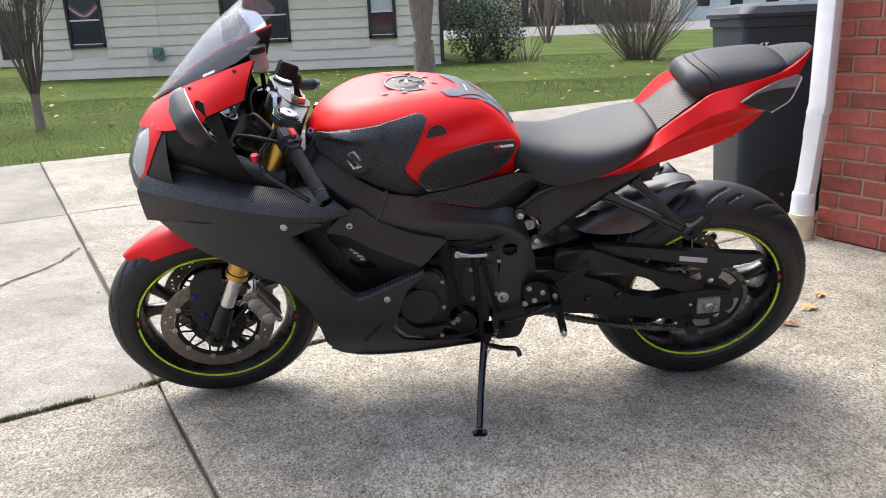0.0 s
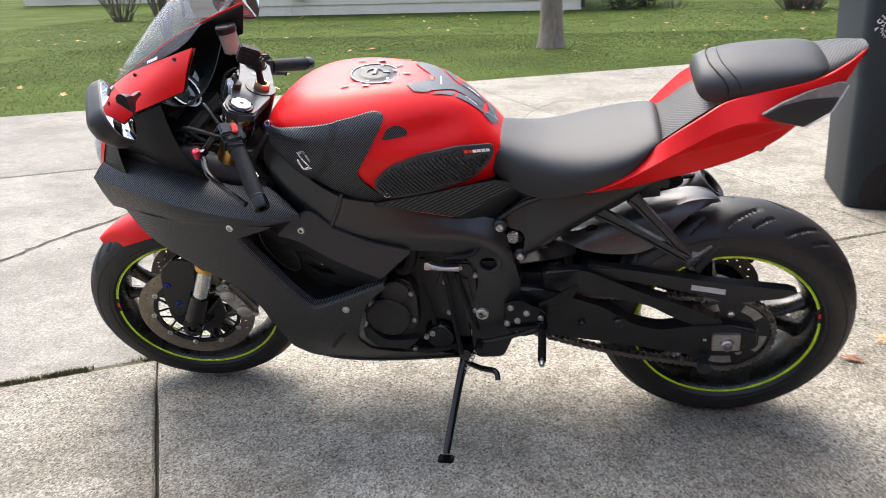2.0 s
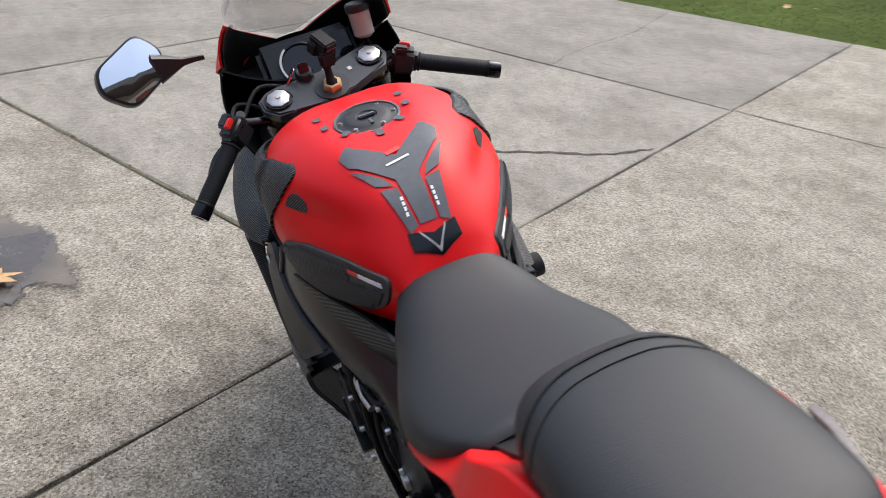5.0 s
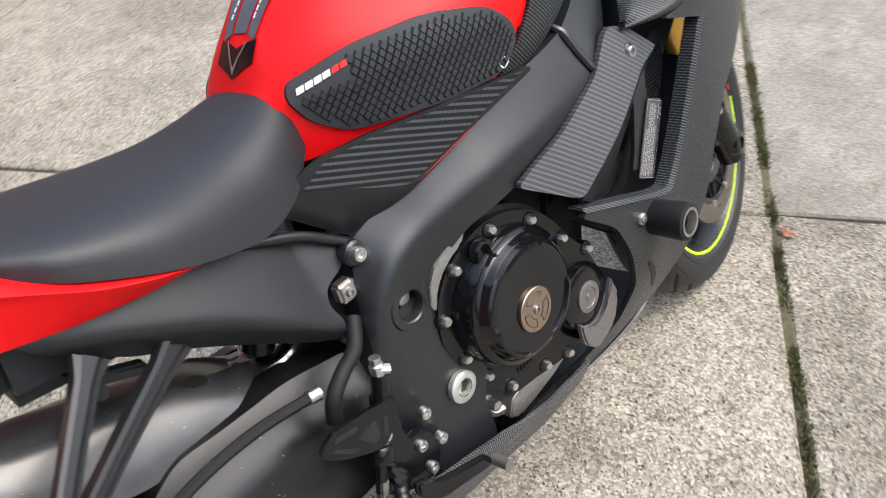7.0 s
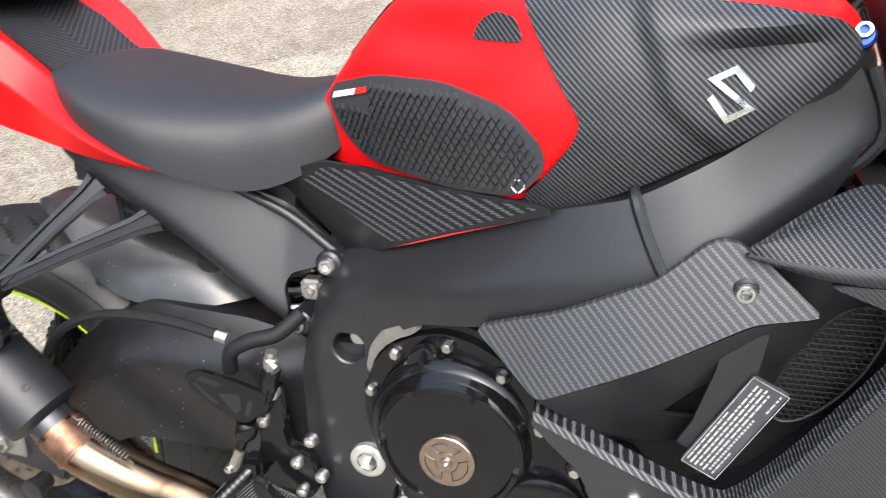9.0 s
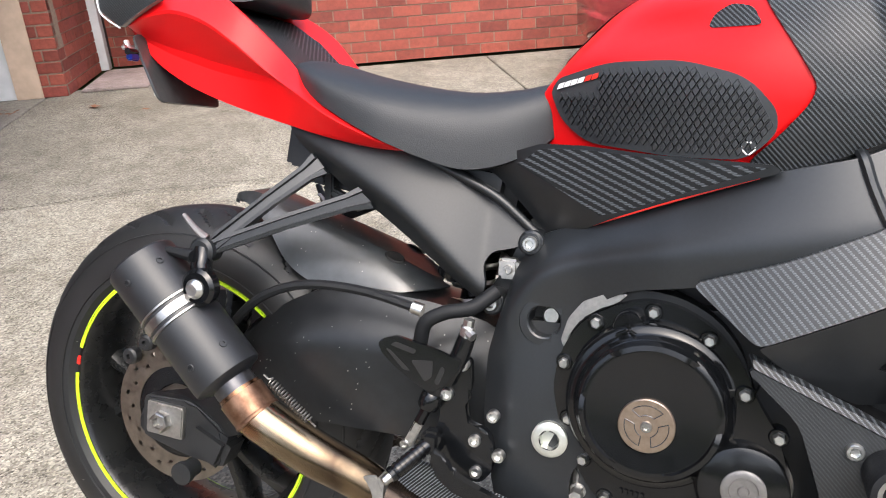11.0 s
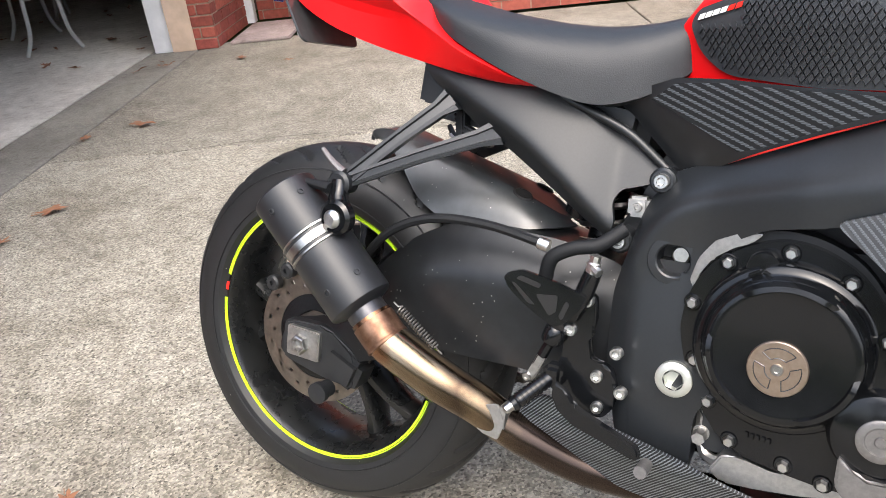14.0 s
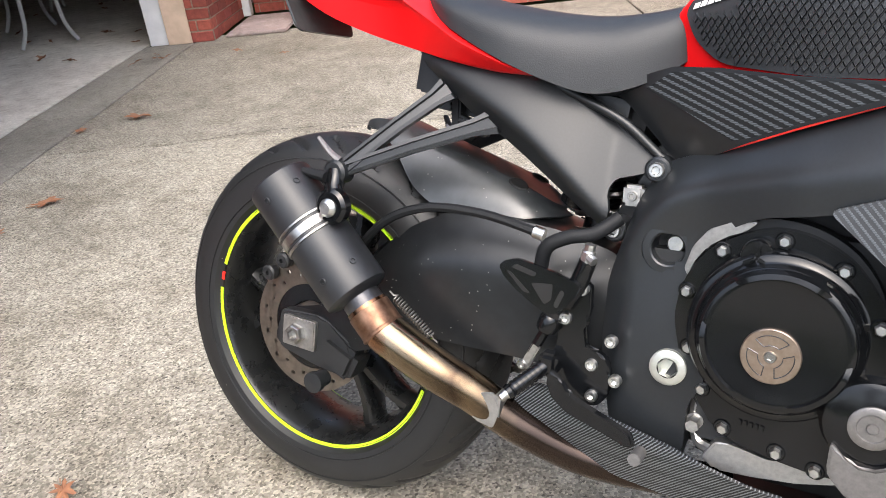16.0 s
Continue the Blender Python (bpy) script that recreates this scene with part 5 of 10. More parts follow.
    part("radiator_flank", bm, RECESS_SHADE, bike)
    # frame slider
    if s < 0:
        bm = B()
        lathe(bm, [(0.024, -0.075), (0.026, -0.02), (0.027, 0.0), (0.0255, 0.006), (0.019, 0.008), (0.017, 0.0), (0.013, -0.012), (0.0, -0.012)], (0.921, s * 0.292, 0.457), (0, s, 0), 28, caps=False)
        slider = part("frame_slider", bm, GRIP, bike, "black frame slider with a bare metal end")
        bm = B()
        lathe(bm, [(0.0195, 0.0065), (0.0205, 0.0085), (0.0165, 0.0085), (0.0150, -0.004)], (0.921, s * 0.292, 0.457), (0, s, 0), 28, caps=False)
        part("slider_ring", bm, STEEL, slider)
# rating label on the right infill: dark plate with rows of pale bars
bm = B()
la = lambda x, z: 0.2290
panel(bm, rounded([(0.980, 0.607), (1.010, 0.592), (0.957, 0.496), (0.927, 0.513)], 0.003, 2), la, 0.001, 0.02, 0, -1)
plaque = part("rating_label", bm, LABELGREY, bike, "small black label with rows of pale print")
bm = B()
o, ex, ez = Vector((0.9285, 0.5125)), Vector((0.0515, 0.0925)), Vector((0.0295, -0.0160))
for r, (a0, a1, h, w0, w1) in enumerate(((0.05, 0.62, 0.050, 0.03, 0.09), (0.03, 0.97, 0.058, 0.03, 0.10), (0.03, 0.95, 0.058, 0.03, 0.09), (0.05, 0.96, 0.058, 0.03, 0.11), (0.03, 0.93, 0.058, 0.03, 0.09), (0.06, 0.70, 0.062, 0.022, 0.03), (0.04, 0.30, 0.050, 0.03, 0.08), (0.78, 0.97, 0.050, 0.03, 0.06))):
    t0, v0 = a0, 0.06 + 0.125 * (r if r < 7 else 6)
    while t0 < a1 - 0.02:
        w = min(rnd.uniform(w0, w1), a1 - t0)
        q = [o + ex * t + ez * v for t, v in ((t0, v0), (t0 + w, v0), (t0 + w, v0 + h), (t0, v0 + h))]
        bm.faces.new([bm.verts.new((p[0], -(la(p[0], p[1]) + 0.0012), p[1])) for p in q])
        t0 += w + 0.012
# a thin pale frame line round the print
for a, b in (((0.0, 0.0), (1.0, 0.0)), ((1.0, 0.0), (1.0, 1.0)), ((1.0, 1.0), (0.0, 1.0)), ((0.0, 1.0), (0.0, 0.0))):
    p, q = (o + ex * k[0] + ez * k[1] for k in (a, b))
    n = Vector((-(q - p).y, (q - p).x)).normalized() * 0.0003
    bm.faces.new([bm.verts.new((c[0], -(la(0, 0) + 0.0012), c[1])) for c in (p - n, q - n, q + n, p + n)])
part("label_print", bm, mat_grain("pale_grey_label_print", (0.30, 0.30, 0.29), (0.40, 0.40, 0.39), 60, (0.5, 0.65)), plaque)
# grey print bars on the left inner duct
bm = B()
for k in range(5):
    x0, z0 = 0.985 - 0.008 * k, 0.600 - 0.010 * k
    w = (0.030, 0.024, 0.034, 0.028, 0.020)[k]
    bm.faces.new([bm.verts.new(p) for p in ((x0, 0.184, z0), (x0 - w * 0.62, 0.184, z0 - w * 0.10), (x0 - w * 0.62, 0.184, z0 - w * 0.10 - 0.006), (x0, 0.184, z0 - 0.006))])
part("duct_print", bm, ALLOY, bike)

# belly
bm = B()
rows = []
for i in range(13):
    x = 0.62 + 0.44 * i / 12
    w = fair_y(x, 0.225)
    z0 = 0.215 + 0.03 * max(0, (x - 0.98) / 0.08)
    rows.append([(x, w * math.cos(a), z0 - 0.022 * math.sin(a)) for a in (math.pi * k / 12 for k in range(13))])
strip(bm, rows, 0.004)
part("belly_pan", bm, MATTE, bike)
bm = B()
bel = lambda x, z: 0.155 + 0.035 * min(1, max(0, (x - 0.4) / 0.3)) - 0.55 * max(0, 0.295 - z)
panel(bm, rounded([(0.378, 0.292), (0.420, 0.337), (0.497, 0.322), (0.596, 0.306), (0.682, 0.284), (0.80, 0.272), (0.80, 0.215), (0.66, 0.216), (0.534, 0.222), (0.425, 0.249)], 0.008, 2), bel, 0.005, 0.02, 0.003, -1)
part("belly_side_panel", bm, CARBON_BELLY, bike, "carbon film belly panel by the exhaust")

# ---- nose, screen and mirrors ----
bm, rows = B(), []
for i in range(15):
    t = i / 14
    x = 1.536 - 0.156 * t
    w = table([(0, 0.006), (0.15, 0.058), (0.45, 0.112), (0.8, 0.150), (1, 0.165)], t)
    zt = table([(0, 0.775), (0.3, 0.858), (0.6, 0.915), (0.85, 0.950), (1, 0.958)], t)
    zb = table([(0, 0.700), (0.4, 0.672), (1, 0.668)], t)
    rows.append([(x, w * math.sin(a) ** 0.8 * (1 if k <= 12 else 1), zb + (zt - zb) * (1 - math.cos(a)) / 2) for k, a in enumerate(math.pi * k / 24 for k in range(25))])
both = [r + [(p[0], -p[1], p[2]) for p in reversed(r[1:-1])] for r in rows]
loft(bm, both, caps=False)
for f in list(bm.faces):
    c = f.calc_center_median()
    if c.x < 1.41 and c.z > 0.80 and abs(c.y) < 0.12:
        bm.faces.remove(f)
part("nose_cowl", bm, CARBON_FINE, bike, "matte black carbon film nose cowl")
for s in (1, -1):
    def nose_y(x, z):
        t = min(1, max(0, (1.536 - x) / 0.156))
        w = table([(0, 0.006), (0.15, 0.058), (0.45, 0.112), (0.8, 0.150), (1, 0.165)], t)
        zt = table([(0, 0.775), (0.3, 0.858), (0.6, 0.915), (0.85, 0.950), (1, 0.958)], t)
        zb = table([(0, 0.700), (0.4, 0.672), (1, 0.668)], t)
        c = min(1, max(-1, 1 - 2 * (z - zb) / (zt - zb)))
        return w * max(0.0, math.sin(math.acos(c))) ** 0.8
    bm = B()
    panel(bm, rounded([(1.500, 0.80), (1.470, 0.872), (1.430, 0.900), (1.425, 0.875), (1.455, 0.80), (1.480, 0.77)], 0.008, 3), lambda x, z: nose_y(x, z) + 0.004, 0.003, 0.012, 0.002, s)
    part("headlight_lens", bm, CLEAR, bike, "clear grooved headlight lens")
    bm = B()
    panel(bm, rounded([(1.425, 0.905), (1.395, 0.935), (1.375, 0.925), (1.405, 0.875), (1.455, 0.785), (1.475, 0.765), (1.46, 0.80), (1.43, 0.87)], 0.005, 2), lambda x, z: nose_y(x, z) + 0.003, 0.003, 0.012, 0.002, s)
    part("nose_trim", bm, RED, bike, "satin red nose trim")
    up = spline([(p[0], s * p[1], p[2]) for p in ((1.428, 0.03, 0.938), (1.335, 0.095, 0.995), (1.24, 0.128, 1.035), (1.150, 0.146, 1.068))], 6)
    dn = spline([(p[0], s * p[1], p[2]) for p in ((1.47, 0.05, 0.888), (1.365, 0.160, 0.915), (1.277, 0.186, 0.951), (1.178, 0.176, 0.987))], 6)
    bm = B()
    strip(bm, [between(a, b, 5, (0, s * 0.006, 0.004)) for a, b in zip(dn, up)], 0.004)
    red = part("upper_cowl", bm, RED, bike, "satin red upper cowl beside the screen")
    bm = B()
    strip(bm, [[q - Vector((0.003, s * 0.007, 0.004)) for q in between(a, b, 5, (0, s * 0.006, 0.004))] for a, b in zip(dn, up)], 0.002)
    part("cowl_liner", bm, MATTE, red, "black inner face of the cowl")
    for k in (8, 15):
        bm = B()
        p = up[k].lerp(dn[k], 0.15)
        bolt_mesh(bm, p + Vector((0, s * 0.003, 0.003)), (0, s * 0.7, 0.5), 0.004, 0.003)
        part("screw", bm, PLASTIC, red)
# black tray below the screen, from cowl to cowl
bm = B()
edge_pts = [p for p in spline([(1.47, 0.05, 0.888), (1.365, 0.160, 0.915), (1.277, 0.186, 0.951), (1.165, 0.172, 0.998)], 6) if p.x > 1.235]
strip(bm, [[(p.x, p.y * 0.94 * f, p.z - 0.008 - 0.065 * (1 - f * f)) for f in (1.0, 0.75, 0.5, 0.25, 0.0, -0.25, -0.5, -0.75, -1.0)] for p in edge_pts], 0.003)
part("dash_tray", bm, MATTE, bike, "black tray below the screen")
bm, rows = B(), []
for i in range(13):
    t = i / 12
    xe, ye, ze = (table([(0, a), (0.35, b), (0.7, c), (0.9, d), (1, e)], t) for a, b, c, d, e in ((1.43, 1.335, 1.24, 1.165, 1.13), (0.012, 0.093, 0.126, 0.142, 0.125), (0.940, 0.996, 1.036, 1.075, 1.108)))
    xc, zc = table([(0, 1.435), (0.35, 1.355), (0.7, 1.265), (1, 1.180)], t), table([(0, 0.942), (0.35, 1.022), (0.7, 1.108), (1, 1.172)], t)
    rows.append([(xe + (xc - xe) * math.sin(a) ** 1.2, ye * math.cos(a), ze + (zc - ze) * math.sin(a) ** 1.1) for a in (math.pi * k / 16 for k in range(17))])
strip(bm, rows, 0.003)
screen = part("windscreen", bm, SCREEN, bike, "smoke-tinted clear windscreen")
for s in (1, -1):
    bm = B()
    for k in range(2):
        for c in range(5):
            x0, z0 = 1.272 - 0.006 * k - 0.0062 * c, 1.026 - 0.0075 * k + 0.0026 * c
            y0 = 0.121 + 0.002 * k + 0.0014 * c
            bm.faces.new([bm.verts.new((x0 - a * 0.0048, s * (y0 + a * 0.0011 - b * 0.005 + 0.004), z0 + a * 0.002 + b * 0.0046)) for a, b in ((0, 0), (1, 0), (1, 1), (0, 1))])
    tagged(part("screen_print", bm, WHITE, screen), kind="stuff")

for s in (1, -1):
    c = Vector((1.235, s * 0.328, 1.014))
    turn = Matrix.Translation(c) @ Matrix.Rotation(radians(s * 17), 4, "Z") @ Matrix.Rotation(radians(23), 4, "Y") @ Matrix.Rotation(radians(s * -28), 4, "X")
    ring = rounded([(-0.062, 0.042), (0.045, 0.055), (0.076, 0.020), (0.056, -0.042), (-0.030, -0.050), (-0.070, -0.014)], 0.022, 4)
    bm = B()
    loft(bm, [[(x, s * p[0] * k, p[1] * k) for p in ring] for x, k in ((0.0, 0.96), (0.002, 1.0), (0.018, 1.03), (0.034, 0.92), (0.046, 0.66), (0.049, 0.62), (0.050, 0.2))])
    bm.transform(turn)
    housing = part("mirror", bm, PLASTIC, bike, "black mirror housing")
    bm = B()
    # slightly convex glass
    rows = [[(-0.0015 - (1 - f * f) * 0.0022, s * p[0] * 0.93 * f, p[1] * 0.92 * f) for p in ring] for f in (1.0, 0.85, 0.7, 0.55, 0.4, 0.25, 0.1)]
    loft(bm, [[(0.001, q[1], q[2]) for q in rows[0]]] + rows)
    bm.transform(turn)
    part("mirror_glass", bm, MIRROR, housing, "silvered mirror glass")
    for q in (-0.012, 0.016):
        bm = B()
        tube(bm, [turn @ Vector((0.0295, s * (q + 0.030), 0.046)), turn @ Vector((0.0415, s * (q + 0.012), 0.030)), turn @ Vector((0.0495, s * q, 0.012))], 0.0022, 6)
        part("housing_ridge", bm, PLASTIC, housing)
    bm = B()
    loft(bm, [[(x + dx * w, s * y, z + dz * h) for dx, dz in ((-1, -0.8), (-1, 0.8), (-0.4, 1), (0.4, 1), (1, 0.8), (1, -0.8), (0.4, -1), (-0.4, -1))] for x, y, z, w, h in ((1.248, 0.290, 1.002, 0.012, 0.030), (1.252, 0.262, 1.001, 0.010, 0.019), (1.258, 0.238, 0.998, 0.006, 0.008), (1.263, 0.214, 0.995, 0.005, 0.006), (1.266, 0.196, 0.992, 0.004, 0.005))])
    part("mirror_arm", bm, PLASTIC, housing)


# ---- wheels ----
def arc_strip(bm, c, r0, r1, y, a0, a1, s, n=None):
    """A flat ring stretch facing the side s, between two angles in degrees."""
    n = n or max(2, int(abs(a1 - a0) / 3))
    prev = None
    for k in range(n + 1):
        a = radians(a0 + (a1 - a0) * k / n)
        row = [bm.verts.new(c + Vector((r * math.cos(a), s * y, r * math.sin(a)))) for r in (r0, r1)] + [bm.verts.new(c + Vector((r * math.cos(a), s * (y - 0.0015), r * math.sin(a)))) for r in (r1, r0)]
        if prev:
            for i in range(4):
                bm.faces.new((prev[i], prev[(i + 1) % 4], row[(i + 1) % 4], row[i]))
        prev = row
    return bm


def drilled_disc(bm, c, r0, r1, y, thick, n, holes):
    """A brake disc whose face is drilled: cells of the ring left open."""
    rows = 7
    for side in (-1, 1):
        vs = [[bm.verts.new(c + Vector((r * math.cos(a), y + side * thick / 2, r * math.sin(a)))) for r in (r0 + (r1 - r0) * j / rows for j in range(rows + 1))] for a in (2 * math.pi * i / n for i in range(n))]
        for i in range(n):
            for j in range(rows):
                if holes(i, j):
                    continue
                q = (vs[i][j], vs[i][j + 1], vs[(i + 1) % n][j + 1], vs[(i + 1) % n][j])
                bm.faces.new(q if side > 0 else q[::-1])
    lathe(bm, [(r1, y - thick / 2), (r1, y + thick / 2)], c, (0, 1, 0), n, caps=False)
    lathe(bm, [(r0, y + thick / 2), (r0, y - thick / 2)], c, (0, 1, 0), n, caps=False)
    return bm


def tyre_mesh(bm, c, R, width, rim_r, grooves, rear):
    """A tyre turned about y, its tread cut by slanting grooves."""
    n, m, w = 560, 44, width / 2
    rings = []
    for i in range(n):
        a = 2 * math.pi * i / n
        ring = []
        for k in range(m + 1):
            b = math.pi * k / m
            r = rim_r + 0.003 + (R - rim_r - 0.003) * math.sin(b) ** 0.70
            y = -w * math.cos(b) * (0.93 + 0.07 * math.sin(b) ** 0.3)
            q = abs(y) / w
            if 0.12 < q < 0.80:
                ph = (a * grooves / (2 * math.pi) + (0.5 if y > 0 else 0.0) + (q - 0.12) * (0.95 if rear else 0.8)) % 1.0
                fade = min(1.0, (q - 0.12) / 0.06, (0.80 - q) / 0.06)
                main = max(0.0, 1 - abs(ph - 0.06) / 0.06)
                minor = max(0.0, 1 - abs(ph - 0.49) / 0.05) if 0.35 < q < 0.72 else 0.0
                r -= 0.0055 * fade * min(1.0, 1.8 * max(main, minor))
            ring.append(bm.verts.new(c + Vector((r * math.cos(a), y, r * math.sin(a)))))
        inner = [bm.verts.new(c + Vector(((rim_r - 0.006) * math.cos(a), yy, (rim_r - 0.006) * math.sin(a)))) for yy in (w * 0.8, -w * 0.8)]
        rings.append(ring + inner)
    for i in range(n):
        a, b = rings[i], rings[(i + 1) % n]
        for k in range(len(a)):
            j = (k + 1) % len(a)
            bm.faces.new((a[k], b[k], b[j], a[j]))
    return bm


def wheel(name, c, half, R, width, grooves, spoke0, marks, m, rear):
    bm = B()
    h = half
    lathe(bm, [(0.2120, -h), (0.2255, -h), (0.2265, -h + 0.004), (0.221, -h + 0.008), (0.2165, -h + 0.016), (0.209, -h + 0.024), (0.200, -h * 0.25), (0.200, h * 0.25), (0.209, h - 0.024), (0.2165, h - 0.016), (0.221, h - 0.008), (0.2265, h - 0.004), (0.2255, h), (0.2120, h), (0.206, h - 0.008), (0.196, h * 0.35), (0.192, 0), (0.196, -h * 0.35), (0.206, -h + 0.008), (0.2120, -h)], c, (0, 1, 0), 72, caps=False)
    legs = []
    for k in range(3):
        a0 = radians(spoke0 + 120 * k)
        for d in (-1, 1):
            rows = []
            for t in range(7):
                u = t / 6
                r = 0.038 + 0.162 * u
                a = a0 + d * (0.10 - 0.02 * u + 0.16 * u * u)
                hw = 0.020 - 0.006 * u + 0.008 * max(0, u - 0.8) / 0.2
                th = h * (0.60 - 0.26 * u)
                rad, tan = Vector((math.cos(a), 0, math.sin(a))), Vector((-math.sin(a), 0, math.cos(a)))
                rows.append([c + rad * r + tan * hw * math.cos(q) + Vector((0, th * math.sin(q), 0)) for q in (2 * math.pi * j / 10 for j in range(10))])
            legs.append(rows)
    bm.transform(m)
    rim = part(name, bm, RIM, bike, "gloss black three-spoke wheel")
    for k in range(0, 6, 2):
        bm = B()
        loft(bm, legs[k])
        loft(bm, legs[k + 1])
        bm.transform(m)
        part("spoke", bm, RIM, rim)
    bm = B()
    lathe(bm, [(0.0, -h * 0.8), (0.040, -h * 0.8), (0.046, -h * 0.7), (0.046, h * 0.7), (0.040, h * 0.8), (0.0, h * 0.8)], c, (0, 1, 0), 32, caps=False)
    bm.transform(m)
    part("hub", bm, RIM, rim)
    bm = B()
    tyre_mesh(bm, c, R, width, 0.2225, grooves, rear)
    bm.transform(m)
    part("tyre", bm, TYRE, rim, "worn black sport tyre", smooth=30)
    for rr in (0.2355, 0.2225 + (R - 0.2225) * 0.58):
        q = ((rr - 0.2255) / (R - 0.2255)) ** (1 / 0.70)
        y = width / 2 * math.sqrt(max(0.0, 1 - q * q)) * (0.93 + 0.07 * q**0.3)
        for s in (1, -1):
            bm = B()
            lathe(bm, [(rr - 0.0022, y - 0.0025), (rr - 0.0008, y + 0.0014), (rr + 0.0008, y + 0.0012), (rr + 0.0022, y - 0.0035)], c, (0, s, 0), 120, caps=False)
            bm.transform(m)
            part("sidewall_ridge", bm, TYRE, rim)
    for s in (1, -1):
        bm = B()
        for a in (marks, marks + 180):
            for r0, r1 in ((0.2128, 0.2160), (0.2172, 0.2212)):
                arc_strip(bm, c, r0, r1, h + 0.0022, a + 6, a + 174, s)
        bm.transform(m)
        part("rim_stripe", bm, LIME, rim, "double lime rim stripe")
        for a in (marks, marks + 180):
            bm = B()
            arc_strip(bm, c, 0.2128, 0.2212, h + 0.0022, a - 2, a + 2, s)
            bm.transform(m)
            part("rim_mark", bm, DECAL_RED, rim)
    return rim


EYE = Matrix.Identity(4)
rear_wheel = wheel("rear_wheel", REAR, 0.0735, 0.312, 0.182, 13, -57, 167, EYE, True)
front_wheel = wheel("front_wheel", FRONT, 0.0475, 0.296, 0.120, 11, 22, 8, STEER, False)

# discs, carriers and calipers in front
front_holes = lambda i, j: j in (2, 4) and (i + (3 if j == 4 else 0)) % 7 == 0 or (j == 3 and (i + 5) % 14 == 0)
for s in (1, -1):
    bm = B()
    drilled_disc(bm, FRONT, 0.118, 0.155, s * 0.066, 0.005, 126, front_holes)
    bm.transform(STEER)
    disc = part("brake_disc", bm, DISC, front_wheel, "drilled steel brake disc", smooth=20)
    bm = B()
    lathe(bm, [(0.045, -0.003), (0.062, -0.003), (0.062, 0.003), (0.045, 0.003)], FRONT + Vector((0, s * 0.062, 0)), (0, 1, 0), 40, caps=False)
    lathe(bm, [(0.058, -0.0025), (0.076, -0.0025), (0.076, 0.0025), (0.058, 0.0025)], FRONT + Vector((0, s * 0.062, 0)), (0, 1, 0), 40, caps=False)
    lathe(bm, [(0.106, -0.0025), (0.117, -0.0025), (0.117, 0.0025), (0.106, 0.0025)], FRONT + Vector((0, s * 0.065, 0)), (0, 1, 0), 60, caps=False)
    for k in range(20):
        a = 2 * math.pi * (k + 0.5) / 20
        d = 0.07 if k % 2 else -0.07
        p, q = Vector((0.074 * math.cos(a - d), s * 0.062, 0.074 * math.sin(a - d))), Vector((0.109 * math.cos(a + d), s * 0.065, 0.109 * math.sin(a + d)))
        tube(bm, [FRONT + p, FRONT + q], 0.0032, 6, smooth=False)
    bm.transform(STEER)
    tagged(part("disc_carrier", bm, ENGINE_BLACK, disc), kind="stuff")
    for k in range(10):
        a = 2 * math.pi * k / 10
        bm = B()
        lathe(bm, [(0.0075, -0.001), (0.0075, 0.004), (0.004, 0.005), (0.004, 0.002)], FRONT + Vector((0.119 * math.cos(a), s * 0.0665, 0.119 * math.sin(a))), (0, s, 0), 12)
        bm.transform(STEER)
        part("disc_button", bm, ZINC, disc)
    # caliper behind the leg
    bm = B()
    m = Matrix.Translation(FRONT + Vector((-0.130, s * 0.072, 0.062))) @ Matrix.Rotation(radians(-62), 4, "Y") @ Matrix.Scale(1.14, 4)
    box(bm, (0, s * 0.020, 0), (0.112, 0.030, 0.050), 0.010)
    box(bm, (0, -s * 0.018, 0), (0.108, 0.026, 0.048), 0.009)
    box(bm, (0.0, 0, -0.022), (0.030, 0.050, 0.012), 0.004)
    box(bm, (0.046, 0, 0.004), (0.018, 0.052, 0.030), 0.004)
    box(bm, (-0.046, 0, 0.004), (0.018, 0.052, 0.030), 0.004)
    for x in (-0.028, 0.028):
        lathe(bm, [(0.017, 0), (0.017, 0.006), (0.013, 0.009), (0.0, 0.009)], (x, s * 0.034, 0.0), (0, s, 0), 20)
    bm.transform(STEER @ m)
    cal = part("caliper", bm, ALLOY, bike, "grey cast radial brake caliper")
    bm = B()
    for k in range(6):
        box(bm, (-0.030 + 0.012 * k, s * 0.0365, 0.012), (0.008, 0.002, 0.013), 0.0008)
    bm.transform(STEER @ m)
    part("raised_bars", bm, FORKCAP, cal)
    for x in (-0.052, 0.052):
        bm = B()
        bolt_mesh(bm, (x, s * 0.030, 0.014), (0, s, 0), 0.007, 0.006)
        bm.transform(STEER @ m)
        part("bolt", bm, ZINC, cal)

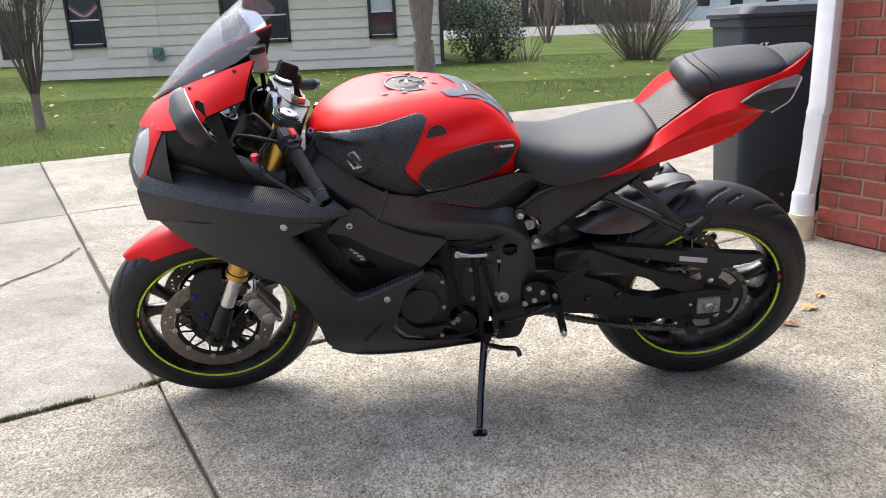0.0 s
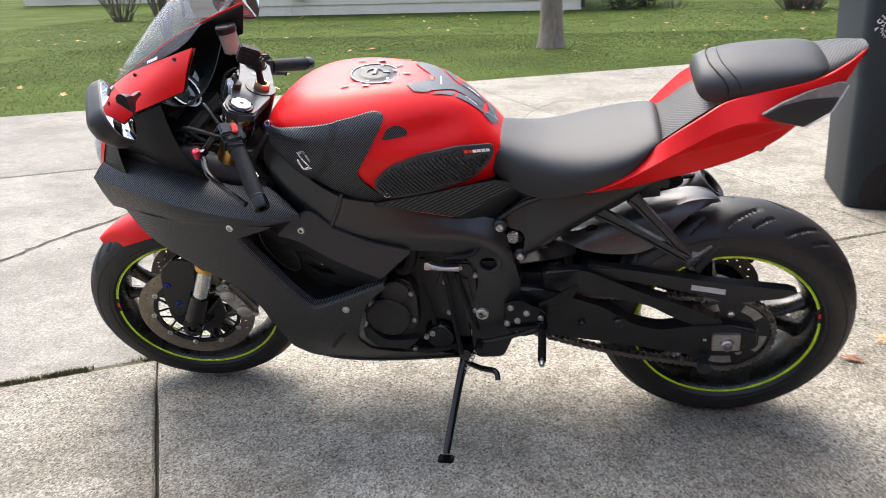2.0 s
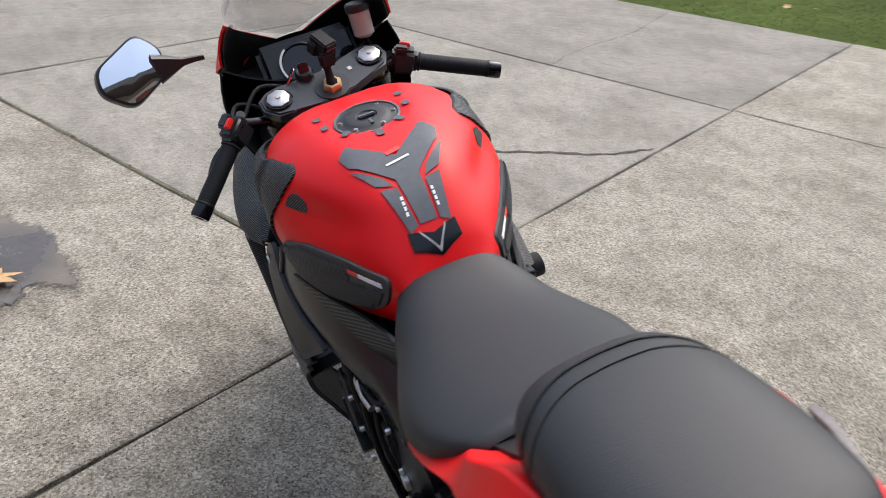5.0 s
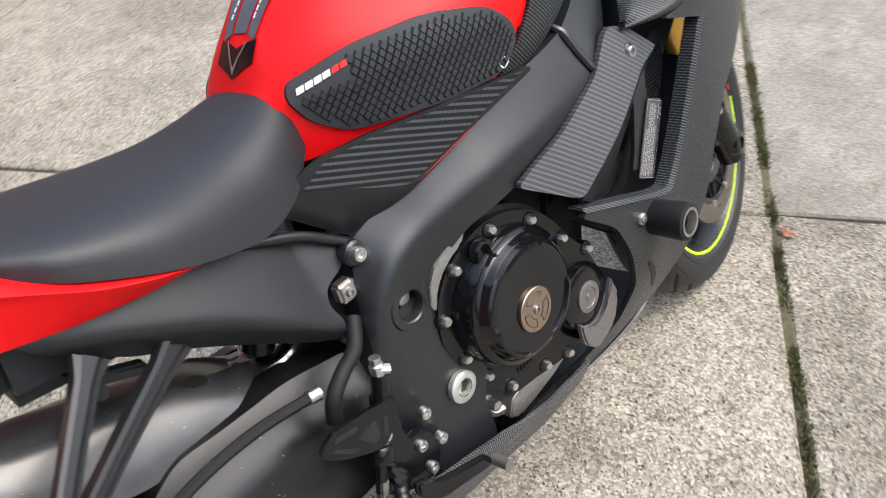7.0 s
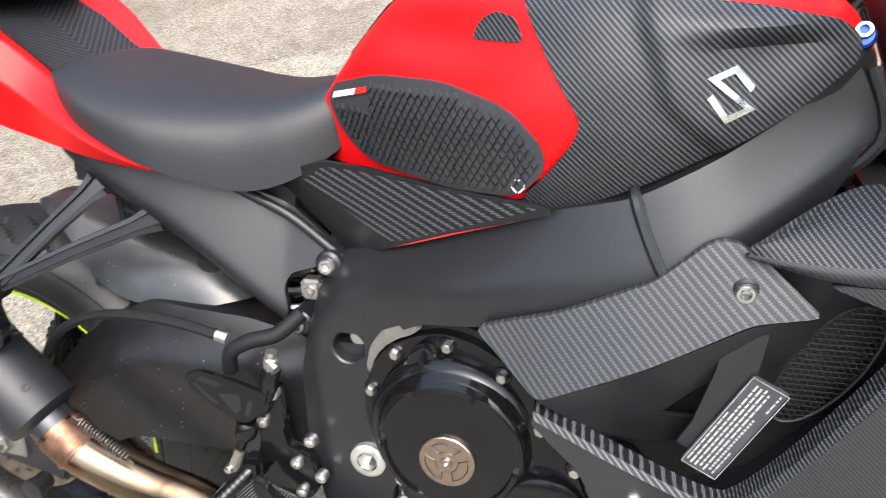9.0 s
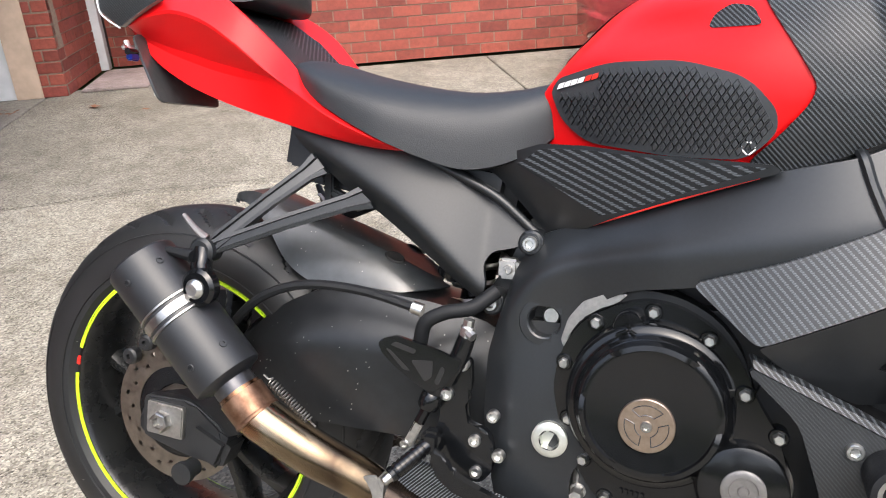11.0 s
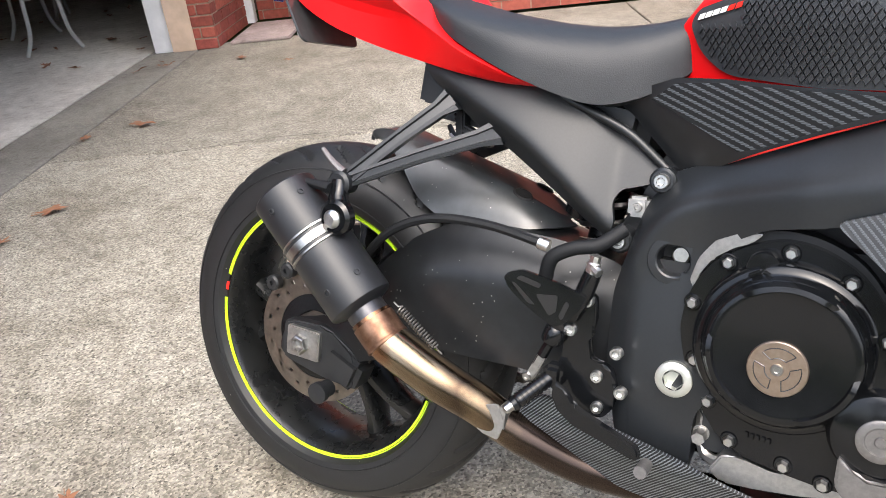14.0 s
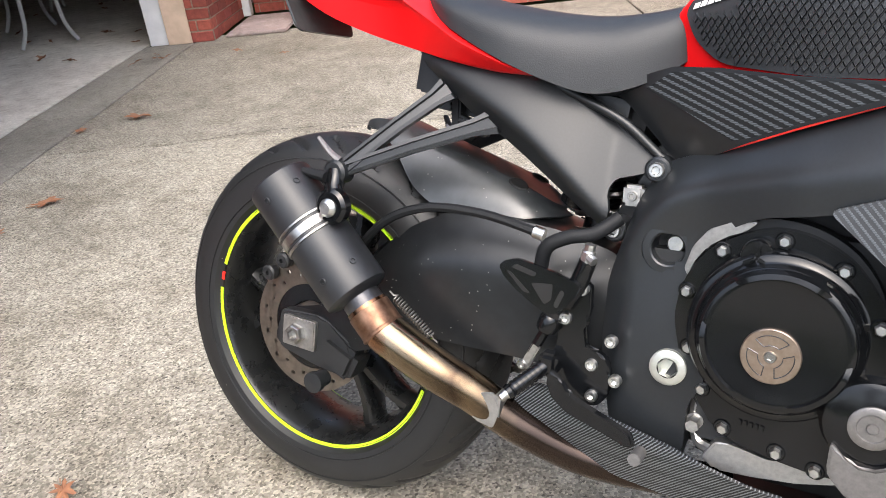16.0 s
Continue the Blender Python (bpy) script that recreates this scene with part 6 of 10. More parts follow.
# fork legs
TOP = 0.694
for s in (1, -1):
    at = lambda d, y=0.101, fx=0.0: STEER @ (FRONT + RAKE * d + Vector((fx, s * y, 0)))
    bm = B()
    tube(bm, [at(0.20), at(TOP - 0.01)], 0.0275, 24, smooth=False)
    leg = part("fork_tube", bm, GOLD, bike, "gold anodised upper fork tube")
    bm = B()
    lathe(bm, [(0.0275, 0), (0.031, 0.003), (0.031, 0.018), (0.0275, 0.02)], at(0.198), STEER.to_3x3() @ RAKE, 24)
    part("dust_seal", bm, GOLD, leg)
    bm = B()
    tube(bm, [at(0.05), at(0.20)], 0.0215, 24, smooth=False)
    part("fork_slider", bm, CHROME, leg, "polished lower fork tube")
    bm = B()
    tube(bm, [at(-0.035), at(0.02), at(0.10)], [0.026, 0.030, 0.026], 20, smooth=False)
    p = at(0.0)
    lathe(bm, [(0.024, -0.03), (0.026, 0.0), (0.022, 0.012), (0.012, 0.014), (0.012, 0.004), (0, 0.004)], STEER @ (FRONT + Vector((0, s * 0.118, 0))), STEER.to_3x3() @ Vector((0, s, 0)), 20)
    part("fork_foot", bm, ENGINE_BLACK, leg)
    bm = B()
    loc = [FRONT + RAKE * d + Vector((fx, s * y, 0)) for d, fx, y in ((0.03, -0.03, 0.098), (0.11, -0.075, 0.088), (0.02, -0.09, 0.085), (-0.01, -0.03, 0.098))]
    tube(bm, [STEER @ q for q in loc[:3]], 0.012, 8)
    part("caliper_mount", bm, ENGINE_BLACK, leg)
    bm = B()
    lathe(bm, [(0.0275, -0.02), (0.0275, -0.0015), (0.0255, 0.0005), (0.0, 0.0005)], at(TOP), STEER.to_3x3() @ RAKE, 32)
    part("fork_collar", bm, ENGINE_BLACK, leg)
    bm = B()
    lathe(bm, [(0.0225, 0.0), (0.0225, 0.0030), (0.0200, 0.0045), (0.0, 0.0045)], at(TOP), STEER.to_3x3() @ RAKE, 8)
    part("fork_cap", bm, FORKCAP, leg, "pale grey eight-sided fork cap")
    bm = B()
    lathe(bm, [(0.0045, 0), (0.0045, 0.003), (0.0, 0.003)], at(TOP + 0.0045), STEER.to_3x3() @ RAKE, 8)
    part("cap_screw", bm, ALLOY, leg)
    # guard in front of the leg, with two bolts
    bm = B()
    out = [(1.435, 0.30), (1.455, 0.36), (1.435, 0.47), (1.40, 0.50), (1.345, 0.50), (1.355, 0.44), (1.395, 0.32)]
    plate(bm, rounded(out, 0.012, 2), s * 0.083, s * 0.094, 0.004)
    bm.transform(STEER)
    stay = part("fender_stay", bm, MATTE, bike, "matte black front fender stay")
    for x, z in ((1.43, 0.42), (1.418, 0.355)):
        bm = B()
        bolt_mesh(bm, (x, s * 0.094, z), (0, s, 0), 0.008, 0.004)
        bm.transform(STEER)
        part("bolt", bm, BLUE if s > 0 else ZINC, stay)
# front fender, wrapped round the tyre
bm, rows = B(), []
for i in range(17):
    a = radians(48 + 68 * i / 16)
    u = i / 16
    hw = 0.066 * (0.35 + 0.65 * math.sin(min(1, u * 2.6) * math.pi / 2))
    r = 0.312
    rows.append([FRONT + Vector(((r - 0.045 * abs(q) ** 2.6) * math.cos(a), hw * q, (r - 0.045 * abs(q) ** 2.6) * math.sin(a))) for q in (-1 + 2 * k / 12 for k in range(13))])
strip(bm, rows, 0.003)
bm.transform(STEER)
part("front_fender", bm, RED, bike, "satin red front fender")

# ---- handlebars and dash ----
CL, CR = STEER @ (FRONT + RAKE * TOP + Vector((0, 0.101, 0))), STEER @ (FRONT + RAKE * TOP + Vector((0, -0.101, 0)))
MID = (CL + CR) / 2
ACROSS = (CL - CR).normalized()
UPF = (STEER.to_3x3() @ RAKE).normalized()
AHEAD = ACROSS.cross(UPF).normalized()
TC = Matrix((( AHEAD.x, ACROSS.x, UPF.x, MID.x), (AHEAD.y, ACROSS.y, UPF.y, MID.y), (AHEAD.z, ACROSS.z, UPF.z, MID.z), (0, 0, 0, 1)))
if TC.to_3x3().determinant() < 0:
    AHEAD = -AHEAD
    TC = Matrix(((AHEAD.x, ACROSS.x, UPF.x, MID.x), (AHEAD.y, ACROSS.y, UPF.y, MID.y), (AHEAD.z, ACROSS.z, UPF.z, MID.z), (0, 0, 0, 1)))
SIGN = 1 if AHEAD.x > 0 else -1
bm = B()
half = [(0.022, 0.0), (0.024, 0.05), (0.034, 0.085), (0.037, 0.110), (0.022, 0.134), (-0.006, 0.136), (-0.034, 0.118), (-0.040, 0.085), (-0.052, 0.040), (-0.058, 0.0)]
out = half + [(p[0], -p[1]) for p in reversed(half[1:-1])]
lo = [bm.verts.new((SIGN * p[0], p[1], -0.024)) for p in out]
hi = [bm.verts.new((SIGN * p[0], p[1], -0.004)) for p in out]
fs = [bm.faces.new(lo[::-1]), bm.faces.new(hi)] + [bm.faces.new((lo[k], lo[(k + 1) % len(lo)], hi[(k + 1) % len(lo)], hi[k])) for k in range(len(lo))]
bmesh.ops.bevel(bm, geom=list(fs[1].edges), offset=0.004, segments=2, affect="EDGES")
bm.transform(TC)
clamp = part("triple_clamp", bm, GREY_CLAMP, bike, "dark satin top fork clamp")
bm = B()
box(bm, (SIGN * -0.006, -0.052, -0.0032), (0.010, 0.008, 0.001), 0)
bm.transform(TC)
part("clamp_mark", bm, ALLOY, clamp)
bm = B()
lathe(bm, [(0.020, -0.006), (0.020, 0.004), (0.017, 0.010), (0.012, 0.010), (0.012, 0.006)], TC @ Vector((SIGN * -0.030, 0, 0)), UPF, 6)
part("stem_nut", bm, BRASS, clamp, "brass stem nut")
bm = B()
lathe(bm, [(0.011, 0.004), (0.008, 0.015), (0.007, 0.034), (0.010, 0.040)], TC @ Vector((SIGN * -0.030, 0, 0)), (0, 0, 1), 14)
box(bm, TC @ Vector((SIGN * -0.030, 0, 0)) + Vector((-0.002, -0.004, 0.052)), (0.022, 0.030, 0.026), 0.004)
holder = part("phone_holder", bm, GRIP, bike, "black phone holder on a stem")
bm = B()
m = Matrix.Translation(TC @ Vector((SIGN * -0.022, 0.0, 0)) + Vector((0.004, -0.012, 0.064))) @ Matrix.Rotation(radians(25), 4, "Z") @ Matrix.Rotation(radians(-28), 4, "Y")
box(bm, (0.010, 0, 0), (0.046, 0.030, 0.038), 0.003)
box(bm, (0.020, 0.018, -0.004), (0.022, 0.008, 0.026), 0.002)
bm.transform(m)
part("holder_jaw", bm, GRIP, holder)
bm = B()
box(bm, (-0.0132, 0.0, 0.006), (0.0012, 0.024, 0.0018), 0.0004)
bm.transform(m)
part("holder_band", bm, PINK_RED, holder)
# ignition lock and keys
ign = TC @ Vector((SIGN * 0.030, 0.028, 0.0))
bm = B()
lathe(bm, [(0.018, -0.03), (0.018, 0.004), (0.015, 0.008), (0.0, 0.008)], ign, UPF, 20)
lock = part("ignition_lock", bm, PLASTIC, bike)
bm = B()
box(bm, ign + UPF * 0.014, (0.006, 0.020, 0.022), 0.002)
part("key_head", bm, PLASTIC, lock)
bm = B()
m = Matrix.Translation(ign + Vector((-0.005, 0.038, -0.006))) @ Matrix.Rotation(radians(40), 4, "X")
box(bm, (0, 0, 0), (0.010, 0.003, 0.040), 0.001)
lathe(bm, [(0.008, -0.0012), (0.008, 0.0012)], (0, 0, 0.024), (0, 1, 0), 14)
bm.transform(m)
part("key", bm, CHROME, lock, "silver key")

# dash
dash = Matrix.Translation((1.298, -0.008, 0.916)) @ Matrix.Rotation(radians(-52), 4, "Y")
bm = B()
box(bm, (0, 0, 0), (0.10, 0.21, 0.035), 0.014, seg=3)
bm.transform(dash)
gauge = part("dash_panel", bm, PLASTIC, bike, "black instrument panel")
bm = B()
lathe(bm, [(0.046, 0.017), (0.046, 0.024), (0.042, 0.025), (0.041, 0.019), (0.0, 0.019)], (-0.016, 0.020, 0), (0, 0, 1), 40)
bm.transform(dash)
part("tachometer", bm, DARKGLASS, gauge)
bm = B()
for k in range(26):
    a = radians(40 + k * 10)
    box(bm, (-0.016 + 0.045 * math.cos(a), 0.020 + 0.045 * math.sin(a), 0.0255), (0.0046, 0.0082, 0.001), 0, Matrix.Rotation(a, 4, "Z"))
bm.transform(dash)
part("tachometer_ring", bm, WHITE, gauge, "white arc round the tachometer")
bm = B()
box(bm, (0.0, -0.072, 0.018), (0.055, 0.046, 0.003), 0.001)
bm.transform(dash)
part("display", bm, DARKGLASS, gauge)
bm = B()
box(bm, (1.36, 0, 0.87), (0.10, 0.20, 0.10), 0.03)
box(bm, (1.30, 0, 0.84), (0.14, 0.24, 0.04), 0.015)
part("dash_back", bm, MATTE, bike)

# bars, grips, levers, switches
for nm, a, b, s in (("left", (1.075, 0.212, 0.874), (1.004, 0.312, 0.792), 1), ("right", (1.138, -0.196, 0.888), (1.085, -0.346, 0.834), -1)):
    a, b = Vector(a), Vector(b)
    t = (b - a).normalized()
    up = Vector((0, 0, 1))
    fwd = Vector((1, 0, 0))
    clampc = (CL if s > 0 else CR) - UPF * 0.055
    bm = B()
    tube(bm, [clampc, a - t * 0.045, a], 0.011, 14, smooth=False)
    lathe(bm, [(0.036, -0.016), (0.038, -0.014), (0.038, 0.014), (0.036, 0.016)], clampc, UPF, 24)
    bar = part("handlebar", bm, ENGINE_BLACK, bike, "black clip-on handlebar")
    bm = B()
    prof = [(0.019, 0.0), (0.0195, 0.003), (0.017, 0.005)]
    d = 0.008
    while d < (b - a).length - 0.028:
        prof += [(0.0166, d), (0.0168, d + 0.0015), (0.0164, d + 0.003)]
        d += 0.006
    prof += [(0.0178, (b - a).length - 0.026), (0.0178, (b - a).length - 0.024)]
    lathe(bm, prof, a, t, 20)
    part("grip", bm, GRIP, bar, "black rubber grip")
    bm = B()
    L_ = (b - a).length
    lathe(bm, [(0.0175, L_ - 0.023), (0.0180, L_ - 0.003), (0.0165, L_ + 0.002), (0.008, L_ + 0.002), (0.007, L_ - 0.006), (0, L_ - 0.006)], a, t, 20)
    part("bar_end", bm, ENGINE_BLACK, bar)
    # switch box
    bm = B()
    rot = t.to_track_quat("Y", "Z").to_matrix().to_4x4()
    box(bm, (0, 0, 0), (0.044, 0.052, 0.050), 0.009, seg=3)
    box(bm, (0.012, -0.008, 0.026), (0.024, 0.030, 0.012), 0.004)
    bm.transform(Matrix.Translation(a - t * 0.028) @ rot)
    switch = part("switch_box", bm, PLASTIC, bar, "black switch box")
    bm = B()
    box(bm, (-0.006, -0.002, 0.030), (0.012, 0.022, 0.010), 0.002)
    bm.transform(Matrix.Translation(a - t * 0.028) @ rot)
    part("red_switch", bm, DECAL_RED, switch, "red kill switch")
    bm = B()
    for q in (-0.012, 0.010):
        box(bm, (-0.021, q, 0.012), (0.008, 0.014, 0.010), 0.002)
    bm.transform(Matrix.Translation(a - t * 0.028) @ rot)
    part("switch_button", bm, GRIP, switch)
    # lever
    pv = Vector((1.164, 0.206, 0.858)) if s > 0 else Vector((1.205, -0.185, 0.862))
    tip = Vector((1.046, 0.296, 0.790)) if s > 0 else Vector((1.155, -0.335, 0.810))
    midp = pv.lerp(tip, 0.45) + Vector((0.018, s * 0.008, 0.004))
    bm = B()
    tube(bm, [pv, pv.lerp(tip, 0.15) + Vector((0.006, 0, 0)), midp, tip - (tip - midp) * 0.06, tip], [0.008, 0.0075, 0.006, 0.0055, 0.007], 8)
    box(bm, pv, (0.030, 0.022, 0.014), 0.004)
    lever = part("lever", bm, ENGINE_BLACK, bar, "black hand lever")
    bm = B()
    lathe(bm, [(0.008, -0.009), (0.008, 0.010), (0.005, 0.011), (0.0, 0.009)], pv + Vector((0.002, s * 0.01, 0.004)), (0, 0.2 * s, 1), 12)
    part("lever_adjuster", bm, PINK_RED, lever, "red lever adjuster")
    bm = B()
    tube(bm, [a - t * 0.055 + Vector((0.012, 0, 0.006)), pv - Vector((0.004, s * 0.016, 0)), pv], 0.009, 10)
    part("lever_perch", bm, ENGINE_BLACK, bar)
# brake fluid cup
bm = B()
lathe(bm, [(0.014, -0.030), (0.021, -0.024), (0.022, 0.022), (0.020, 0.024)], (1.188, -0.114, 0.985), (0.1, 0, 1), 20)
cup = part("brake_fluid_cup", bm, AMBER, bike, "smoky brake fluid cup with a black lid")
bm = B()
lathe(bm, [(0.024, 0.022), (0.0245, 0.024), (0.0245, 0.036), (0.022, 0.039), (0.0, 0.039)], (1.188, -0.114, 0.985), (0.1, 0, 1), 20)
part("lid", bm, PLASTIC, cup)
bm = B()
tube(bm, [(1.186, -0.114, 0.955), (1.188, -0.125, 0.925), (1.195, -0.160, 0.885)], 0.006, 8)
box(bm, (1.205, -0.165, 0.880), (0.030, 0.060, 0.026), 0.007)
part("brake_pump", bm, ENGINE_BLACK, bike)
# cables and hoses at the steering head
for pts, r in (([(1.12, 0.17, 0.90), (1.17, 0.12, 0.93), (1.20, 0.05, 0.88), (1.12, 0.03, 0.80)], 0.004), ([(1.10, 0.20, 0.89), (1.20, 0.17, 0.90), (1.22, 0.10, 0.84), (1.10, 0.09, 0.78)], 0.0045), ([(1.16, -0.18, 0.90), (1.22, -0.12, 0.90), (1.20, -0.04, 0.85), (1.10, -0.03, 0.80)], 0.004), ([(1.20, -0.17, 0.87), (1.23, -0.13, 0.80), (1.26, -0.09, 0.62), (1.30, -0.085, 0.45)], 0.005), ([(1.20, 0.02, 0.80), (1.25, 0.09, 0.70), (1.29, 0.092, 0.52), (1.27, 0.086, 0.42)], 0.005), ([(1.04, 0.12, 0.86), (1.08, 0.14, 0.80), (1.05, 0.13, 0.74)], 0.006), ([(1.06, -0.10, 0.84), (1.07, -0.12, 0.78), (1.00, -0.12, 0.72)], 0.006)):
    bm = B()
    tube(bm, pts, r, 8)
    part("cable", bm, GRIP, bike)
bm = B()
lathe(bm, [(0.035, -0.06), (0.038, 0.0), (0.035, 0.12)], STEER @ (FRONT + RAKE * 0.56 + Vector((-0.03, 0, 0))), RAKE, 20)
box(bm, MID - UPF * 0.20, (0.07, 0.25, 0.03), 0.01, Matrix.Rotation(radians(-24), 4, "Y"))
part("steering_head", bm, FRAME_BLACK, bike)
bm = B()
box(bm, (1.12, 0, 0.78), (0.10, 0.18, 0.10), 0.03)
box(bm, (1.08, 0, 0.62), (0.05, 0.32, 0.24), 0.01)
part("radiator_body", bm, ENGINE_DULL, bike)
for s in (1, -1):
    bm = B()
    bolt_mesh(bm, (1.052, s * 0.083, 0.868), (-0.2, s, 0.5), 0.008, 0.006)
    part("tank_bolt", bm, CHROME, bike)
    bm = B()
    lathe(bm, [(0.011, 0.0), (0.011, 0.006), (0.009, 0.008)], (1.052, s * 0.080, 0.862), (-0.2, s, 0.5), 16)
    part("blue_collar", bm, BLUE, bike)


# ---- engine ----
bm = B()
box(bm, (0.74, 0, 0.44), (0.30, 0.28, 0.32), 0.03)
box(bm, (0.86, 0, 0.52), (0.14, 0.30, 0.22), 0.03, Matrix.Rotation(radians(18), 4, "Y"))
box(bm, (0.72, 0, 0.30), (0.24, 0.20, 0.12), 0.03)
engine = part("engine_block", bm, ENGINE_DULL, bike, "dull black engine block")

# right: clutch cover
ROUND = [(0.583, 0.460), (0.587, 0.492), (0.595, 0.515), (0.614, 0.545), (0.650, 0.568), (0.684, 0.580), (0.721, 0.577), (0.761, 0.558), (0.789, 0.525), (0.806, 0.487), (0.830, 0.455), (0.846, 0.400), (0.828, 0.358), (0.799, 0.331), (0.775, 0.316), (0.715, 0.318), (0.650, 0.326), (0.618, 0.365), (0.596, 0.408), (0.588, 0.435)]


def shear(bm):
    """The cover's flange stands further out towards the front."""
    for v in bm.verts:
        v.co.y -= 0.19 * (v.co.x - 0.737)
    return bm


bm = B()
plate(bm, rounded([(p[0] - (0.008 if p[0] < 0.7 else 0.0), p[1] + (0.008 if p[1] > 0.5 else -0.004)) for p in ROUND], 0.02, 3), -0.160, -0.130, 0.002)
part("gasket_face", shear(bm), ENGINE_DULL, engine)
bm = B()
plate(bm, rounded([(0.594, 0.506), (0.599, 0.526), (0.612, 0.546), (0.634, 0.562), (0.652, 0.570), (0.664, 0.582), (0.640, 0.580), (0.612, 0.566), (0.596, 0.544), (0.588, 0.516)], 0.004, 2), -0.172, -0.150, 0.002)
part("crankcase_edge", shear(bm), ALLOY, engine, "bare alloy crankcase edge")
bm = B()
plate(bm, rounded(ROUND, 0.02, 3), -0.174, -0.150, 0.003)
clutch = part("clutch_cover", shear(bm), ENGINE_BLACK, engine, "gloss black clutch cover")
CC = Vector((0.699, 0, 0.463))
bm = B()
lathe(bm, [(0.097, 0.150), (0.095, 0.178), (0.092, 0.1825), (0.086, 0.184), (0.083, 0.187), (0.081, 0.194), (0.077, 0.1985), (0.071, 0.200), (0.067, 0.1992), (0.0, 0.1992)], CC, (0, -1, 0), 72, caps=False)
part("clutch_dome", bm, ENGINE_BLACK, clutch)
for a0, a1 in ((52, 128), (172, 246), (284, 352)):
    bm, rows = B(), []
    for k in range(15):
        a = radians(a0 + (a1 - a0) * k / 14)
        taper = min(1, k / 2, (14 - k) / 2) if 0 < k < 14 else 0.05
        rows.append([CC + Vector((r * math.cos(a), -y, r * math.sin(a))) for r, y in ((0.0685, 0.1985), (0.0705, 0.1990 + 0.0052 * taper), (0.0760, 0.1988 + 0.0042 * taper), (0.0800, 0.1950))])
    strip(bm, rows, 0.001)
    part("cover_ridge", bm, ENGINE_BLACK, clutch)
CAPC = Vector((0.697, 0, 0.449))
bm = B()
lathe(bm, [(0.0305, 0.1985), (0.0305, 0.2025), (0.0295, 0.2035), (0.0, 0.2035)], CAPC, (0, -1, 0), 48, caps=False)
bronze = part("clutch_cap", bm, BRONZE, clutch, "bronze clutch cap")
for k in range(3):
    bm = B()
    a0 = 90 + 120 * k
    pts = [CAPC + Vector((r * math.cos(radians(a)), -0.2038, r * math.sin(radians(a)))) for r, a in [(0.0235, a0 - 44 + 8 * q) for q in range(12)] + [(0.0125, a0 + 36 - 12 * q) for q in range(7)]]
    tube(bm, pts + [pts[0]], 0.0006, 5, smooth=False)
    part("cap_groove", bm, PIPE_DARK, bronze)
bm = B()
bolt_mesh(bm, CAPC + Vector((0, -0.2035, 0)), (0, -1, 0), 0.0065, 0.003)
part("bolt", bm, STEEL, bronze)
for x, z in ((0.595, 0.491), (0.630, 0.545), (0.693, 0.567), (0.753, 0.546), (0.604, 0.424), (0.625, 0.378), (0.654, 0.338), (0.714, 0.329), (0.755, 0.322), (0.793, 0.494), (0.829, 0.455)):
    bm = B()
    lathe(bm, [(0.0105, -0.012), (0.0105, 0.002), (0.009, 0.004)], (x, -0.172, z), (0, -1, 0), 14)
    boss = part("bolt_boss", shear(bm), ENGINE_BLACK, clutch)
    bm = B()
    lathe(bm, [(0.0065, 0.0), (0.0065, 0.006), (0.005, 0.008), (0.003, 0.008)], (x, -0.175, z), (0, -1, 0), 6)
    part("bolt", shear(bm), ZINC, boss)
bm = B()
lathe(bm, [(0.019, 0.0), (0.019, 0.010), (0.017, 0.014), (0.009, 0.014)], (0.669, -0.164, 0.548), (0, -1, 0), 24)
for k in range(3):
    box(bm, Vector((0.669, -0.182, 0.548)) + Vector((0.008 * math.cos(radians(90 + 120 * k)), 0, 0.008 * math.sin(radians(90 + 120 * k)))), (0.016, 0.010, 0.005), 0.002, Matrix.Rotation(radians(-(90 + 120 * k)), 4, "Y"))
part("oil_filler_cap", bm, ENGINE_BLACK, clutch, "black three-lobed oil filler cap")
bm = B()
for k in range(5):
    box(bm, (0.672 + 0.006 * k, -0.1755, 0.351), (0.0042, 0.002, 0.007), 0.0006)
part("cast_mark", shear(bm), ENGINE_BLACK, clutch)
# starter clutch cover, disc and guard
bm = B()
lathe(bm, [(0.050, 0.16), (0.050, 0.188), (0.046, 0.197), (0.038, 0.200), (0.0, 0.200)], (0.800, 0, 0.394), (0, -1, 0), 48, caps=False)
small = part("starter_cover", bm, ENGINE_BLACK, engine, "gloss black starter cover")
bm = B()
lathe(bm, [(0.023, 0.199), (0.023, 0.2025), (0.021, 0.2035), (0.015, 0.2035), (0.014, 0.202), (0.006, 0.202), (0.005, 0.204), (0, 0.204)], (0.800, 0, 0.394), (0, -1, 0), 36, caps=False)
part("starter_cap", bm, GREY_CAP, small)
bm = B()
plate(bm, rounded([(0.765, 0.372), (0.785, 0.350), (0.81, 0.345), (0.835, 0.365), (0.852, 0.395), (0.856, 0.36), (0.835, 0.325), (0.79, 0.310), (0.765, 0.335)], 0.008, 2), -0.207, -0.196, 0.003)
part("cover_guard", bm, GREY_CAP, small, "grey guard on the starter cover")
# alloy odds below the cover
bm = B()
plate(bm, rounded([(0.634, 0.293), (0.648, 0.318), (0.669, 0.319), (0.705, 0.312), (0.735, 0.316), (0.772, 0.318), (0.790, 0.306), (0.768, 0.300), (0.737, 0.292), (0.688, 0.286), (0.652, 0.284)], 0.005, 2), -0.160, -0.125, 0.004)
part("sump_flange", bm, ALLOY, engine, "bare alloy sump flange")
bm = B()
lathe(bm, [(0.016, 0), (0.016, 0.01), (0.010, 0.012), (0.010, 0.026), (0.0, 0.026)], (0.620, -0.115, 0.330), (0, -1, 0), 18)
lathe(bm, [(0.008, 0), (0.008, 0.02)], (0.620, -0.140, 0.330), (0, -1, 0), 6)
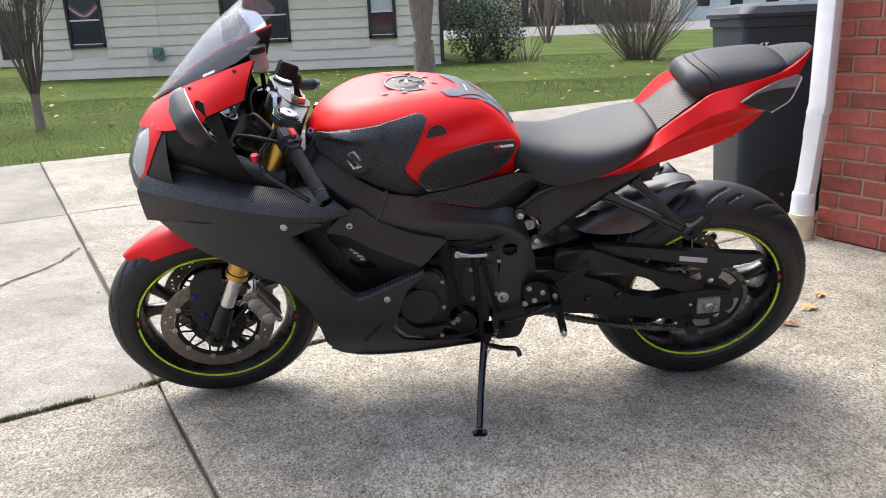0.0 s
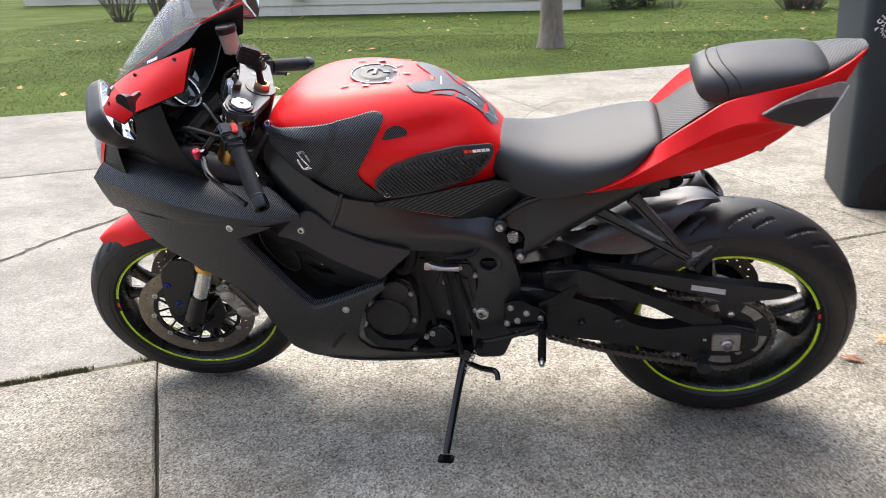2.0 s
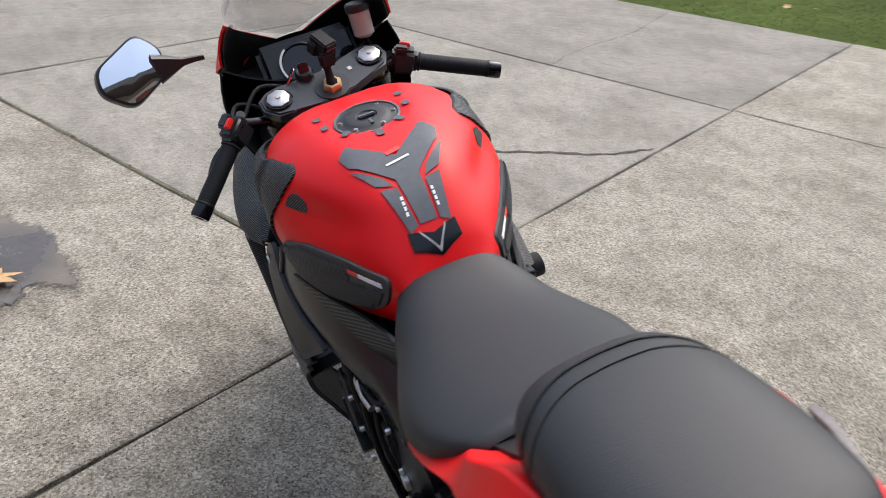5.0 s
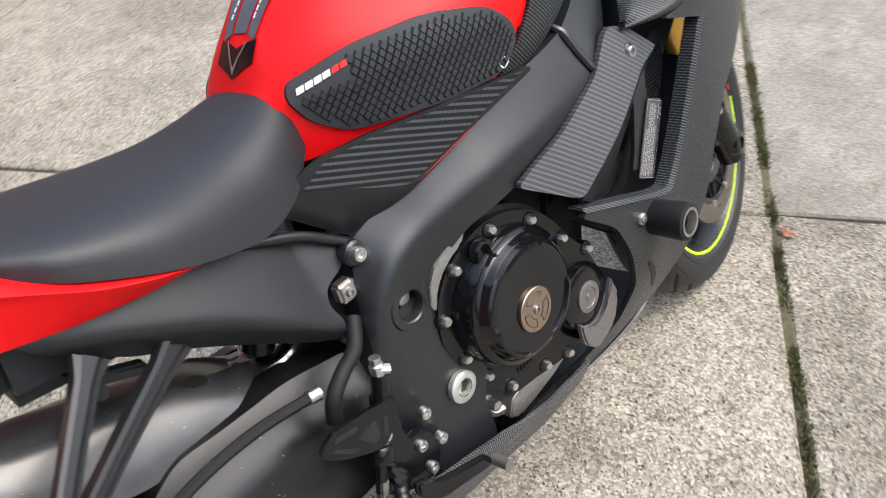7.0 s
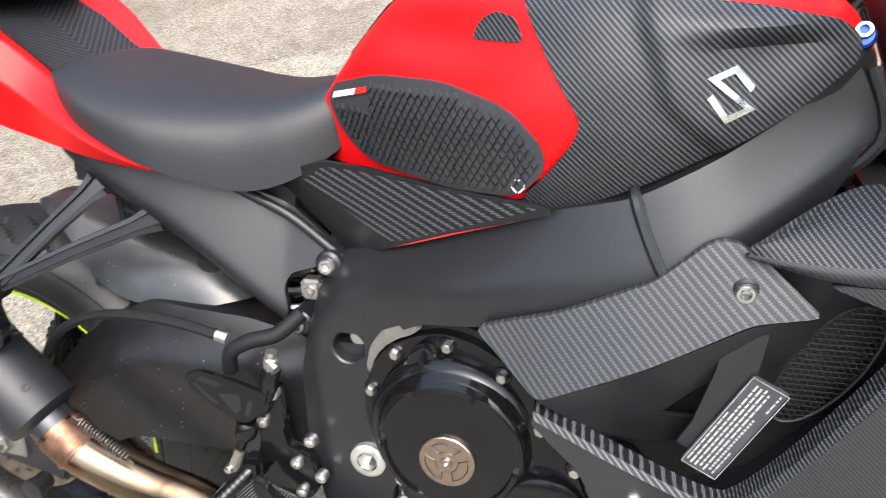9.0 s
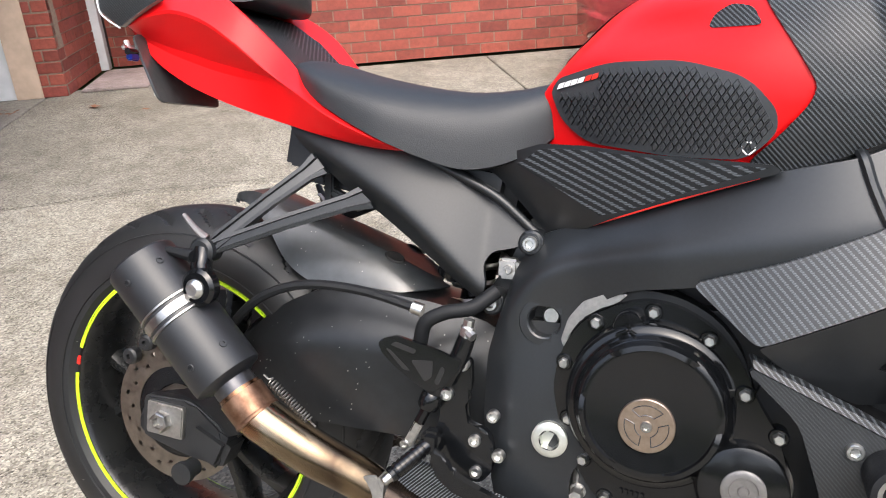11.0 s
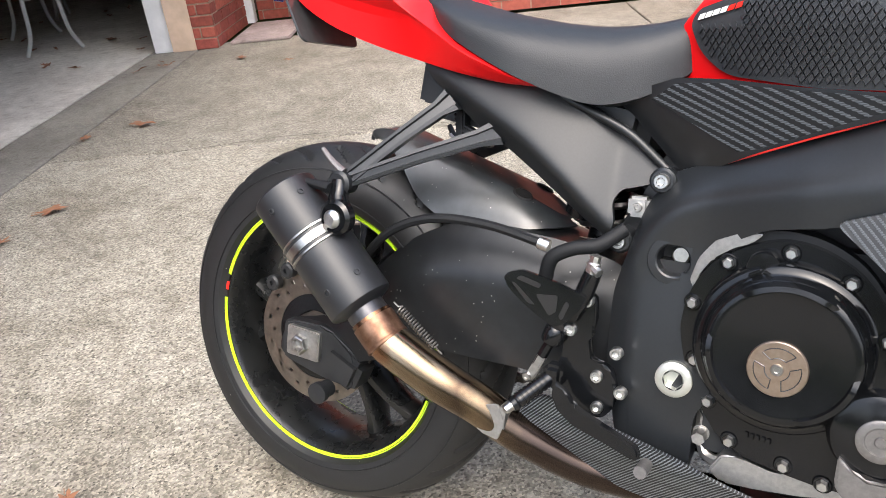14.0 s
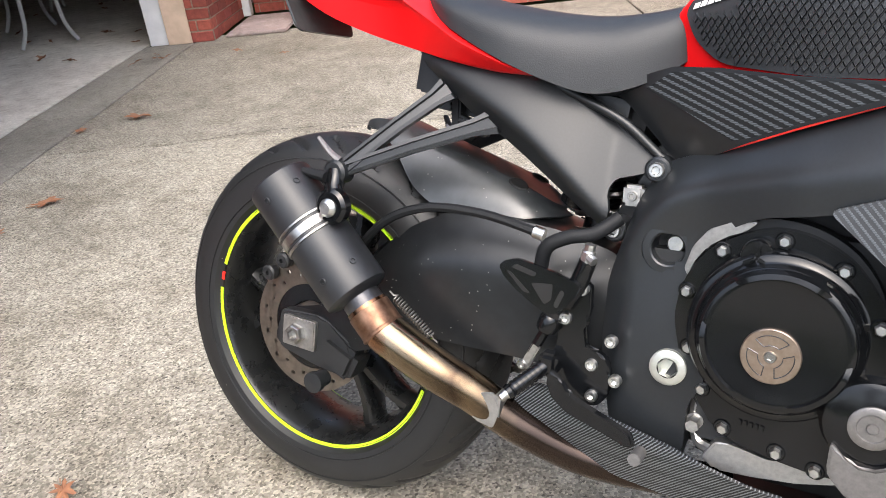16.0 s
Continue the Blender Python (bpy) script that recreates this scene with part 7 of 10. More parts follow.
tube(bm, [(0.632, -0.14, 0.372), (0.618, -0.130, 0.352), (0.624, -0.135, 0.306), (0.646, -0.145, 0.300)], 0.007, 8)
part("engine_mount", bm, ALLOY, engine)

# left: generator cover, water pump, sprocket cover
bm = B()
plate(bm, rounded([(0.822, 0.455), (0.79, 0.512), (0.752, 0.505), (0.736, 0.47), (0.738, 0.362), (0.775, 0.318), (0.84, 0.318), (0.868, 0.35), (0.866, 0.42)], 0.02, 3), 0.130, 0.176, 0.006)
gen = part("generator_cover", bm, ENGINE_DULL, engine, "dull black generator cover")
bm = B()
lathe(bm, [(0.055, 0.17), (0.055, 0.186), (0.050, 0.190), (0.0, 0.190)], (0.808, 0, 0.400), (0, 1, 0), 40, caps=False)
part("generator_cap", bm, ENGINE_DULL, gen)
bm = B()
lathe(bm, [(0.034, 0.17), (0.034, 0.182), (0.030, 0.185), (0.0, 0.185)], (0.785, 0, 0.474), (0, 1, 0), 32, caps=False)
part("cover_cap", bm, ENGINE_DULL, gen)
bm = B()
plate(bm, rounded([(0.872, 0.375), (0.872, 0.345), (0.845, 0.312), (0.765, 0.308), (0.735, 0.345), (0.775, 0.338), (0.815, 0.334), (0.842, 0.352), (0.855, 0.378)], 0.006, 2), 0.172, 0.196, 0.004)
part("case_guard", bm, MATTE, gen, "black crankcase guard")
for x, z in ((0.745, 0.394), (0.774, 0.401), (0.747, 0.475), (0.72, 0.34), (0.752, 0.30)):
    bm = B()
    bolt_mesh(bm, (x, 0.182, z), (0, 1, 0), 0.006, 0.005)
    part("bolt", bm, ZINC, gen)
bm = B()
plate(bm, rounded([(0.672, 0.545), (0.60, 0.545), (0.596, 0.47), (0.602, 0.40), (0.640, 0.370), (0.690, 0.385), (0.695, 0.46)], 0.015, 3), 0.120, 0.148, 0.005)
spk = part("sprocket_cover", bm, ENGINE_DULL, engine, "black sprocket cover")
bm = B()
plate(bm, rounded([(0.655, 0.505), (0.61, 0.505), (0.608, 0.42), (0.65, 0.40)], 0.01, 3), 0.147, 0.154, 0.003)
part("cover_pad", bm, ENGINE_DULL, spk)
for x, z in ((0.670, 0.487), (0.602, 0.405), (0.596, 0.51), (0.665, 0.395), (0.63, 0.533)):
    bm = B()
    bolt_mesh(bm, (x, 0.150, z), (0, 1, 0), 0.006, 0.005)
    part("bolt", bm, ZINC, spk)
bm = B()
tube(bm, [(0.706, 0.160, 0.543), (0.67, 0.165, 0.538), (0.632, 0.160, 0.536)], [0.010, 0.006, 0.007], 10)
lathe(bm, [(0.010, -0.008), (0.010, 0.008)], (0.706, 0.160, 0.543), (0, 1, 0.3), 12)
part("clutch_arm", bm, STEEL, engine, "bare steel clutch arm")
bm = B()
lathe(bm, [(0.040, 0.12), (0.040, 0.158), (0.034, 0.166), (0.0, 0.168)], (0.690, 0, 0.325), (0, 1, 0), 28, caps=False)
pump = part("water_pump", bm, ENGINE_BLACK, engine)
bm = B()
lathe(bm, [(0.022, 0.12), (0.022, 0.17), (0.018, 0.174)], (0.740, 0, 0.545), (0.2, 1, 0.2), 20)
part("breather_cap", bm, ENGINE_BLACK, engine)
bm = B()
bolt_mesh(bm, (0.708, 0.166, 0.338), (0, 1, 0), 0.008, 0.005)
part("bolt", bm, ZINC, pump)
for pts, r in (([(0.715, 0.168, 0.57), (0.722, 0.172, 0.50), (0.708, 0.168, 0.44), (0.700, 0.165, 0.37)], 0.006), ([(0.665, 0.168, 0.53), (0.655, 0.172, 0.44), (0.648, 0.168, 0.36), (0.640, 0.160, 0.27)], 0.006), ([(0.735, 0.155, 0.60), (0.75, 0.165, 0.54), (0.775, 0.16, 0.53)], 0.014), ([(0.58, 0.125, 0.60), (0.60, 0.15, 0.57), (0.66, 0.16, 0.565)], 0.005), ([(0.65, 0.15, 0.29), (0.72, 0.155, 0.27), (0.80, 0.15, 0.275)], 0.008), ([(0.64, 0.155, 0.52), (0.625, 0.162, 0.46), (0.60, 0.15, 0.36), (0.575, 0.12, 0.28)], 0.005)):
    bm = B()
    tube(bm, pts, r, 8)
    part("hose", bm, GRIP, engine)
# side stand
FOOT = Vector((0.665, 0.350, 0.0975))
bm = B()
tube(bm, [(0.628, 0.135, 0.262), (0.640, 0.185, 0.225), (0.655, 0.270, 0.155), FOOT + Vector((0, -0.006, 0.008))], [0.013, 0.0105, 0.0095, 0.009], 12)
stand = part("side_stand", bm, ENGINE_BLACK, bike, "black side stand on the concrete")
bm = B()
box(bm, FOOT + Vector((0.0, 0.004, -0.001)), (0.040, 0.032, 0.010), 0.004, Matrix.Rotation(radians(LEAN), 4, "X"))
part("stand_foot", bm, ENGINE_BLACK, stand)
bm = B()
tube(bm, [(0.632, 0.165, 0.246), (0.59, 0.190, 0.250), (0.552, 0.205, 0.256), (0.544, 0.222, 0.243)], 0.007, 8)
part("stand_tang", bm, ENGINE_BLACK, stand)
bm = B()
box(bm, (0.62, 0.12, 0.262), (0.08, 0.05, 0.035), 0.008)
lathe(bm, [(0.014, -0.02), (0.014, 0.02)], (0.630, 0.145, 0.256), (0, 1, 0.5), 14)
part("stand_bracket", bm, ENGINE_BLACK, bike)
bm = B()
pts = [Vector((0.60, 0.155, 0.285)).lerp(Vector((0.645, 0.20, 0.205)), k / 60) + Vector((0.005 * math.cos(k * 1.05), 0, 0.005 * math.sin(k * 1.05))) for k in range(61)]
tube(bm, pts, 0.0014, 5, steps=1)
part("stand_spring", bm, STEEL, stand)


# ---- rear: swingarm, chain, hugger, rests, exhaust ----
bm = B()
swr = lambda x, z: 0.112 + 0.010 * math.sin(min(1, max(0, (x + 0.02) / 0.5)) * math.pi) - 0.6 * soft(z - table([(-0.06, 0.30), (0.05, 0.345), (0.15, 0.42), (0.22, 0.465), (0.32, 0.475), (0.52, 0.455)], x))
panel(bm, rounded([(-0.055, 0.335), (0.034, 0.358), (0.10, 0.43), (0.150, 0.480), (0.19, 0.508), (0.262, 0.540), (0.332, 0.534), (0.406, 0.528), (0.50, 0.505), (0.52, 0.43), (0.50, 0.36), (0.44, 0.345), (0.372, 0.350), (0.30, 0.350), (0.232, 0.352), (0.15, 0.315), (0.04, 0.278), (-0.06, 0.278)], 0.02, 3), swr, 0.04, 0.0105, 0.008, -1)
swing = part("swingarm", bm, SWING, bike, "dirty black swingarm")
bm = B()
plate(bm, rounded([(0.52, 0.455), (0.42, 0.445), (0.30, 0.405), (0.22, 0.352), (0.16, 0.338), (0.10, 0.352), (0.02, 0.362), (-0.07, 0.345), (-0.075, 0.285), (0.02, 0.262), (0.12, 0.268), (0.24, 0.29), (0.38, 0.305), (0.52, 0.32)], 0.02, 3), 0.082, 0.122, 0.007, 3)
part("swingarm_beam", bm, SWING, swing)
bm = B()
plate(bm, rounded([(0.44, 0.50), (0.34, 0.508), (0.27, 0.476), (0.20, 0.444), (0.10, 0.408), (0.02, 0.372), (0.01, 0.342), (0.075, 0.352), (0.13, 0.376), (0.19, 0.410), (0.26, 0.428), (0.34, 0.440), (0.44, 0.445)], 0.015, 3), 0.086, 0.118, 0.006, 3)
part("swingarm_brace", bm, SWING, swing)
bm = B()
box(bm, (0.47, 0, 0.42), (0.12, 0.20, 0.10), 0.02)
box(bm, (0.335, 0, 0.44), (0.07, 0.19, 0.11), 0.02)
part("swingarm_bridge", bm, SWING, swing)
bm = B()
plate(bm, rounded([(0.34, 0.515), (0.20, 0.498), (0.06, 0.476), (-0.13, 0.457), (-0.142, 0.448), (-0.10, 0.432), (-0.02, 0.418), (0.01, 0.405), (0.04, 0.425), (0.12, 0.448), (0.22, 0.468), (0.32, 0.478)], 0.01, 2), 0.080, 0.104, 0.004)
guard = part("chain_guard", bm, PLASTIC, bike, "black chain guard with a pale label")
bm = B()
plate(bm, [(0.098, 0.466), (0.020, 0.455), (0.020, 0.440), (0.098, 0.451)], 0.104, 0.1048, 0)
part("pale_label", bm, LABEL_PALE, guard)
# swingarm axle blocks
for s in (1, -1):
    bm = B()
    plate(bm, rounded([(-0.030, 0.290), (0.034, 0.286), (0.038, 0.336), (-0.026, 0.340)], 0.004, 2), s * 0.11, s * 0.132, 0.002)
    blk = part("axle_block", bm, ALLOY, swing, "bare alloy axle block")
    bm = B()
    lathe(bm, [(0.0165, 0), (0.0165, 0.010), (0.014, 0.013), (0.010, 0.013), (0.009, 0.004), (0.0, 0.004)], (0.002, s * 0.131, 0.3125), (0, s, 0), 6 if s < 0 else 24)
    part("axle_nut", bm, STEEL, blk)
    bm = B()
    lathe(bm, [(0.006, 0), (0.006, 0.05)], (0.036, s * 0.115, 0.313), (1, 0, 0), 8)
    lathe(bm, [(0.009, 0.012), (0.009, 0.02)], (0.036, s * 0.115, 0.313), (1, 0, 0), 6)
    part("chain_adjuster", bm, STEEL, blk)
    bm = B()
    lathe(bm, [(0.010, 0.0), (0.014, 0.004), (0.014, 0.022), (0.017, 0.024), (0.017, 0.034), (0.0, 0.036)], (0.048, s * 0.118, 0.245), (0, s, 0), 18)
    part("paddock_bobbin", bm, PLASTIC, swing)
for x, z, r in ((0.345, 0.355, 0.010), (0.258, 0.362, 0.013)):
    bm = B()
    lathe(bm, [(r, 0), (r, 0.010), (r * 0.7, 0.014)], (x, 0.121, z), (0, 1, 0), 12)
    part("bolt", bm, SWING, swing)

# sprockets and chain
bm = B()
n = 45
prof = []
for k in range(n * 4):
    a = 2 * math.pi * k / (n * 4)
    r = 0.108 + (0.004 if k % 4 in (1, 2) else -0.002)
    prof.append((r * math.cos(a), 0.312 + r * math.sin(a)))
plate(bm, prof, 0.088, 0.094, 0)
part("rear_sprocket", bm, ENGINE_DULL, rear_wheel, "dark rear sprocket")
for k in range(5):
    a = radians(72 * k + 20)
    bm = B()
    lathe(bm, [(0.009, 0), (0.009, 0.007), (0.005, 0.009)], (0.065 * math.cos(a), 0.094, 0.312 + 0.065 * math.sin(a)), (0, 1, 0), 6)
    part("sprocket_nut", bm, ZINC, rear_wheel)
    bm = B()
    arc_strip(bm, Vector((0, 0, 0.312)), 0.074, 0.096, 0.0950, 72 * k + 38, 72 * k + 72, 1)
    part("sprocket_window", bm, STEEL, rear_wheel)
FS, FR, RR = Vector((0.560, 0, 0.372)), 0.043, 0.110
path = []
up_dir = math.atan2(FS.z - 0.312, FS.x)
tilt = math.asin((RR - FR) / math.hypot(FS.x, FS.z - 0.312))
a0, a1 = up_dir + math.pi / 2 - tilt, up_dir - math.pi / 2 + tilt + 2 * math.pi
top_rear, bot_rear = Vector((RR * math.cos(a0), 0, 0.312 + RR * math.sin(a0))), Vector((RR * math.cos(a1), 0, 0.312 + RR * math.sin(a1)))
top_front, bot_front = FS + FR * Vector((math.cos(a0), 0, math.sin(a0))), FS + FR * Vector((math.cos(a1), 0, math.sin(a1)))
path += [Vector((RR * math.cos(a0 + (a1 - a0) * k / 40), 0, 0.312 + RR * math.sin(a0 + (a1 - a0) * k / 40))) for k in range(41)]
path += [bot_rear.lerp(bot_front, k / 40) + Vector((0, 0, -0.022 * math.sin(math.pi * k / 40))) for k in range(1, 40)]
path += [FS + FR * Vector((math.cos(a1 + (a0 + 2 * math.pi - a1) * k / 20), 0, math.sin(a1 + (a0 + 2 * math.pi - a1) * k / 20))) for k in range(21)]
path += [top_front.lerp(top_rear, k / 40) for k in range(1, 40)]
total = [0.0]
for p, q in zip(path, path[1:] + path[:1]):
    total.append(total[-1] + (q - p).length)
count = int(total[-1] / 0.0159) // 2 * 2
pitch = total[-1] / count


def on_chain(d):
    d %= total[-1]
    k = max(i for i in range(len(total)) if total[i] <= d + 1e-9)
    k = min(k, len(path) - 1)
    return path[k].lerp(path[(k + 1) % len(path)], (d - total[k]) / max(1e-9, total[k + 1] - total[k]))


def link_mesh(w):
    bm = B()
    for s in (1, -1):
        lathe(bm, [(0.0078, s * w), (0.0078, s * (w + 0.0018))], (-pitch / 2, 0, 0), (0, 1, 0), 10)
        lathe(bm, [(0.0078, s * w), (0.0078, s * (w + 0.0018))], (pitch / 2, 0, 0), (0, 1, 0), 10)
        box(bm, (0, s * (w + 0.0009), 0), (pitch, 0.0018, 0.010), 0)
    lathe(bm, [(0.005, -w), (0.005, w)], (-pitch / 2, 0, 0), (0, 1, 0), 8)
    return bm


bm = B()
lathe(bm, [(0.038, 0.085), (0.038, 0.092), (0.0, 0.092)], FS, (0, 1, 0), 24, caps=False)
chain = part("drive_chain", bm, CHAIN, bike, "greasy steel drive chain")
first = {}
for k in range(count):
    p, q = on_chain(k * pitch), on_chain((k + 1) * pitch)
    d = (q - p).normalized()
    m = Matrix.Translation((p + q) / 2 + Vector((0, 0.091, 0))) @ Matrix(((d.x, 0, -d.z, 0), (0, 1, 0, 0), (d.z, 0, d.x, 0), (0, 0, 0, 1)))
    if k % 2 not in first:
        first[k % 2] = part("link", link_mesh(0.0075 if k % 2 else 0.0055), CHAIN, chain, at=m)
    else:
        again(first[k % 2], m, "link")

# hugger: a long tongue over the tyre with flanks turned down beside it
def hug(x, q):
    """A point of the hugger, q across it from -1 to 1."""
    zc = table([(0.043, 0.636), (0.056, 0.646), (0.085, 0.652), (0.12, 0.650), (0.19, 0.631), (0.30, 0.592), (0.345, 0.570), (0.385, 0.543)], x)
    hw = table([(0.043, 0.014), (0.050, 0.032), (0.075, 0.052), (0.11, 0.066), (0.16, 0.083), (0.24, 0.087), (0.32, 0.078), (0.36, 0.058), (0.379, 0.034), (0.385, 0.014)], x)
    drop = table([(0.043, 0.003), (0.085, 0.020), (0.12, 0.046), (0.155, 0.080), (0.20, 0.092), (0.26, 0.078), (0.32, 0.052), (0.385, 0.006)], x)
    return Vector((x + 0.02 * abs(q) ** 2, hw * q * (1 - 0.10 * abs(q) ** 3), zc - drop * abs(q) ** 2.8 + 0.004 * math.exp(-((abs(q) - 0.52) / 0.10) ** 2)))


bm = B()
strip(bm, [[hug(0.043 + 0.342 * i / 36, -1 + 2 * k / 20) for k in range(21)] for i in range(37)], 0.003)
hugger = part("rear_hugger", bm, HUGGER, bike, "dusty black plastic rear hugger")
for s in (1, -1):
    # no cut in the skin: a near-black disc paints the slot's shade
    bm = B()
    lathe(bm, [(0.013, -0.001), (0.011, 0.0012), (0.0, 0.0)], EYE.translation, (0.42, s * 0.35, 0.84), 16)
    bm.transform(Matrix.Translation(hug(0.325, s * 0.55) + Vector((0, 0, 0.0015))) @ Matrix.Diagonal((1.25, 0.7, 1.0, 1)))
    part("hugger_slot", bm, RECESS_SHADE, hugger)
bm = B()
strip(bm, [[(x, w * q, z - 0.012 * q * q) for q in (-1, -0.5, 0, 0.5, 1)] for x, z, w in ((0.365, 0.536, 0.070), (0.42, 0.520, 0.074), (0.50, 0.500, 0.070))], 0.003)
part("hugger_foot", bm, HUGGER, hugger)
# shock and its spring, seen under the seat
bm = B()
tube(bm, [(0.42, 0.0, 0.40), (0.455, 0.0, 0.62)], 0.022, 14, smooth=False)
shock = part("shock_absorber", bm, ENGINE_BLACK, bike)
bm = B()
tube(bm, [Vector((0.425, 0, 0.43)).lerp(Vector((0.452, 0, 0.60)), k / 84) + Vector((0.034 * math.cos(k * 0.52), 0.034 * math.sin(k * 0.52), 0)) for k in range(85)], 0.005, 6, steps=1)
part("shock_spring", bm, STEEL, shock)
bm = B()
lathe(bm, [(0.020, -0.045), (0.022, 0.0), (0.022, 0.05), (0.016, 0.055)], (0.430, -0.045, 0.60), (0.4, -0.2, 1), 16)
part("shock_reservoir", bm, ENGINE_BLACK, shock)

# pillion rests
for s in (1, -1):
    hub = Vector((0.117, s * 0.178, 0.587))
    bm = B()
    lathe(bm, [(0.017, -0.014), (0.018, 0.010), (0.014, 0.014), (0.006, 0.014), (0.005, 0.010)], hub, (0, s, 0), 20)
    hanger = part("rest_hanger", bm, PLASTIC, bike, "black forged pillion rest hanger")
    for a, mid, w0 in (((0.250, s * 0.108, 0.706), (0.192, s * 0.140, 0.656), 0.016), ((0.322, s * 0.106, 0.667), (0.216, s * 0.144, 0.628), 0.016)):
        # a forged arm: a hollowed bar, wider at its root
        a, mid = Vector(a), Vector(mid)
        n, out = (hub - a).normalized().cross(Vector((0, s, 0))).normalized(), Vector((0, s, 0))
        ring = ((1, -0.007), (1, 0.007), (0.55, 0.008), (0.45, 0.003), (-0.45, 0.003), (-0.55, 0.008), (-1, 0.007), (-1, -0.007))
        bm = B()
        loft(bm, [[q + n * w * f + out * h for f, h in ring] for q, w in ((a, w0 + 0.001), (a.lerp(mid, 0.25), 0.0115), (mid, 0.0098), (hub, 0.0095))])
        part("arm", bm, FRAME_BLACK, hanger, smooth=25)
    bm = B()
    tip = hub + Vector((-0.066, s * 0.016, 0.000) if s < 0 else (-0.045, s * 0.030, 0.060))
    base = hub + Vector((-0.006, s * 0.018, -0.006))
    along = (tip - base).normalized()
    across = along.cross(Vector((0, 0, 1))).normalized()
    up_ = across.cross(along)
    rows = []
    for k in range(15):
        f = k / 14
        w, h = 0.011 * (1 - 0.55 * f), 0.008 * (1 - 0.55 * f) + (0.0012 if k % 2 else 0.0)
        q = base.lerp(tip, f)
        rows.append([q + across * w * math.cos(a) + up_ * h * math.sin(a) for a in (2 * math.pi * j / 10 for j in range(10))])
    loft(bm, rows)
    part("pillion_rest", bm, GRIP, hanger, "folded black ribbed pillion rest")
    bm = B()
    tube(bm, [hub + Vector((0.004, s * 0.004, 0.016)), hub + Vector((-0.012, s * 0.006, 0.028)), hub + Vector((-0.030, s * 0.006, 0.046))], [0.006, 0.0045, 0.003], 8)
    part("rest_finger", bm, GREY_CAP, hanger)
    bm = B()
    bolt_mesh(bm, hub + Vector((0, s * 0.012, 0)), (0, s, 0), 0.007, 0.004)
    part("bolt", bm, ENGINE_BLACK, hanger)
# small bracket and coil below the side cover
bm = B()
box(bm, (0.27, -0.07, 0.655), (0.05, 0.02, 0.012), 0.003, Matrix.Rotation(radians(25), 4, "Y"))
box(bm, (0.245, -0.07, 0.668), (0.014, 0.02, 0.05), 0.003)
part("wiring_bracket", bm, PLASTIC, bike)
bm = B()
tube(bm, [Vector((0.232, -0.06, 0.70)).lerp(Vector((0.245, -0.07, 0.66)), k / 48) + Vector((0.008 * math.cos(k * 0.8), 0.008 * math.sin(k * 0.8), 0)) for k in range(49)], 0.0018, 5, steps=1)
part("wiring_coil", bm, GRIP, bike)

# plate holder under the tail
m = Matrix.Translation((-0.025, -0.04, 0.815)) @ Matrix.Rotation(radians(-24), 4, "Y") @ Matrix.Rotation(radians(4), 4, "Z")
bm = B()
out = rounded([(-0.078, -0.042), (0.078, -0.042), (0.083, 0.06), (-0.083, 0.06)], 0.016, 4)
loft(bm, [[(x, p[0], p[1]) for p in out] for x in (-0.002, 0.002)])
bm.transform(m)
holder = part("plate_holder", bm, SMOKED, bike, "dark smoked licence plate cover")
for y in (-0.07, 0.07):
    bm = B()
    lathe(bm, [(0.006, 0), (0.006, 0.003), (0.0, 0.004)], m @ Vector((-0.002, y, -0.028)), m.to_3x3() @ Vector((-1, 0, 0)), 12)
    part("plate_screw", bm, STEEL, holder)
bm = B()
tube(bm, [m @ Vector((-0.004, -0.10, 0.033)), m @ Vector((0.0, 0.075, 0.033))], 0.005, 8, smooth=False)
box(bm, m @ Vector((0.05, 0, 0.06)), (0.10, 0.05, 0.02), 0.005)
part("plate_bracket", bm, ENGINE_BLACK, holder)
bm = B()
box(bm, m @ Vector((-0.006, -0.090, 0.026)), (0.010, 0.018, 0.010), 0.002)
part("blue_tab", bm, BLUE, holder)
bm = B()
tube(bm, [m @ Vector((-0.006, -0.092, 0.028)), m @ Vector((-0.006, -0.092, 0.050))], 0.004, 8, smooth=False)
box(bm, m @ Vector((-0.006, -0.090, 0.040)), (0.006, 0.028, 0.007), 0.002)
part("wing_nut", bm, ZINC, holder)

# rear disc and caliper
bm = B()
drilled_disc(bm, REAR, 0.072, 0.110, -0.092, 0.005, 84, lambda i, j: j in (2, 4) and (i + (3 if j == 4 else 0)) % 6 == 0)
rdisc = part("brake_disc", bm, DISC, rear_wheel, "drilled rear brake disc", smooth=20)
bm = B()
lathe(bm, [(0.045, -0.003), (0.074, -0.003), (0.074, 0.003), (0.045, 0.003)], REAR + Vector((0, -0.090, 0)), (0, 1, 0), 40, caps=False)
part("disc_carrier", bm, ENGINE_BLACK, rdisc)
bm = B()
plate(bm, rounded([(-0.04, 0.345), (0.045, 0.345), (0.10, 0.31), (0.10, 0.25), (0.035, 0.262), (-0.045, 0.278)], 0.012, 2), -0.124, -0.100, 0.004)
box(bm, (0.075, -0.105, 0.285), (0.07, 0.055, 0.055), 0.010, Matrix.Rotation(radians(25), 4, "Y"))
part("rear_caliper", bm, ENGINE_DULL, bike, "black rear brake caliper and bracket")
for dx, dz in ((-0.075, 0.395), (-0.045, 0.42)):
    bm = B()
    lathe(bm, [(0.013, 0), (0.013, 0.012), (0.010, 0.015), (0.004, 0.015), (0.004, 0.010)], (dx, -0.098, dz), (0, -1, 0), 20)
    part("guide_pin", bm, ENGINE_DULL, bike)

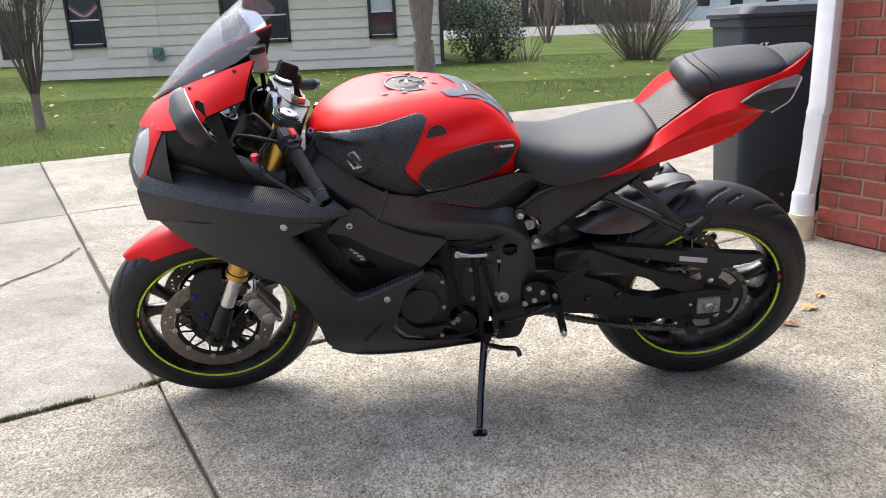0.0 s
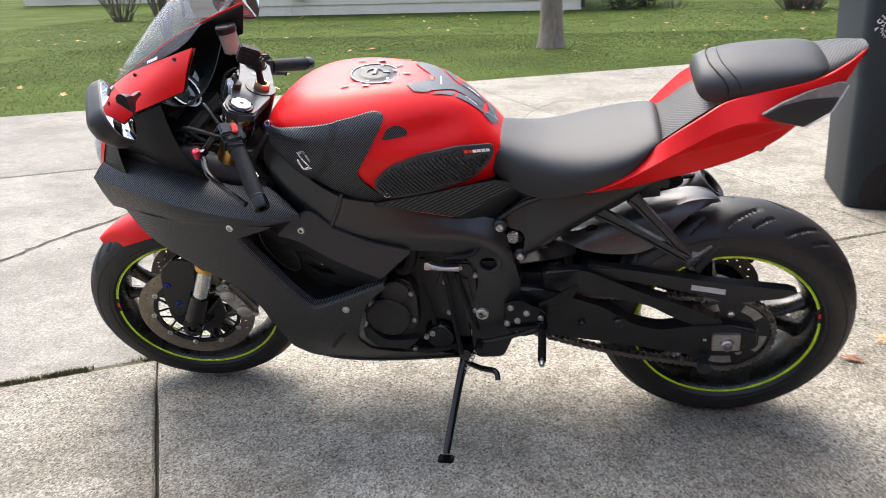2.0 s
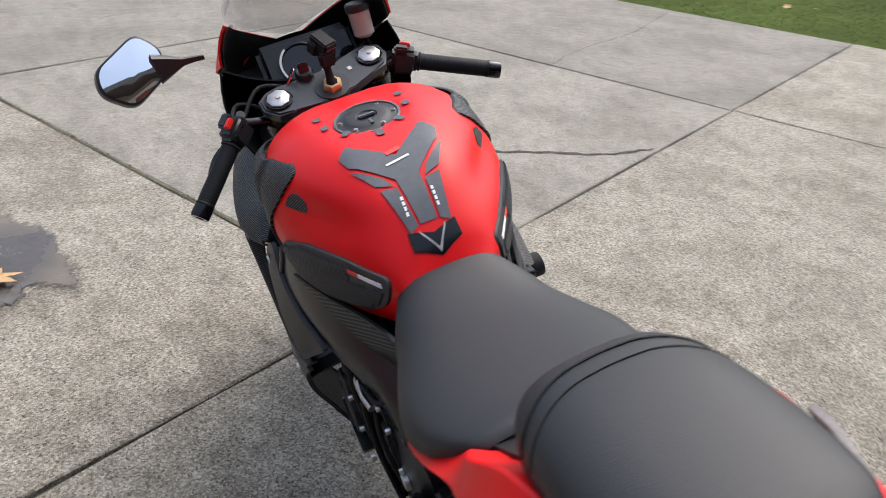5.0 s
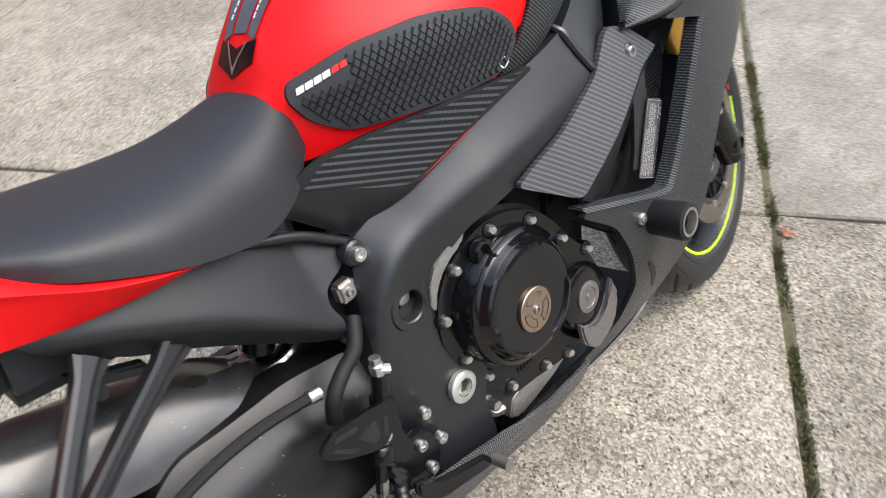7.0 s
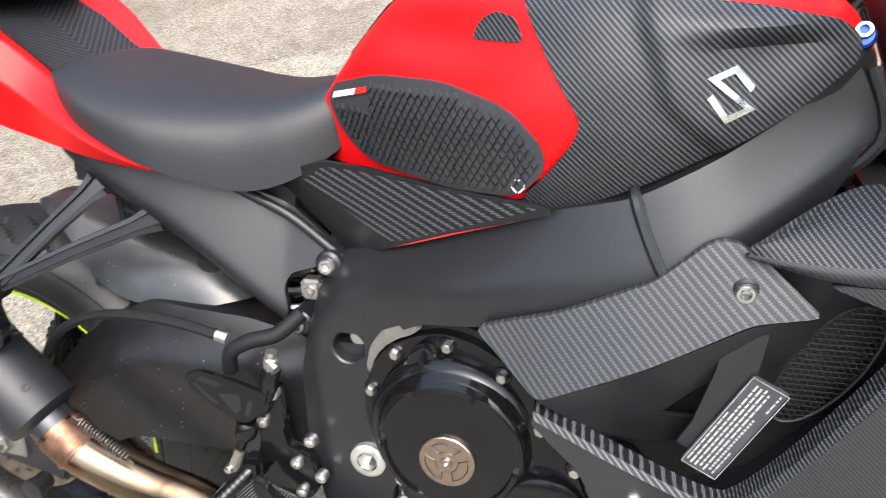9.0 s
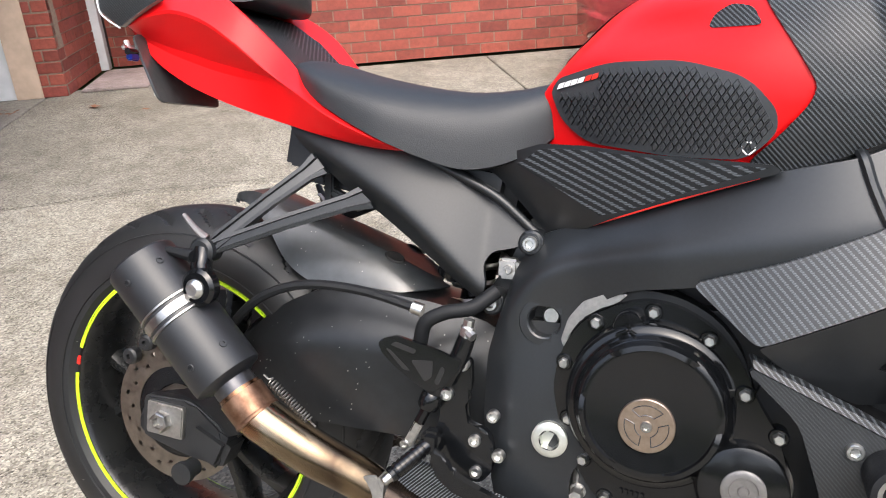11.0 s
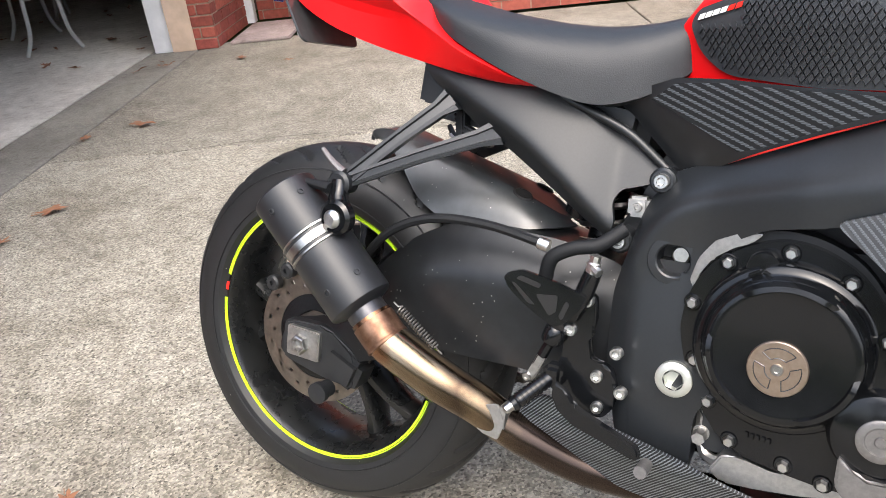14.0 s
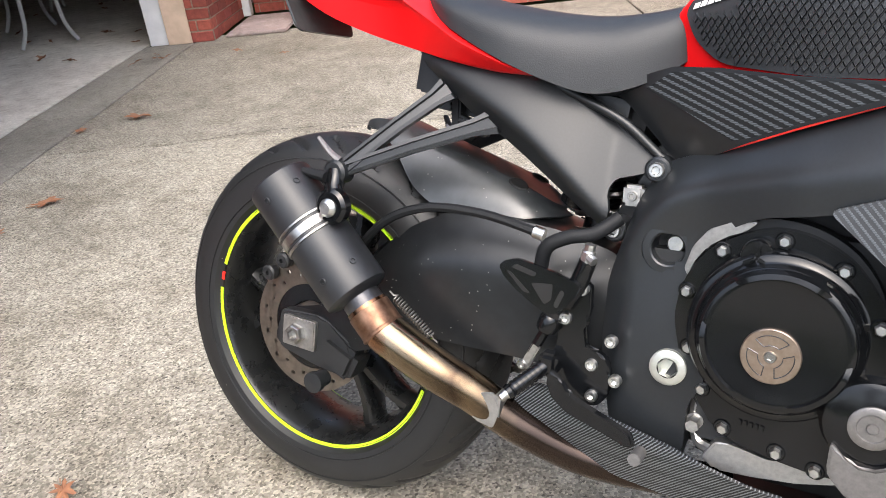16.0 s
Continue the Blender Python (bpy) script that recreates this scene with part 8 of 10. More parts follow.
# brake hose along the swingarm
bm = B()
tube(bm, [(0.075, -0.105, 0.42), (0.159, -0.142, 0.508), (0.233, -0.145, 0.545), (0.32, -0.142, 0.548), (0.400, -0.14, 0.533)], 0.0065, 8)
hose = part("brake_hose", bm, GRIP, bike, "black rubber brake hose")
bm = B()
tube(bm, [(0.398, -0.14, 0.5335), (0.412, -0.14, 0.530)], 0.0085, 10, smooth=False)
part("hose_ferrule", bm, ZINC, hose)
bm = B()
tube(bm, [(0.412, -0.145, 0.490), (0.420, -0.15, 0.518), (0.445, -0.145, 0.533), (0.475, -0.135, 0.540), (0.50, -0.115, 0.56)], 0.0095, 10)
part("reservoir_hose", bm, GRIP, hose)

# right rear set
bm = B()
plate(bm, rounded([(0.463, 0.484), (0.483, 0.480), (0.484, 0.441), (0.477, 0.428), (0.478, 0.394), (0.504, 0.394), (0.516, 0.372), (0.514, 0.336), (0.497, 0.320), (0.478, 0.328), (0.458, 0.334), (0.438, 0.344), (0.426, 0.354), (0.444, 0.394), (0.447, 0.436)], 0.008, 3), -0.155, -0.140, 0.003)
rset = part("foot_control_plate", bm, ENGINE_BLACK, bike, "black right foot control plate")
for x, z, mt in ((0.473, 0.473, ZINC), (0.454, 0.432, ZINC), (0.514, 0.413, ZINC), (0.492, 0.378, ZINC), (0.523, 0.363, ZINC), (0.495, 0.337, ZINC)):
    bm = B()
    bolt_mesh(bm, (x, -0.155, z), (0, -1, 0), 0.0082, 0.006)
    part("bolt", bm, mt, rset)
bm = B()
plate(bm, rounded([(0.366, 0.490), (0.372, 0.498), (0.391, 0.504), (0.407, 0.501), (0.437, 0.495), (0.463, 0.487), (0.478, 0.482), (0.468, 0.464), (0.451, 0.444), (0.437, 0.438), (0.417, 0.448), (0.393, 0.463), (0.375, 0.478)], 0.005, 3), -0.176, -0.170, 0.0018)
heel = part("heel_guard", bm, ENGINE_BLACK, rset, "black pierced heel guard")
# the guard is solid; near-black plates paint the shade of its piercings
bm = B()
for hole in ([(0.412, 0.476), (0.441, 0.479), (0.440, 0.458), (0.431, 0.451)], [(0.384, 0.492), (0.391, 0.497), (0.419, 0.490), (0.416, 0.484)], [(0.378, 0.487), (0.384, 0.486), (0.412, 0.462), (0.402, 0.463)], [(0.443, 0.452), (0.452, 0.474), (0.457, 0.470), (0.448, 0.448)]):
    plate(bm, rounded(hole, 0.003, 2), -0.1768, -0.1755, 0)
part("guard_slot", bm, RECESS_SHADE, heel)
bm = B()
tube(bm, [(0.478, -0.160, 0.510), (0.470, -0.160, 0.485), (0.455, -0.158, 0.45)], [0.011, 0.012, 0.010], 12, smooth=False)
part("brake_cylinder", bm, ENGINE_BLACK, rset)
bm = B()
lathe(bm, [(0.009, 0), (0.009, 0.014), (0.007, 0.016), (0.007, 0.024), (0.0, 0.024)], (0.4765, -0.160, 0.508), (0.15, 0, 1), 8)
tube(bm, [(0.4765, -0.162, 0.518), (0.488, -0.168, 0.512)], 0.006, 8, smooth=False)
part("banjo_bolt", bm, ZINC, rset)
bm = B()
lathe(bm, [(0.013, 0), (0.014, 0.004), (0.014, 0.018), (0.011, 0.022)], (0.432, -0.165, 0.415), (0.35, 0, 1), 14)
tube(bm, [(0.430, -0.165, 0.412), (0.415, -0.165, 0.380)], 0.007, 8, smooth=False)
part("push_rod", bm, ENGINE_BLACK, rset)
bm = B()
plate(bm, rounded([(0.400, 0.360), (0.412, 0.358), (0.428, 0.392), (0.418, 0.398)], 0.003, 2), -0.172, -0.160, 0.002)
bolt_mesh(bm, (0.405, -0.172, 0.364), (0, -1, 0), 0.006, 0.003)
part("rod_clevis", bm, STEEL, rset)
for s, a, b in ((-1, (0.440, -0.165, 0.372), (0.403, -0.212, 0.338)), (1, (0.439, 0.165, 0.372), (0.437, 0.262, 0.350))):
    a, b = Vector(a), Vector(b)
    t = (b - a).normalized()
    ln = (b - a).length
    bm = B()
    prof = [(0.009, 0), (0.010, 0.008)]
    d = 0.012
    while d < ln - 0.012:
        prof += [(0.0102, d), (0.0102, d + 0.004), (0.0090, d + 0.0048), (0.0090, d + 0.006)]
        d += 0.007
    lathe(bm, prof + [(0.0105, ln - 0.006), (0.009, ln)], a, t, 12)
    peg = part("foot_peg", bm, ENGINE_BLACK, bike, "knurled black foot peg")
    bm = B()
    lathe(bm, [(0.007, ln), (0.006, ln + 0.010), (0.0, ln + 0.012)], a, t, 10)
    part("peg_feeler", bm, STEEL, peg)
    bm = B()
    box(bm, a, (0.026, 0.026, 0.030), 0.006)
    part("peg_mount", bm, ENGINE_BLACK, peg)
bm = B()
plate(bm, rounded([(0.448, 0.372), (0.464, 0.362), (0.474, 0.346), (0.490, 0.338), (0.556, 0.314), (0.562, 0.300), (0.552, 0.295), (0.475, 0.322), (0.455, 0.337), (0.445, 0.352)], 0.004, 2), -0.190, -0.178, 0.003)
pedal = part("brake_pedal", bm, ENGINE_BLACK, bike, "black rear brake pedal")
bm = B()
lathe(bm, [(0.008, 0), (0.008, 0.03)], (0.568, -0.180, 0.291), (0, -1, 0.1), 10)
part("pedal_tip", bm, GREY_CAP, pedal)
# left foot control
bm = B()
plate(bm, rounded([(0.53, 0.43), (0.49, 0.44), (0.44, 0.415), (0.425, 0.385), (0.44, 0.35), (0.49, 0.325), (0.525, 0.345)], 0.012, 3), 0.140, 0.155, 0.003)
lset = part("gear_control_plate", bm, ENGINE_BLACK, bike, "black left foot control plate")
for x, z in ((0.515, 0.420), (0.477, 0.405), (0.499, 0.381), (0.443, 0.391), (0.499, 0.338), (0.524, 0.371)):
    bm = B()
    bolt_mesh(bm, (x, 0.155, z), (0, 1, 0), 0.0078, 0.005)
    part("bolt", bm, ZINC, lset)
bm = B()
plate(bm, rounded([(0.45, 0.44), (0.42, 0.46), (0.36, 0.505), (0.355, 0.49), (0.375, 0.455), (0.425, 0.405)], 0.008, 2), 0.158, 0.163, 0.0015)
part("heel_guard", bm, ENGINE_BLACK, lset)
bm = B()
tube(bm, [(0.455, 0.165, 0.365), (0.52, 0.175, 0.345), (0.585, 0.180, 0.330)], 0.006, 8)
lathe(bm, [(0.009, 0), (0.009, 0.035)], (0.590, 0.175, 0.328), (0, 1, 0), 10)
part("gear_lever", bm, ENGINE_BLACK, lset)

# exhaust
AX0, AX1 = Vector((0.024, -0.194, 0.566)), Vector((0.163, -0.194, 0.421))
axd = (AX1 - AX0).normalized()
mlen = (AX1 - AX0).length
bm = B()
lathe(bm, [(0.028, 0.004), (0.034, 0.001), (0.0445, 0.0), (0.0475, 0.003), (0.048, 0.008), (0.048, mlen - 0.008), (0.0475, mlen - 0.003), (0.0445, mlen), (0.036, mlen + 0.002), (0.030, mlen + 0.006)], AX0, axd, 56, caps=False)
muffler = part("muffler", bm, MUFFLER_BLACK, bike, "short matte black muffler")
# shallow outlet, closed by a disc; near-black colour paints its deep shade
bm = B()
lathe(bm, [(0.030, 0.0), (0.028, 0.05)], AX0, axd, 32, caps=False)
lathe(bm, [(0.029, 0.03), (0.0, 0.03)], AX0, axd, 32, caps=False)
part("muffler_outlet", bm, RECESS_SHADE, muffler)
for d, r, hw in ((0.078, 0.0490, 0.0022), (0.0905, 0.0484, 0.0070), (0.103, 0.0490, 0.0022)):
    bm = B()
    lathe(bm, [(r - 0.001, d - hw), (r + 0.0012, d - hw + 0.001), (r + 0.0012, d + hw - 0.001), (r - 0.001, d + hw)], AX0, axd, 56, caps=False)
    part("clamp_band", bm, STEEL, muffler, "bare steel muffler clamp")
side_v = Vector((0, -1, 0))
up_v = axd.cross(side_v).normalized()
if up_v.z < 0:
    up_v = -up_v
for d, ang in ((0.028, 62), (0.166, 62), (0.028, 0), (0.166, 0)):
    bm = B()
    nrm = (side_v * math.cos(radians(ang)) + up_v * math.sin(radians(ang))).normalized()
    bolt_mesh(bm, AX0 + axd * d + nrm * 0.0476, nrm, 0.005, 0.002)
    part("rivet", bm, MUFFLER_BLACK, muffler)
tab = AX0 + axd * 0.090 + up_v * 0.053 + side_v * 0.022
bm = B()
tube(bm, [AX0 + axd * 0.090 + up_v * 0.042 + side_v * 0.022, tab + up_v * 0.010], 0.006, 8, smooth=False)
lathe(bm, [(0.013, -0.004), (0.013, 0.006), (0.008, 0.012), (0.0, 0.012)], tab + up_v * 0.008, side_v, 18)
part("clamp_bolt", bm, ZINC, muffler)
bm = B()
tube(bm, [tab + up_v * 0.012 - side_v * 0.014, Vector((0.118, -0.190, 0.566)), Vector((0.117, -0.182, 0.590))], [0.017, 0.014, 0.013], 12, smooth=False)
lathe(bm, [(0.012, -0.010), (0.024, -0.008), (0.025, 0.006), (0.020, 0.010), (0.0, 0.010)], tab + up_v * 0.010 - side_v * 0.006, side_v, 24)
part("muffler_strap", bm, ENGINE_BLACK, muffler)
bm = B()
tube(bm, [AX1 - axd * 0.01, AX1 + axd * 0.030], 0.0285, 28, smooth=False)
part("pipe_collar", bm, PIPE_DARK, muffler)
bm = B()
tube(bm, [AX1 + axd * 0.02, AX1 + axd * 0.058, (0.241, -0.193, 0.359), (0.291, -0.186, 0.333), (0.338, -0.172, 0.308), (0.40, -0.150, 0.268), (0.50, -0.110, 0.226), (0.66, -0.06, 0.215)], [0.0300, 0.0305, 0.0305, 0.0300, 0.028, 0.027, 0.026, 0.026], 32)
pipe = part("exhaust_pipe", bm, TITAN, bike, "heat-tinted steel exhaust pipe")
bm = B()
plate(bm, rounded([(0.336, 0.306), (0.345, 0.316), (0.375, 0.324), (0.385, 0.300), (0.376, 0.273), (0.350, 0.279), (0.338, 0.292)], 0.004, 2), -0.190, -0.186, 0.001)
plate(bm, [(0.376, 0.296), (0.378, 0.322), (0.386, 0.318), (0.384, 0.290)], -0.189, -0.150, 0)
brk = part("pipe_bracket", bm, ALLOY, pipe, "bare steel pipe bracket with a hole")
# near-black disc on the bracket's face, painting the hole's shade
bm = B()
lathe(bm, [(0.0085, 0), (0.0085, 0.0008), (0, 0.0008)], (0.356, -0.190, 0.302), (0, -1, 0), 20)
part("bracket_hole", bm, RECESS_SHADE, brk)
bm = B()
tube(bm, [AX1 + axd * 0.026, AX1 + axd * 0.060], 0.0315, 28, smooth=False)
lathe(bm, [(0.0315, 0.058), (0.0326, 0.060), (0.0326, 0.063), (0.030, 0.065)], AX1, axd, 28, caps=False)
part("pipe_sleeve", bm, COPPER, pipe, "heat-browned sleeve")
for p, q in (((0.236, -0.212, 0.434), (0.292, -0.212, 0.391)), ((0.183, -0.196, 0.364), (0.243, -0.194, 0.326))):
    p, q = Vector(p), Vector(q)
    d = (q - p).normalized()
    u = d.orthogonal().normalized()
    v = d.cross(u)
    bm = B()
    ln = (q - p).length
    pts = [p - d * 0.012, p - d * 0.004] + [p + d * ln * k / 150 + (u * math.cos(k * 0.68) + v * math.sin(k * 0.68)) * 0.0050 for k in range(151)] + [q + d * 0.004, q + d * 0.012 + v * 0.004]
    tube(bm, pts, 0.0013, 5, steps=1)
    part("pipe_spring", bm, CHAIN, pipe, "dark steel exhaust spring")


# ---- garage, brick house, drain pipe ----
def site(u, v, z=0.0):
    return SITE @ Vector((u, v, z))


def site_box(bm, u0, u1, v0, v1, z0, z1, bevel=0.0):
    k = B()
    box(k, ((u0 + u1) / 2, (v0 + v1) / 2, (z0 + z1) / 2), (u1 - u0, v1 - v0, z1 - z0), bevel)
    k.transform(SITE)
    tmp = bpy.data.meshes.new("tmp")
    k.to_mesh(tmp)
    bm.from_mesh(tmp)
    k.free()
    bpy.data.meshes.remove(tmp)
    return bm


def setting(name, label, category, material, *boxes, bevel=0.0):
    bm = B()
    for b_ in boxes:
        site_box(bm, *b_, bevel)
    return tagged(part(name, bm, material), label, category, kind="structure")


BEIGE = mat_grain("beige_jamb_paint", (0.60, 0.45, 0.33), (0.66, 0.50, 0.38), 12, (0.5, 0.65), big=(6, 0.15))
TAN = mat_grain("tan_door_paint", (0.45, 0.27, 0.10), (0.52, 0.33, 0.14), 10, (0.45, 0.6), big=(4, 0.15))
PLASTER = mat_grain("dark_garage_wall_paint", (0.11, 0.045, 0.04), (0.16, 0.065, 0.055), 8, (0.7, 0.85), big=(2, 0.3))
CEILING = mat_grain("dusty_garage_ceiling", (0.25, 0.22, 0.19), (0.32, 0.29, 0.25), 6, (0.8, 0.9))
ROOF = mat_grain("grey_roof_felt", (0.07, 0.07, 0.07), (0.11, 0.11, 0.11), 12, (0.85, 0.95), bump=0.3)
GFLOOR = mat_concrete("smooth_garage_floor", (0.56, 0.53, 0.475), (0.46, 0.43, 0.385), 0.25)

setting("floor", "smooth grey concrete garage floor", "floor", GFLOOR, (-8.2, -1.985, -0.45, 9.0, -0.06, -0.004))
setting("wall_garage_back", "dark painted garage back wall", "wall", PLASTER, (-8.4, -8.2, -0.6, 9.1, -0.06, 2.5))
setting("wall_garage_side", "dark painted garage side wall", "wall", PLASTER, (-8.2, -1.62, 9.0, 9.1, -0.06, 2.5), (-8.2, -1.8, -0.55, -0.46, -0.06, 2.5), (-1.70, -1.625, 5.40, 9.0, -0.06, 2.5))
setting("ceiling", "dusty garage ceiling", "ceiling", CEILING, (-8.4, -1.62, -0.62, 9.1, 2.5, 2.58))
def gable(name, label, along, a0, a1, e0, e1, z0, rise_):
    """A pitched roof on the site's plan: its ridge runs along u or v from a0 to a1, its eaves stand at e0 and e1."""
    bm = B()
    mid = (e0 + e1) / 2
    cut = [(e0, z0), (mid, z0 + rise_), (e1, z0), (e1, z0 - 0.16), (e0, z0 - 0.16)]
    loft(bm, [[site(a, e, z) if along == "u" else site(e, a, z) for e, z in cut] for a in (a0, a1)])
    return tagged(part(name, bm, ROOF, smooth=10), label, "roof", kind="structure")


# both roofs stay unseen, added high to block sky light from the bike's left
gable("roof", "grey pitched roof over the garage, unseen, blocking sky light", "v", -1.1, 9.6, -8.9, -1.25, 2.76, 1.7)
gable("roof_house", "grey pitched roof over the brick house, unseen, blocking sky light", "u", -0.95, 10.0, 4.30, 12.5, 2.58, 1.9)
setting("lintel", "white timber beam over the garage opening", "beam", WHITEPAINT, (-1.98, -1.66, -0.6, 4.42, 2.3, 2.5))
setting("trim", "white painted garage door jamb", "trim", WHITEPAINT, (-1.935, -1.797, 4.425, 4.50, -0.004, 2.15), (-1.965, -1.86, 0.30, 0.36, -0.004, 2.15), bevel=0.004)
setting("jamb", "beige painted garage door surround", "trim", BEIGE, (-1.795, -1.624, 4.402, 4.55, -0.004, 2.15), bevel=0.004)
pier = brick_wall("wall_pier", "red brick garage pier with pale mortar", (-1.615, 0.30), (-1.615, -0.645), 2.4, 0.32, True, base=0.0)
setting("wall_garage_flank", "red brick garage flank wall", "wall", BRICK, (-8.4, -1.94, -0.645, -0.55, 0.0, 2.5))
brick_wall("wall_house", "long red brick house wall with pale mortar", (9.5, 4.70), (-0.95, 4.70), 2.4, 0.25, False)
brick_wall("wall_corner", "red brick pier beside the garage opening", (-1.465, 4.40), (-1.622, 4.40), 2.4, 0.15, True)
brick_wall("wall_return", "red brick return beside the side door", (-1.465, 5.28), (-1.465, 4.405), 2.4, 0.15, False)
brick_wall("wall_recess", "red brick wall at the back of the door recess", (-0.95, 5.45), (-1.41, 5.45), 2.4, 0.2, False)
setting("wall_reveal", "red brick reveal of the door recess", "wall", BRICK, (-0.948, -0.75, 4.72, 5.45, 0.0, 2.4))
setting("door_1", "tan painted side door in the corner", "door", TAN, (-1.60, -1.49, 5.29, 5.34, 0.02, 2.05), bevel=0.004)
setting("door_frame", "white painted side door frame", "trim", WHITEPAINT, (-1.49, -1.412, 5.31, 5.40, 0.0, 2.1), bevel=0.004)
setting("step", "purplish worn concrete door step", "step", mat_concrete("purple_grey_step", (0.36, 0.29, 0.28), (0.26, 0.21, 0.20), 0.4), (-1.40, -0.96, 4.46, 5.20, 0.0, 0.022), bevel=0.008)

CREAM = mat_grain("yellowed_plastic_drain", (0.55, 0.45, 0.30), (0.66, 0.57, 0.42), 18, (0.45, 0.6), big=(8, 0.2))
bm = B()
p0, k = site(-1.545, -0.635), SITE.to_3x3()
rect = rounded([(-0.031, -0.044), (0.031, -0.044), (0.031, 0.044), (-0.031, 0.044)], 0.008, 2)
# a straight run, a dented joint, and a lower length leaning out to the drain
loft(bm, [[p0 + k @ Vector((q[0] * w + dx, q[1] * w + dv, z)) for q in rect] for z, dx, dv, w in ((2.40, 0.0, 0.0, 1.0), (0.64, 0.0, 0.0, 1.0), (0.60, 0.006, -0.003, 1.04), (0.595, 0.008, -0.004, 0.94), (0.50, 0.012, -0.008, 0.98), (0.49, 0.012, -0.008, 0.92), (0.30, 0.014, -0.020, 0.92), (0.20, 0.015, -0.030, 0.94))])
spout = tagged(part("drain_pipe", bm, WHITEPAINT), "white metal drain pipe running down the brick pier", "drain pipe")
bm = B()
loft(bm, [[p0 + k @ Vector((dx + 0.5 * w * math.cos(a), -0.032 + 0.60 * w * math.sin(a), z)) for a in (2 * math.pi * q / 16 for q in range(16))] for z, w, dx in ((0.225, 0.088, 0.014), (0.20, 0.094, 0.016), (0.19, 0.090, 0.015), (0.15, 0.096, 0.016), (0.12, 0.098, 0.014))])
part("pipe_boot", bm, WHITEPAINT, spout, "dented white pipe boot")
bm = B()
lathe(bm, [(0.056, 0.0), (0.056, 0.10), (0.060, 0.102), (0.060, 0.122), (0.050, 0.125)], p0 + k @ Vector((0.014, -0.032, 0)), (0, 0, 1), 24)
part("pipe_collar", bm, CREAM, spout, "yellowed round drain collar")
for z in (1.75,):
    bm = B()
    box(bm, p0 + Vector((0, 0, z)), (0.070, 0.100, 0.022), 0.003, SITE)
    part("pipe_strap", bm, WHITEPAINT, spout)

# ---- wheeled bin ----
BIN = mat_grain("dark_blue_grey_bin_plastic", (0.018, 0.024, 0.030), (0.027, 0.034, 0.041), 200, (0.46, 0.58), bump=0.15, big=(3, 0.15))
BIN.node_tree.nodes["Principled BSDF"].inputs["Specular IOR Level"].default_value = 0.28
bin_ = thing("wheeled_bin", "dark blue-grey wheeled bin with a white round city mark", "bin", m=pose(-1.22, -2.085, 0, 0, 0, -7))


def bin_ring(z, hx, hy, shift=0.0, r=0.06):
    return [(p[0] + shift, p[1], z) for p in rounded([(-hx, -hy), (hx, -hy), (hx, hy), (-hx, hy)], r, 4)]


bm = B()
loft(bm, [bin_ring(0.0, 0.235, 0.265, 0.0), bin_ring(0.02, 0.248, 0.277, 0.0), bin_ring(0.60, 0.268, 0.305), bin_ring(0.62, 0.273, 0.312), bin_ring(0.98, 0.288, 0.340), bin_ring(0.985, 0.302, 0.352), bin_ring(1.03, 0.305, 0.355)])
part("bin_body", bm, BIN, bin_)
bm = B()
loft(bm, [bin_ring(1.032, 0.320, 0.368, 0.0, 0.05), bin_ring(1.050, 0.322, 0.370, 0.0, 0.05), bin_ring(1.085, 0.300, 0.345, 0.0, 0.08), bin_ring(1.105, 0.20, 0.24, 0.0, 0.1)])
part("bin_lid", bm, BIN, bin_)
bm = B()
tube(bm, [(-0.325, -0.24, 1.02), (-0.375, -0.22, 1.03), (-0.375, 0.22, 1.03), (-0.325, 0.24, 1.02)], 0.016, 10)
part("bin_handle", bm, BIN, bin_)
for s in (1, -1):
    bm = B()
    lathe(bm, [(0.078, -0.03), (0.098, -0.028), (0.104, -0.015), (0.104, 0.015), (0.098, 0.028), (0.078, 0.03), (0.074, 0.018)], (0.02, s * 0.262, 0.105), (0, s, 0), 36)
    w = part("bin_wheel", bm, TYRE, bin_, "black plastic bin wheel")
    bm = B()
    for q in range(6):
        a = math.pi / 3 * q
        box(bm, (0.02 + 0.043 * math.cos(a), s * 0.280, 0.105 + 0.043 * math.sin(a)), (0.066, 0.012, 0.014), 0.004, Matrix.Rotation(-a, 4, "Y"))
    lathe(bm, [(0.020, 0.0), (0.020, 0.026), (0.011, 0.03)], (0.02, s * 0.264, 0.105), (0, s, 0), 16)
    part("wheel_hub", bm, ENGINE_DULL, w)
    bm = B()
    bolt_mesh(bm, (0.02, s * 0.293, 0.105), (0, s, 0), 0.009, 0.006)
    part("axle_end", bm, ALLOY, w)
    # near-black plate behind the wheel, painting the shade of the recess it sits in
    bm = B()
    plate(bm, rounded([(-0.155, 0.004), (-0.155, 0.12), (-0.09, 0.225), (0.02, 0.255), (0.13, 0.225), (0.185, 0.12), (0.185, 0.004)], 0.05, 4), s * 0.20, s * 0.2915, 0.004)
    part("wheel_recess", bm, RECESS_SHADE, bin_)


def text_mesh(body, size, bold=0.0):
    c = bpy.data.curves.new("letters", "FONT")
    c.body, c.size, c.align_x, c.align_y, c.extrude, c.offset = body, size, "CENTER", "CENTER", 0.0004, bold
    o = bpy.data.objects.new("letters", c)
    dg = bpy.context.evaluated_depsgraph_get()
    me = bpy.data.meshes.new_from_object(o.evaluated_get(dg))
    bpy.data.objects.remove(o)
    return me


